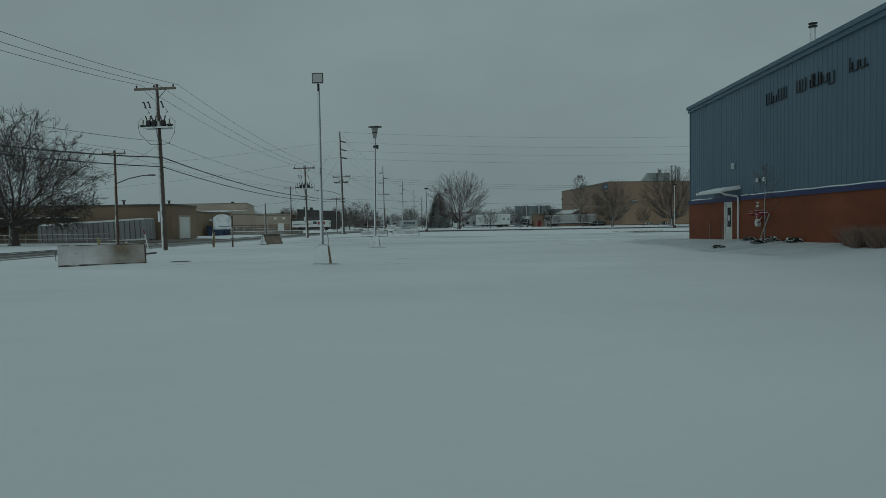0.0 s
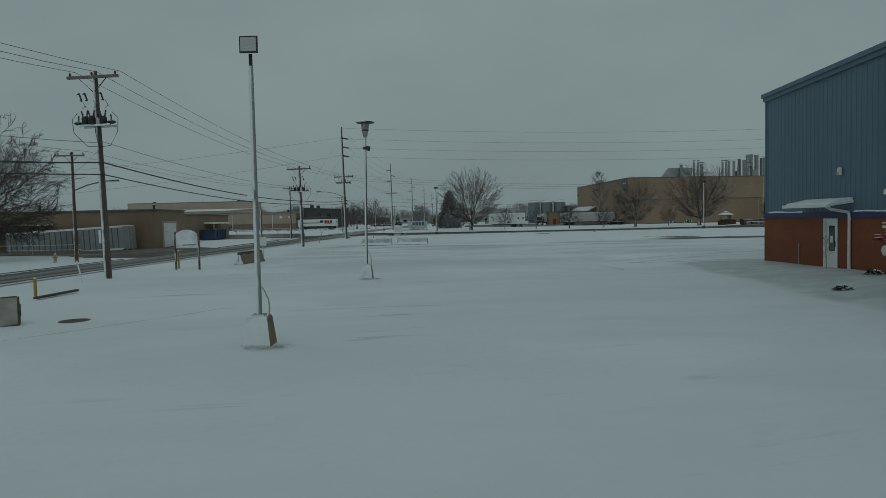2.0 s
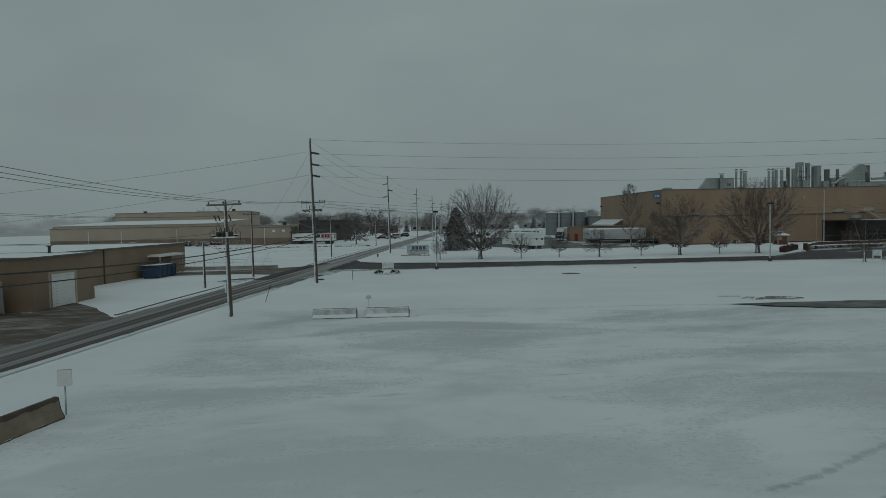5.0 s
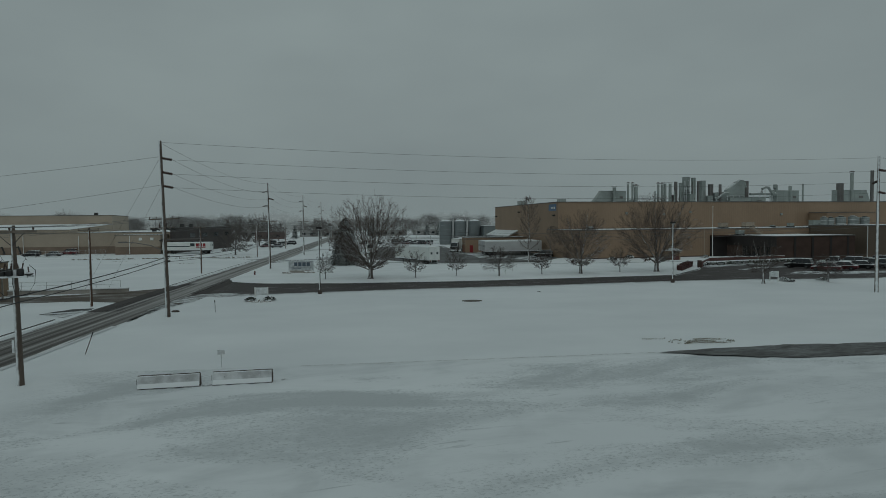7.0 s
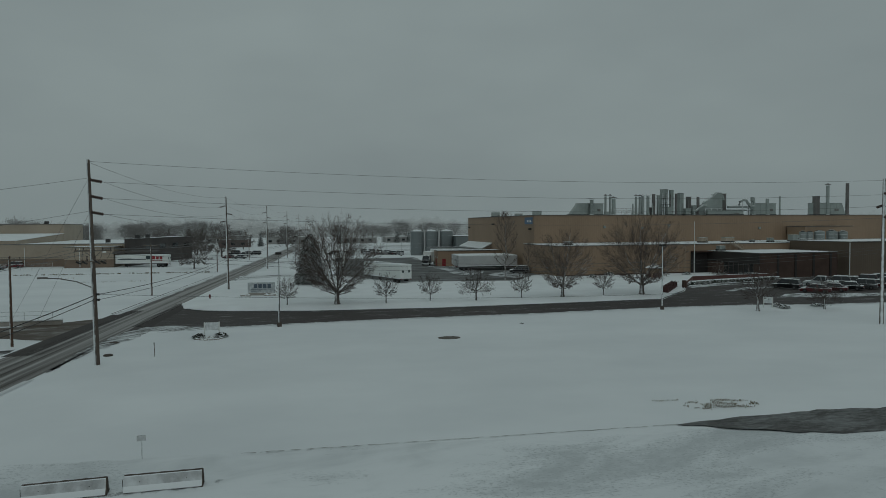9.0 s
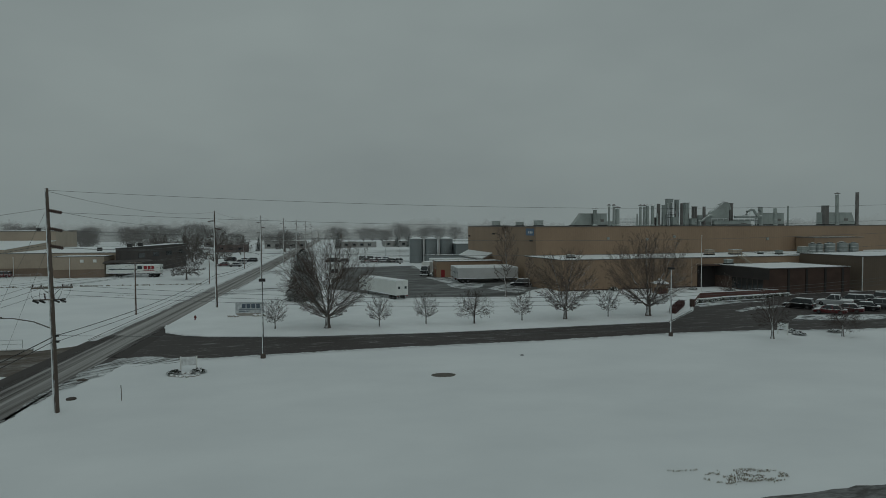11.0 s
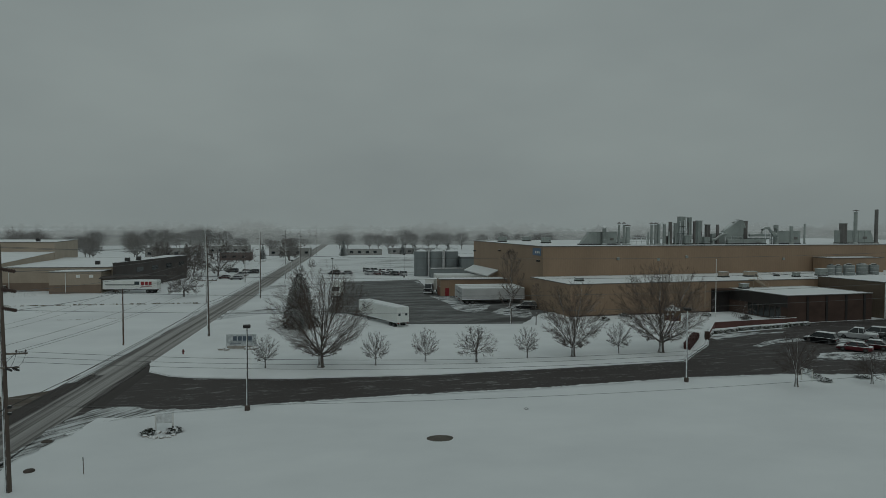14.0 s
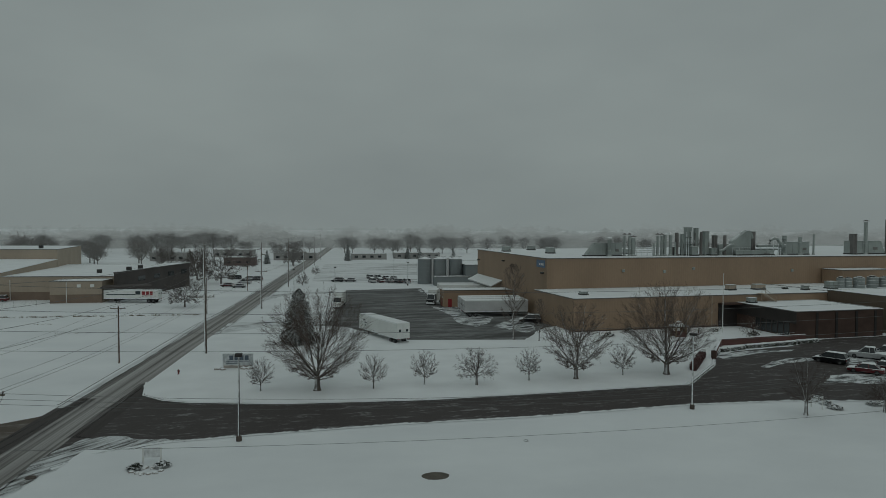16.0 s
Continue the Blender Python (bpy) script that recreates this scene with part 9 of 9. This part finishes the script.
# employee lot: rows of parked cars, noses away from the road
car(78.4, 163.3, 36, PAINT["black"], "suv", "black estate car with a snow-covered roof")
car(87.1, 165.9, 44, PAINT["silver"], "pickup", "silver pickup truck parked in the lot")
car(78.4, 156.2, 44, PAINT["red"], "sedan", "dark red saloon dusted with snow")
car(82.4, 157.4, 42, PAINT["maroon"], "sedan", "maroon saloon dusted with snow")
for i, (k, p) in enumerate((("suv", "grey"), ("sedan", "black"), ("suv", "maroon"), ("suv", "silver"), ("pickup", "black"))):
    car(91.5 + i * 3.8, 167.3 + i * 1.2, 44, PAINT[p], k, f"{p} car parked in the employee lot")
    car(87.0 + i * 3.8, 159.3 + i * 1.4, 43, PAINT[("black", "grey", "maroon", "red", "silver")[i]], ("sedan", "suv")[i % 2], "snow-dusted car in the near row of the lot")
car(-92.2, 259.0, 90, PAINT["red"], "suv", "red car against the tan plant wall", "plant cars")
far_kinds = [car(-4.0, 318, 80, PAINT["black"], "suv", "dark car in the far parking lot", "far parked cars"), car(9.0, 315, 20, PAINT["silver"], "suv", "silver car in the far parking lot", "far parked cars"),
             car(12.2, 314.5, 20, PAINT["maroon"], "sedan", "dark red car in the far parking lot", "far parked cars"), car(15.4, 313, 20, PAINT["grey"], "sedan", "grey car in the far parking lot", "far parked cars")]
for i, (x, y, rz) in enumerate(((18.6, 311.6, 20), (21.6, 311, 20), (-3.6, 322, 80), (0.8, 319, 80), (8.5, 331, 200), (11.6, 330, 200), (14.7, 328.6, 200), (17.8, 327.2, 200), (30, 330, 100), (33, 333, 100), (36, 336, 100),
                                (-38.6, 330, 90), (-35, 326, 90), (-37, 312, 80), (-40.5, 300, 90), (-36, 296, 90), (-44, 332, 90))):
    again(far_kinds[i % 4], x, y, 0.02, rz)
t = again(far_kinds[0], 42.5, 209.5, 0.02, 80, 1.0, "dark pickup parked by the dock yard")
again(far_kinds[3], -92, 249, 0.02, 95, 1.0, "grey car parked along the plant wall")
again(far_kinds[0], -98, 249, 0.02, 95, 1.0, "dark car parked along the plant wall")
for i in range(3):
    again(far_kinds[i], -118 + i * 3.4, 247, 0.02, 10, 1.0)

# ---------------------------------------------------------------- entrance court


def court_wall():
    t = thing("court_wall", 0, 0, 0, 0, "low dark brick court wall capped with snow", "wall")
    pts = [(61.6, 167.6), (62.6, 168.9), (69.4, 179.0), (79.0, 181.0), (88.2, 182.6)]
    for a, b in zip(pts, pts[1:]):
        part("brick_wall", Mesh().bar((a[0], a[1], 0.55), (b[0], b[1], 0.55), 0.36, 1.15), M_BRICKC, t)
        part("snow_cap", Mesh().bar((a[0], a[1], 1.155), (b[0], b[1], 1.155), 0.3, 0.06), M_SNOW, t, "snow along the coping")
    part("end_post", Mesh().box(61.3, 61.9, 167.3, 167.9, 0, 1.4, 0.04), M_BRICKD, t)
    return t


court_wall()


def hedge(pts, w, h, mat, label, seed, cap=False):
    rng = random.Random(seed)
    t = thing("hedge", pts[0][0], pts[0][1], 0.0, 0, label, "hedge", "hedges")
    m = Mesh()
    o = Vector(pts[0])
    for a, b in zip(pts, pts[1:]):
        a, b = Vector(a) - o, Vector(b) - o
        L = (b - a).length
        d = (b - a).normalized()
        n = Vector((-d.y, d.x))
        for i in range(int(L * 170)):
            p = a + d * rng.random() * L
            off_ = rng.uniform(-1, 1)
            z = h * rng.random() ** 0.6
            z = min(z, h * (1.02 - 0.25 * off_ * off_)) * rng.uniform(0.9, 1.08)
            q = p + n * off_ * w / 2
            s = rng.uniform(0.05, 0.12)
            ax = Vector((rng.uniform(-1, 1), rng.uniform(-1, 1), rng.uniform(-0.4, 1))).normalized() * s
            bx = Vector((rng.uniform(-1, 1), rng.uniform(-1, 1), rng.uniform(-0.4, 0.6))).normalized() * s * 0.7
            c = Vector((q.x, q.y, z))
            m.add([c - ax, c + bx, c + ax, c - bx], [(0, 1, 2, 3)])
    part("foliage", m, mat, t)
    cm = Mesh()
    for a, b in zip(pts, pts[1:]):
        a, b = Vector(a) - o, Vector(b) - o
        cm.bar((a.x, a.y, h * 0.42), (b.x, b.y, h * 0.42), w * 0.72, h * 0.8)
    part("foliage", cm, mat, t, "dense twiggy core")
    if cap:
        cm = Mesh()
        for a, b in zip(pts, pts[1:]):
            a, b = Vector(a) - o, Vector(b) - o
            k = max(2, int((b - a).length / 0.5))
            cm.rings([[(q.x + nn * (b - a).normalized().y * -w * 0.42 * sc, q.y + nn * (b - a).normalized().x * w * 0.42 * sc, h * zz) for nn, zz in ((-1, 0.88), (1, 0.88), (0.7, 1.06), (-0.7, 1.06))]
                      for j in range(k + 1) for q, sc in ((a.lerp(b, j / k), 0.8 + 0.25 * math.sin(j * 1.7)),)])
        part("snow_cap", cm, M_SNOW, t, "snow lying on the hedge")
    return t


hedge([(53.6, 159.0), (60.2, 168.4)], 1.25, 1.35, M_HEDGE, "clipped dark red hedge on the verge", 51)
hedge([(66.0, 173.2), (71.5, 175.4)], 1.0, 0.7, M_SHRUBS, "low snow-topped hedge below the court wall", 52, True)
hedge([(72.2, 175.9), (83.5, 178.9)], 1.0, 0.7, M_SHRUBS, "low snow-topped hedge below the court wall", 53, True)
hedge([(84.3, 179.4), (89.0, 180.4)], 1.0, 0.7, M_SHRUBS, "low snow-topped hedge below the court wall", 54, True)
hedge([(63.2, 170.0), (66.4, 174.4)], 0.9, 0.7, M_SHRUBS, "low snow-topped hedge below the court wall", 55, True)
t = thing("flagpole", 76.3, 190.4, VZ, 0, "white flagpole on the entrance lawn", "flagpole")
part("pole", Mesh().tube([(0, 0, -0.1), (0, 0, 11.4)], [0.085, 0.045], 10), M_WHITEP, t, smooth=True)
part("ball", Mesh().lathe(0, 0, [(0.02, 11.4), (0.1, 11.48), (0.1, 11.56), (0.02, 11.64)], 10), M_WHITEP, t, smooth=True)


def court_rail():
    t = thing("entrance_railing", 87.6, 183.9, 0.33, 12, "pale pipe railing at the entrance", "railing")
    for z in (0.5, 0.95):
        part("rail", Mesh().tube([(-6, 0, z), (4, 0, z)], 0.03, 6), M_ALU, t)
    for i in range(6):
        part("post", Mesh().tube([(-6 + 2 * i, 0, -0.1), (-6 + 2 * i, 0, 0.97)], 0.03, 6), M_ALU, t)
    return t


court_rail()
shrub(80.6, 186.8, VZ, 1.0, 0.9, M_SHRUB, 61, "snow-capped evergreen shrub on the entrance lawn")
shrub(75.5, 192.2, VZ, 0.9, 0.7, M_SHRUB, 62, "snow-capped evergreen shrub on the entrance lawn")
shrub(52.3, 188.0, VZ, 1.0, 0.8, M_SHRUB, 63, "snow-capped shrub by the factory wall")
shrub(58.0, 192.6, VZ, 1.1, 0.9, M_SHRUB, 64, "snow-capped shrub by the factory wall")


def kiosk(x, y):
    """A small open shelter on brick corner posts under a hipped roof."""
    t = thing("garden_shelter", x, y, VZ, 8, "small tan and brick shelter with a snowy hipped roof", "shelter")
    for sx in (-1.35, 1.35):
        for sy in (-1.0, 1.0):
            part("corner_post", Mesh().box(sx - 0.16, sx + 0.16, sy - 0.16, sy + 0.16, -0.1, 2.2), M_TAN, t)
    for sy in (-1.0, 1.0):
        part("low_wall", Mesh().box(-1.19, 1.19, sy - 0.1, sy + 0.1, -0.1, 1.0, 0.02), M_BRICKC, t)
        part("beam", Mesh().box(-1.5, 1.5, sy - 0.1, sy + 0.1, 2.0, 2.2), M_WOODB, t)
    part("back_panel", Mesh().box(1.3, 1.42, -0.84, 0.84, 0.0, 2.0), M_TAN, t, "tan board wall")
    rf = part("roof", Mesh().rings([[(sx * 1.85, sy * 1.5, 2.2) for sx, sy in ((-1, -1), (1, -1), (1, 1), (-1, 1))], [(sx * 1.75, sy * 1.4, 2.34) for sx, sy in ((-1, -1), (1, -1), (1, 1), (-1, 1))], [(sx * 0.7, sy * 0.4, 2.85) for sx, sy in ((-1, -1), (1, -1), (1, 1), (-1, 1))]]), M_SNOW, t, "hipped roof under snow")
    part("cupola", Mesh().box(-0.45, 0.45, -0.3, 0.3, 2.84, 3.05, 0.05), M_TAN, rf)
    part("cupola_roof", Mesh().rings([[(sx * 0.65, sy * 0.48, 3.05) for sx, sy in ((-1, -1), (1, -1), (1, 1), (-1, 1))], [(sx * 0.12, sy * 0.08, 3.3) for sx, sy in ((-1, -1), (1, -1), (1, 1), (-1, 1))]]), M_SNOW, rf)
    return t


shelter = kiosk(65.5, 187.0)
shelter.scale = (0.8, 0.8, 0.9)

# ---------------------------------------------------------------- depot yard things


def dumpster():
    t = thing("dumpster", -43.6, 128.6, 0, 90, "blue steel dumpster dusted with snow", "dumpster")
    prof = [(-1.05, 0.15), (1.05, 0.15), (1.15, 1.75), (-1.15, 1.75)]
    b = part("bin", Mesh().rings([[(x, y, z) for y, z in prof] for x in (-2.5, 2.5)]), M_DUMP, t)
    for x in (-2.4, -1.2, 0.0, 1.2, 2.4):
        for s in (-1, 1):
            part("rib", Mesh().bar((x, s * 1.1, 0.2), (x, s * 1.2, 1.72), 0.12, 0.1), M_DUMP, b)
    part("rim", Mesh().box(-2.58, 2.58, -1.25, -1.13, 1.68, 1.8).box(-2.58, 2.58, 1.13, 1.25, 1.68, 1.8).box(-2.58, -2.46, -1.13, 1.13, 1.68, 1.8).box(2.46, 2.58, -1.13, 1.13, 1.68, 1.8), M_DUMP, t)
    part("load_snow", Mesh().box(-2.45, 2.45, -1.12, 1.12, 1.74, 1.77), M_SNOW, t, "snow on the load")
    part("notice", Mesh().box(2.5, 2.52, -0.5, 0.5, 0.8, 1.4), M_WHITEP, t, "pale notice plate")
    for x in (-2.2, 2.2):
        part("skid", Mesh().box(x - 0.15, x + 0.15, -1.0, 1.0, 0.0, 0.16), M_IRON, t)
    return t


dumpster()


def pipe_fence(x0, x1, y, label):
    t = thing("pipe_fence", x0, y, 0, 0, label, "fence")
    L = x1 - x0
    for z in (0.45, 0.95):
        part("rail", Mesh().tube([(0, 0, z), (L, 0, z)], 0.03, 6), M_STEEL, t)
    for i in range(int(L / 2.4) + 1):
        part("post", Mesh().tube([(i * 2.4, 0, -0.1), (i * 2.4, 0, 1.0)], 0.035, 6), M_STEEL, t)
    return t


pipe_fence(-58, -38.5, 82.5, "grey pipe fence before the loading dock")


def chain_fence(x0, y0, x1, y1):
    """A wire-mesh fence: posts, top rail and crossed wires."""
    t = thing("chain_link_fence", x0, y0, 0, math.degrees(math.atan2(y1 - y0, x1 - x0)), "grey chain-link fence on the snowy field", "fence")
    L = math.hypot(x1 - x0, y1 - y0)
    n = round(L / 2.3)
    for i in range(n + 1):
        part("post", Mesh().tube([(L * i / n, 0, -0.1), (L * i / n, 0, 1.85)], 0.04, 6), M_STEEL, t)
    part("top_rail", Mesh().tube([(0, 0, 1.8), (L, 0, 1.8)], 0.025, 6), M_STEEL, t)
    m = Mesh()
    for i in range(int(L / 0.3)):
        for a, b in ((0.05, 1.78), (1.78, 0.05)):
            m.bar((i * 0.3, 0, a), (min(L, i * 0.3 + 1.73), 0, b), 0.006)
    part("wire_mesh", m, M_STEEL, t, "fine wire mesh")


chain_fence(-92.0, 239.2, -76.7, 246.8)


def far_hall(x, y, rz, w, d, h, mat, label):
    t = thing("distant_building", x, y, 0, rz, label, "building", "distant buildings")
    block(t, [(0, 0), (w, 0), (w, d), (0, d)], 0, h, mat, "")
    for i in range(int(w / 5)):
        part("window", Mesh().box(1.5 + i * 5, 3.6 + i * 5, -0.05, 0.0, 1.2, min(h - 0.5, 2.6)), M_GLASS, t)
    return t


# Far wall grey with the distance haze put into its colour.
M_FARW = material("far_haze_grey_wall", (0.30, 0.30, 0.29), 0.9, var=0.08, snow_up=0.8)
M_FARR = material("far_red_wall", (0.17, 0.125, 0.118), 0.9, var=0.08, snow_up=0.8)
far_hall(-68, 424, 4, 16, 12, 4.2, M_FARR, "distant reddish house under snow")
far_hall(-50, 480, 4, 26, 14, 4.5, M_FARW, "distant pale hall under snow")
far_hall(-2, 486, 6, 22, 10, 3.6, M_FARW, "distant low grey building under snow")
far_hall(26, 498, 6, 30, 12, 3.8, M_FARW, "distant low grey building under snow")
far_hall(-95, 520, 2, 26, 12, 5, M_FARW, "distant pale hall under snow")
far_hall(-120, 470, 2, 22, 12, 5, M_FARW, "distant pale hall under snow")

# ---------------------------------------------------------------- planting at the blue building
sapling = put(make_tree("sapling", 61, 3.6, 1.5, 1.3, 14, "thin bare sapling tied to a leaning stake", "tall", 0.5, group="building planting", twig=0.006, trunk_r=0.03), 15.6, 40.7, 0.35, 0)
t = thing("tree_stake", 15.5, 41.2, 0.3, 0, "pale leaning tree stake by the sapling", "stake")
part("shaft", Mesh().tube([(0, 0, -0.1), (0.08, -0.95, 1.38)], 0.03, 8), M_CONCB, t)
again(sapling, 15.9, 46.4, 0.2, 80, 0.42, "small bare shrub by the door step")
for i, (x, y, r, h) in enumerate(((13.6, 41.0, 0.3, 0.18), (15.3, 40.65, 0.36, 0.24), (16.15, 43.6, 0.3, 0.22), (16.15, 41.2, 0.34, 0.26), (16.1, 39.1, 0.36, 0.26))):
    shrub(x, y, ground_height(x, y) - 0.02, r, h, M_SHRUBS, 70 + i, "low evergreen shrub half buried in snow", 160)
for i, (x, y) in enumerate(((15.9, 33.9), (15.7, 33.1), (15.9, 32.2))):
    tufts("ornamental_grass", x, y, 0.5, 0.5, 1100, 0.62, M_GRASS, 80 + i, "feathery clump of dry reddish ornamental grass", 0.35, 0.9)
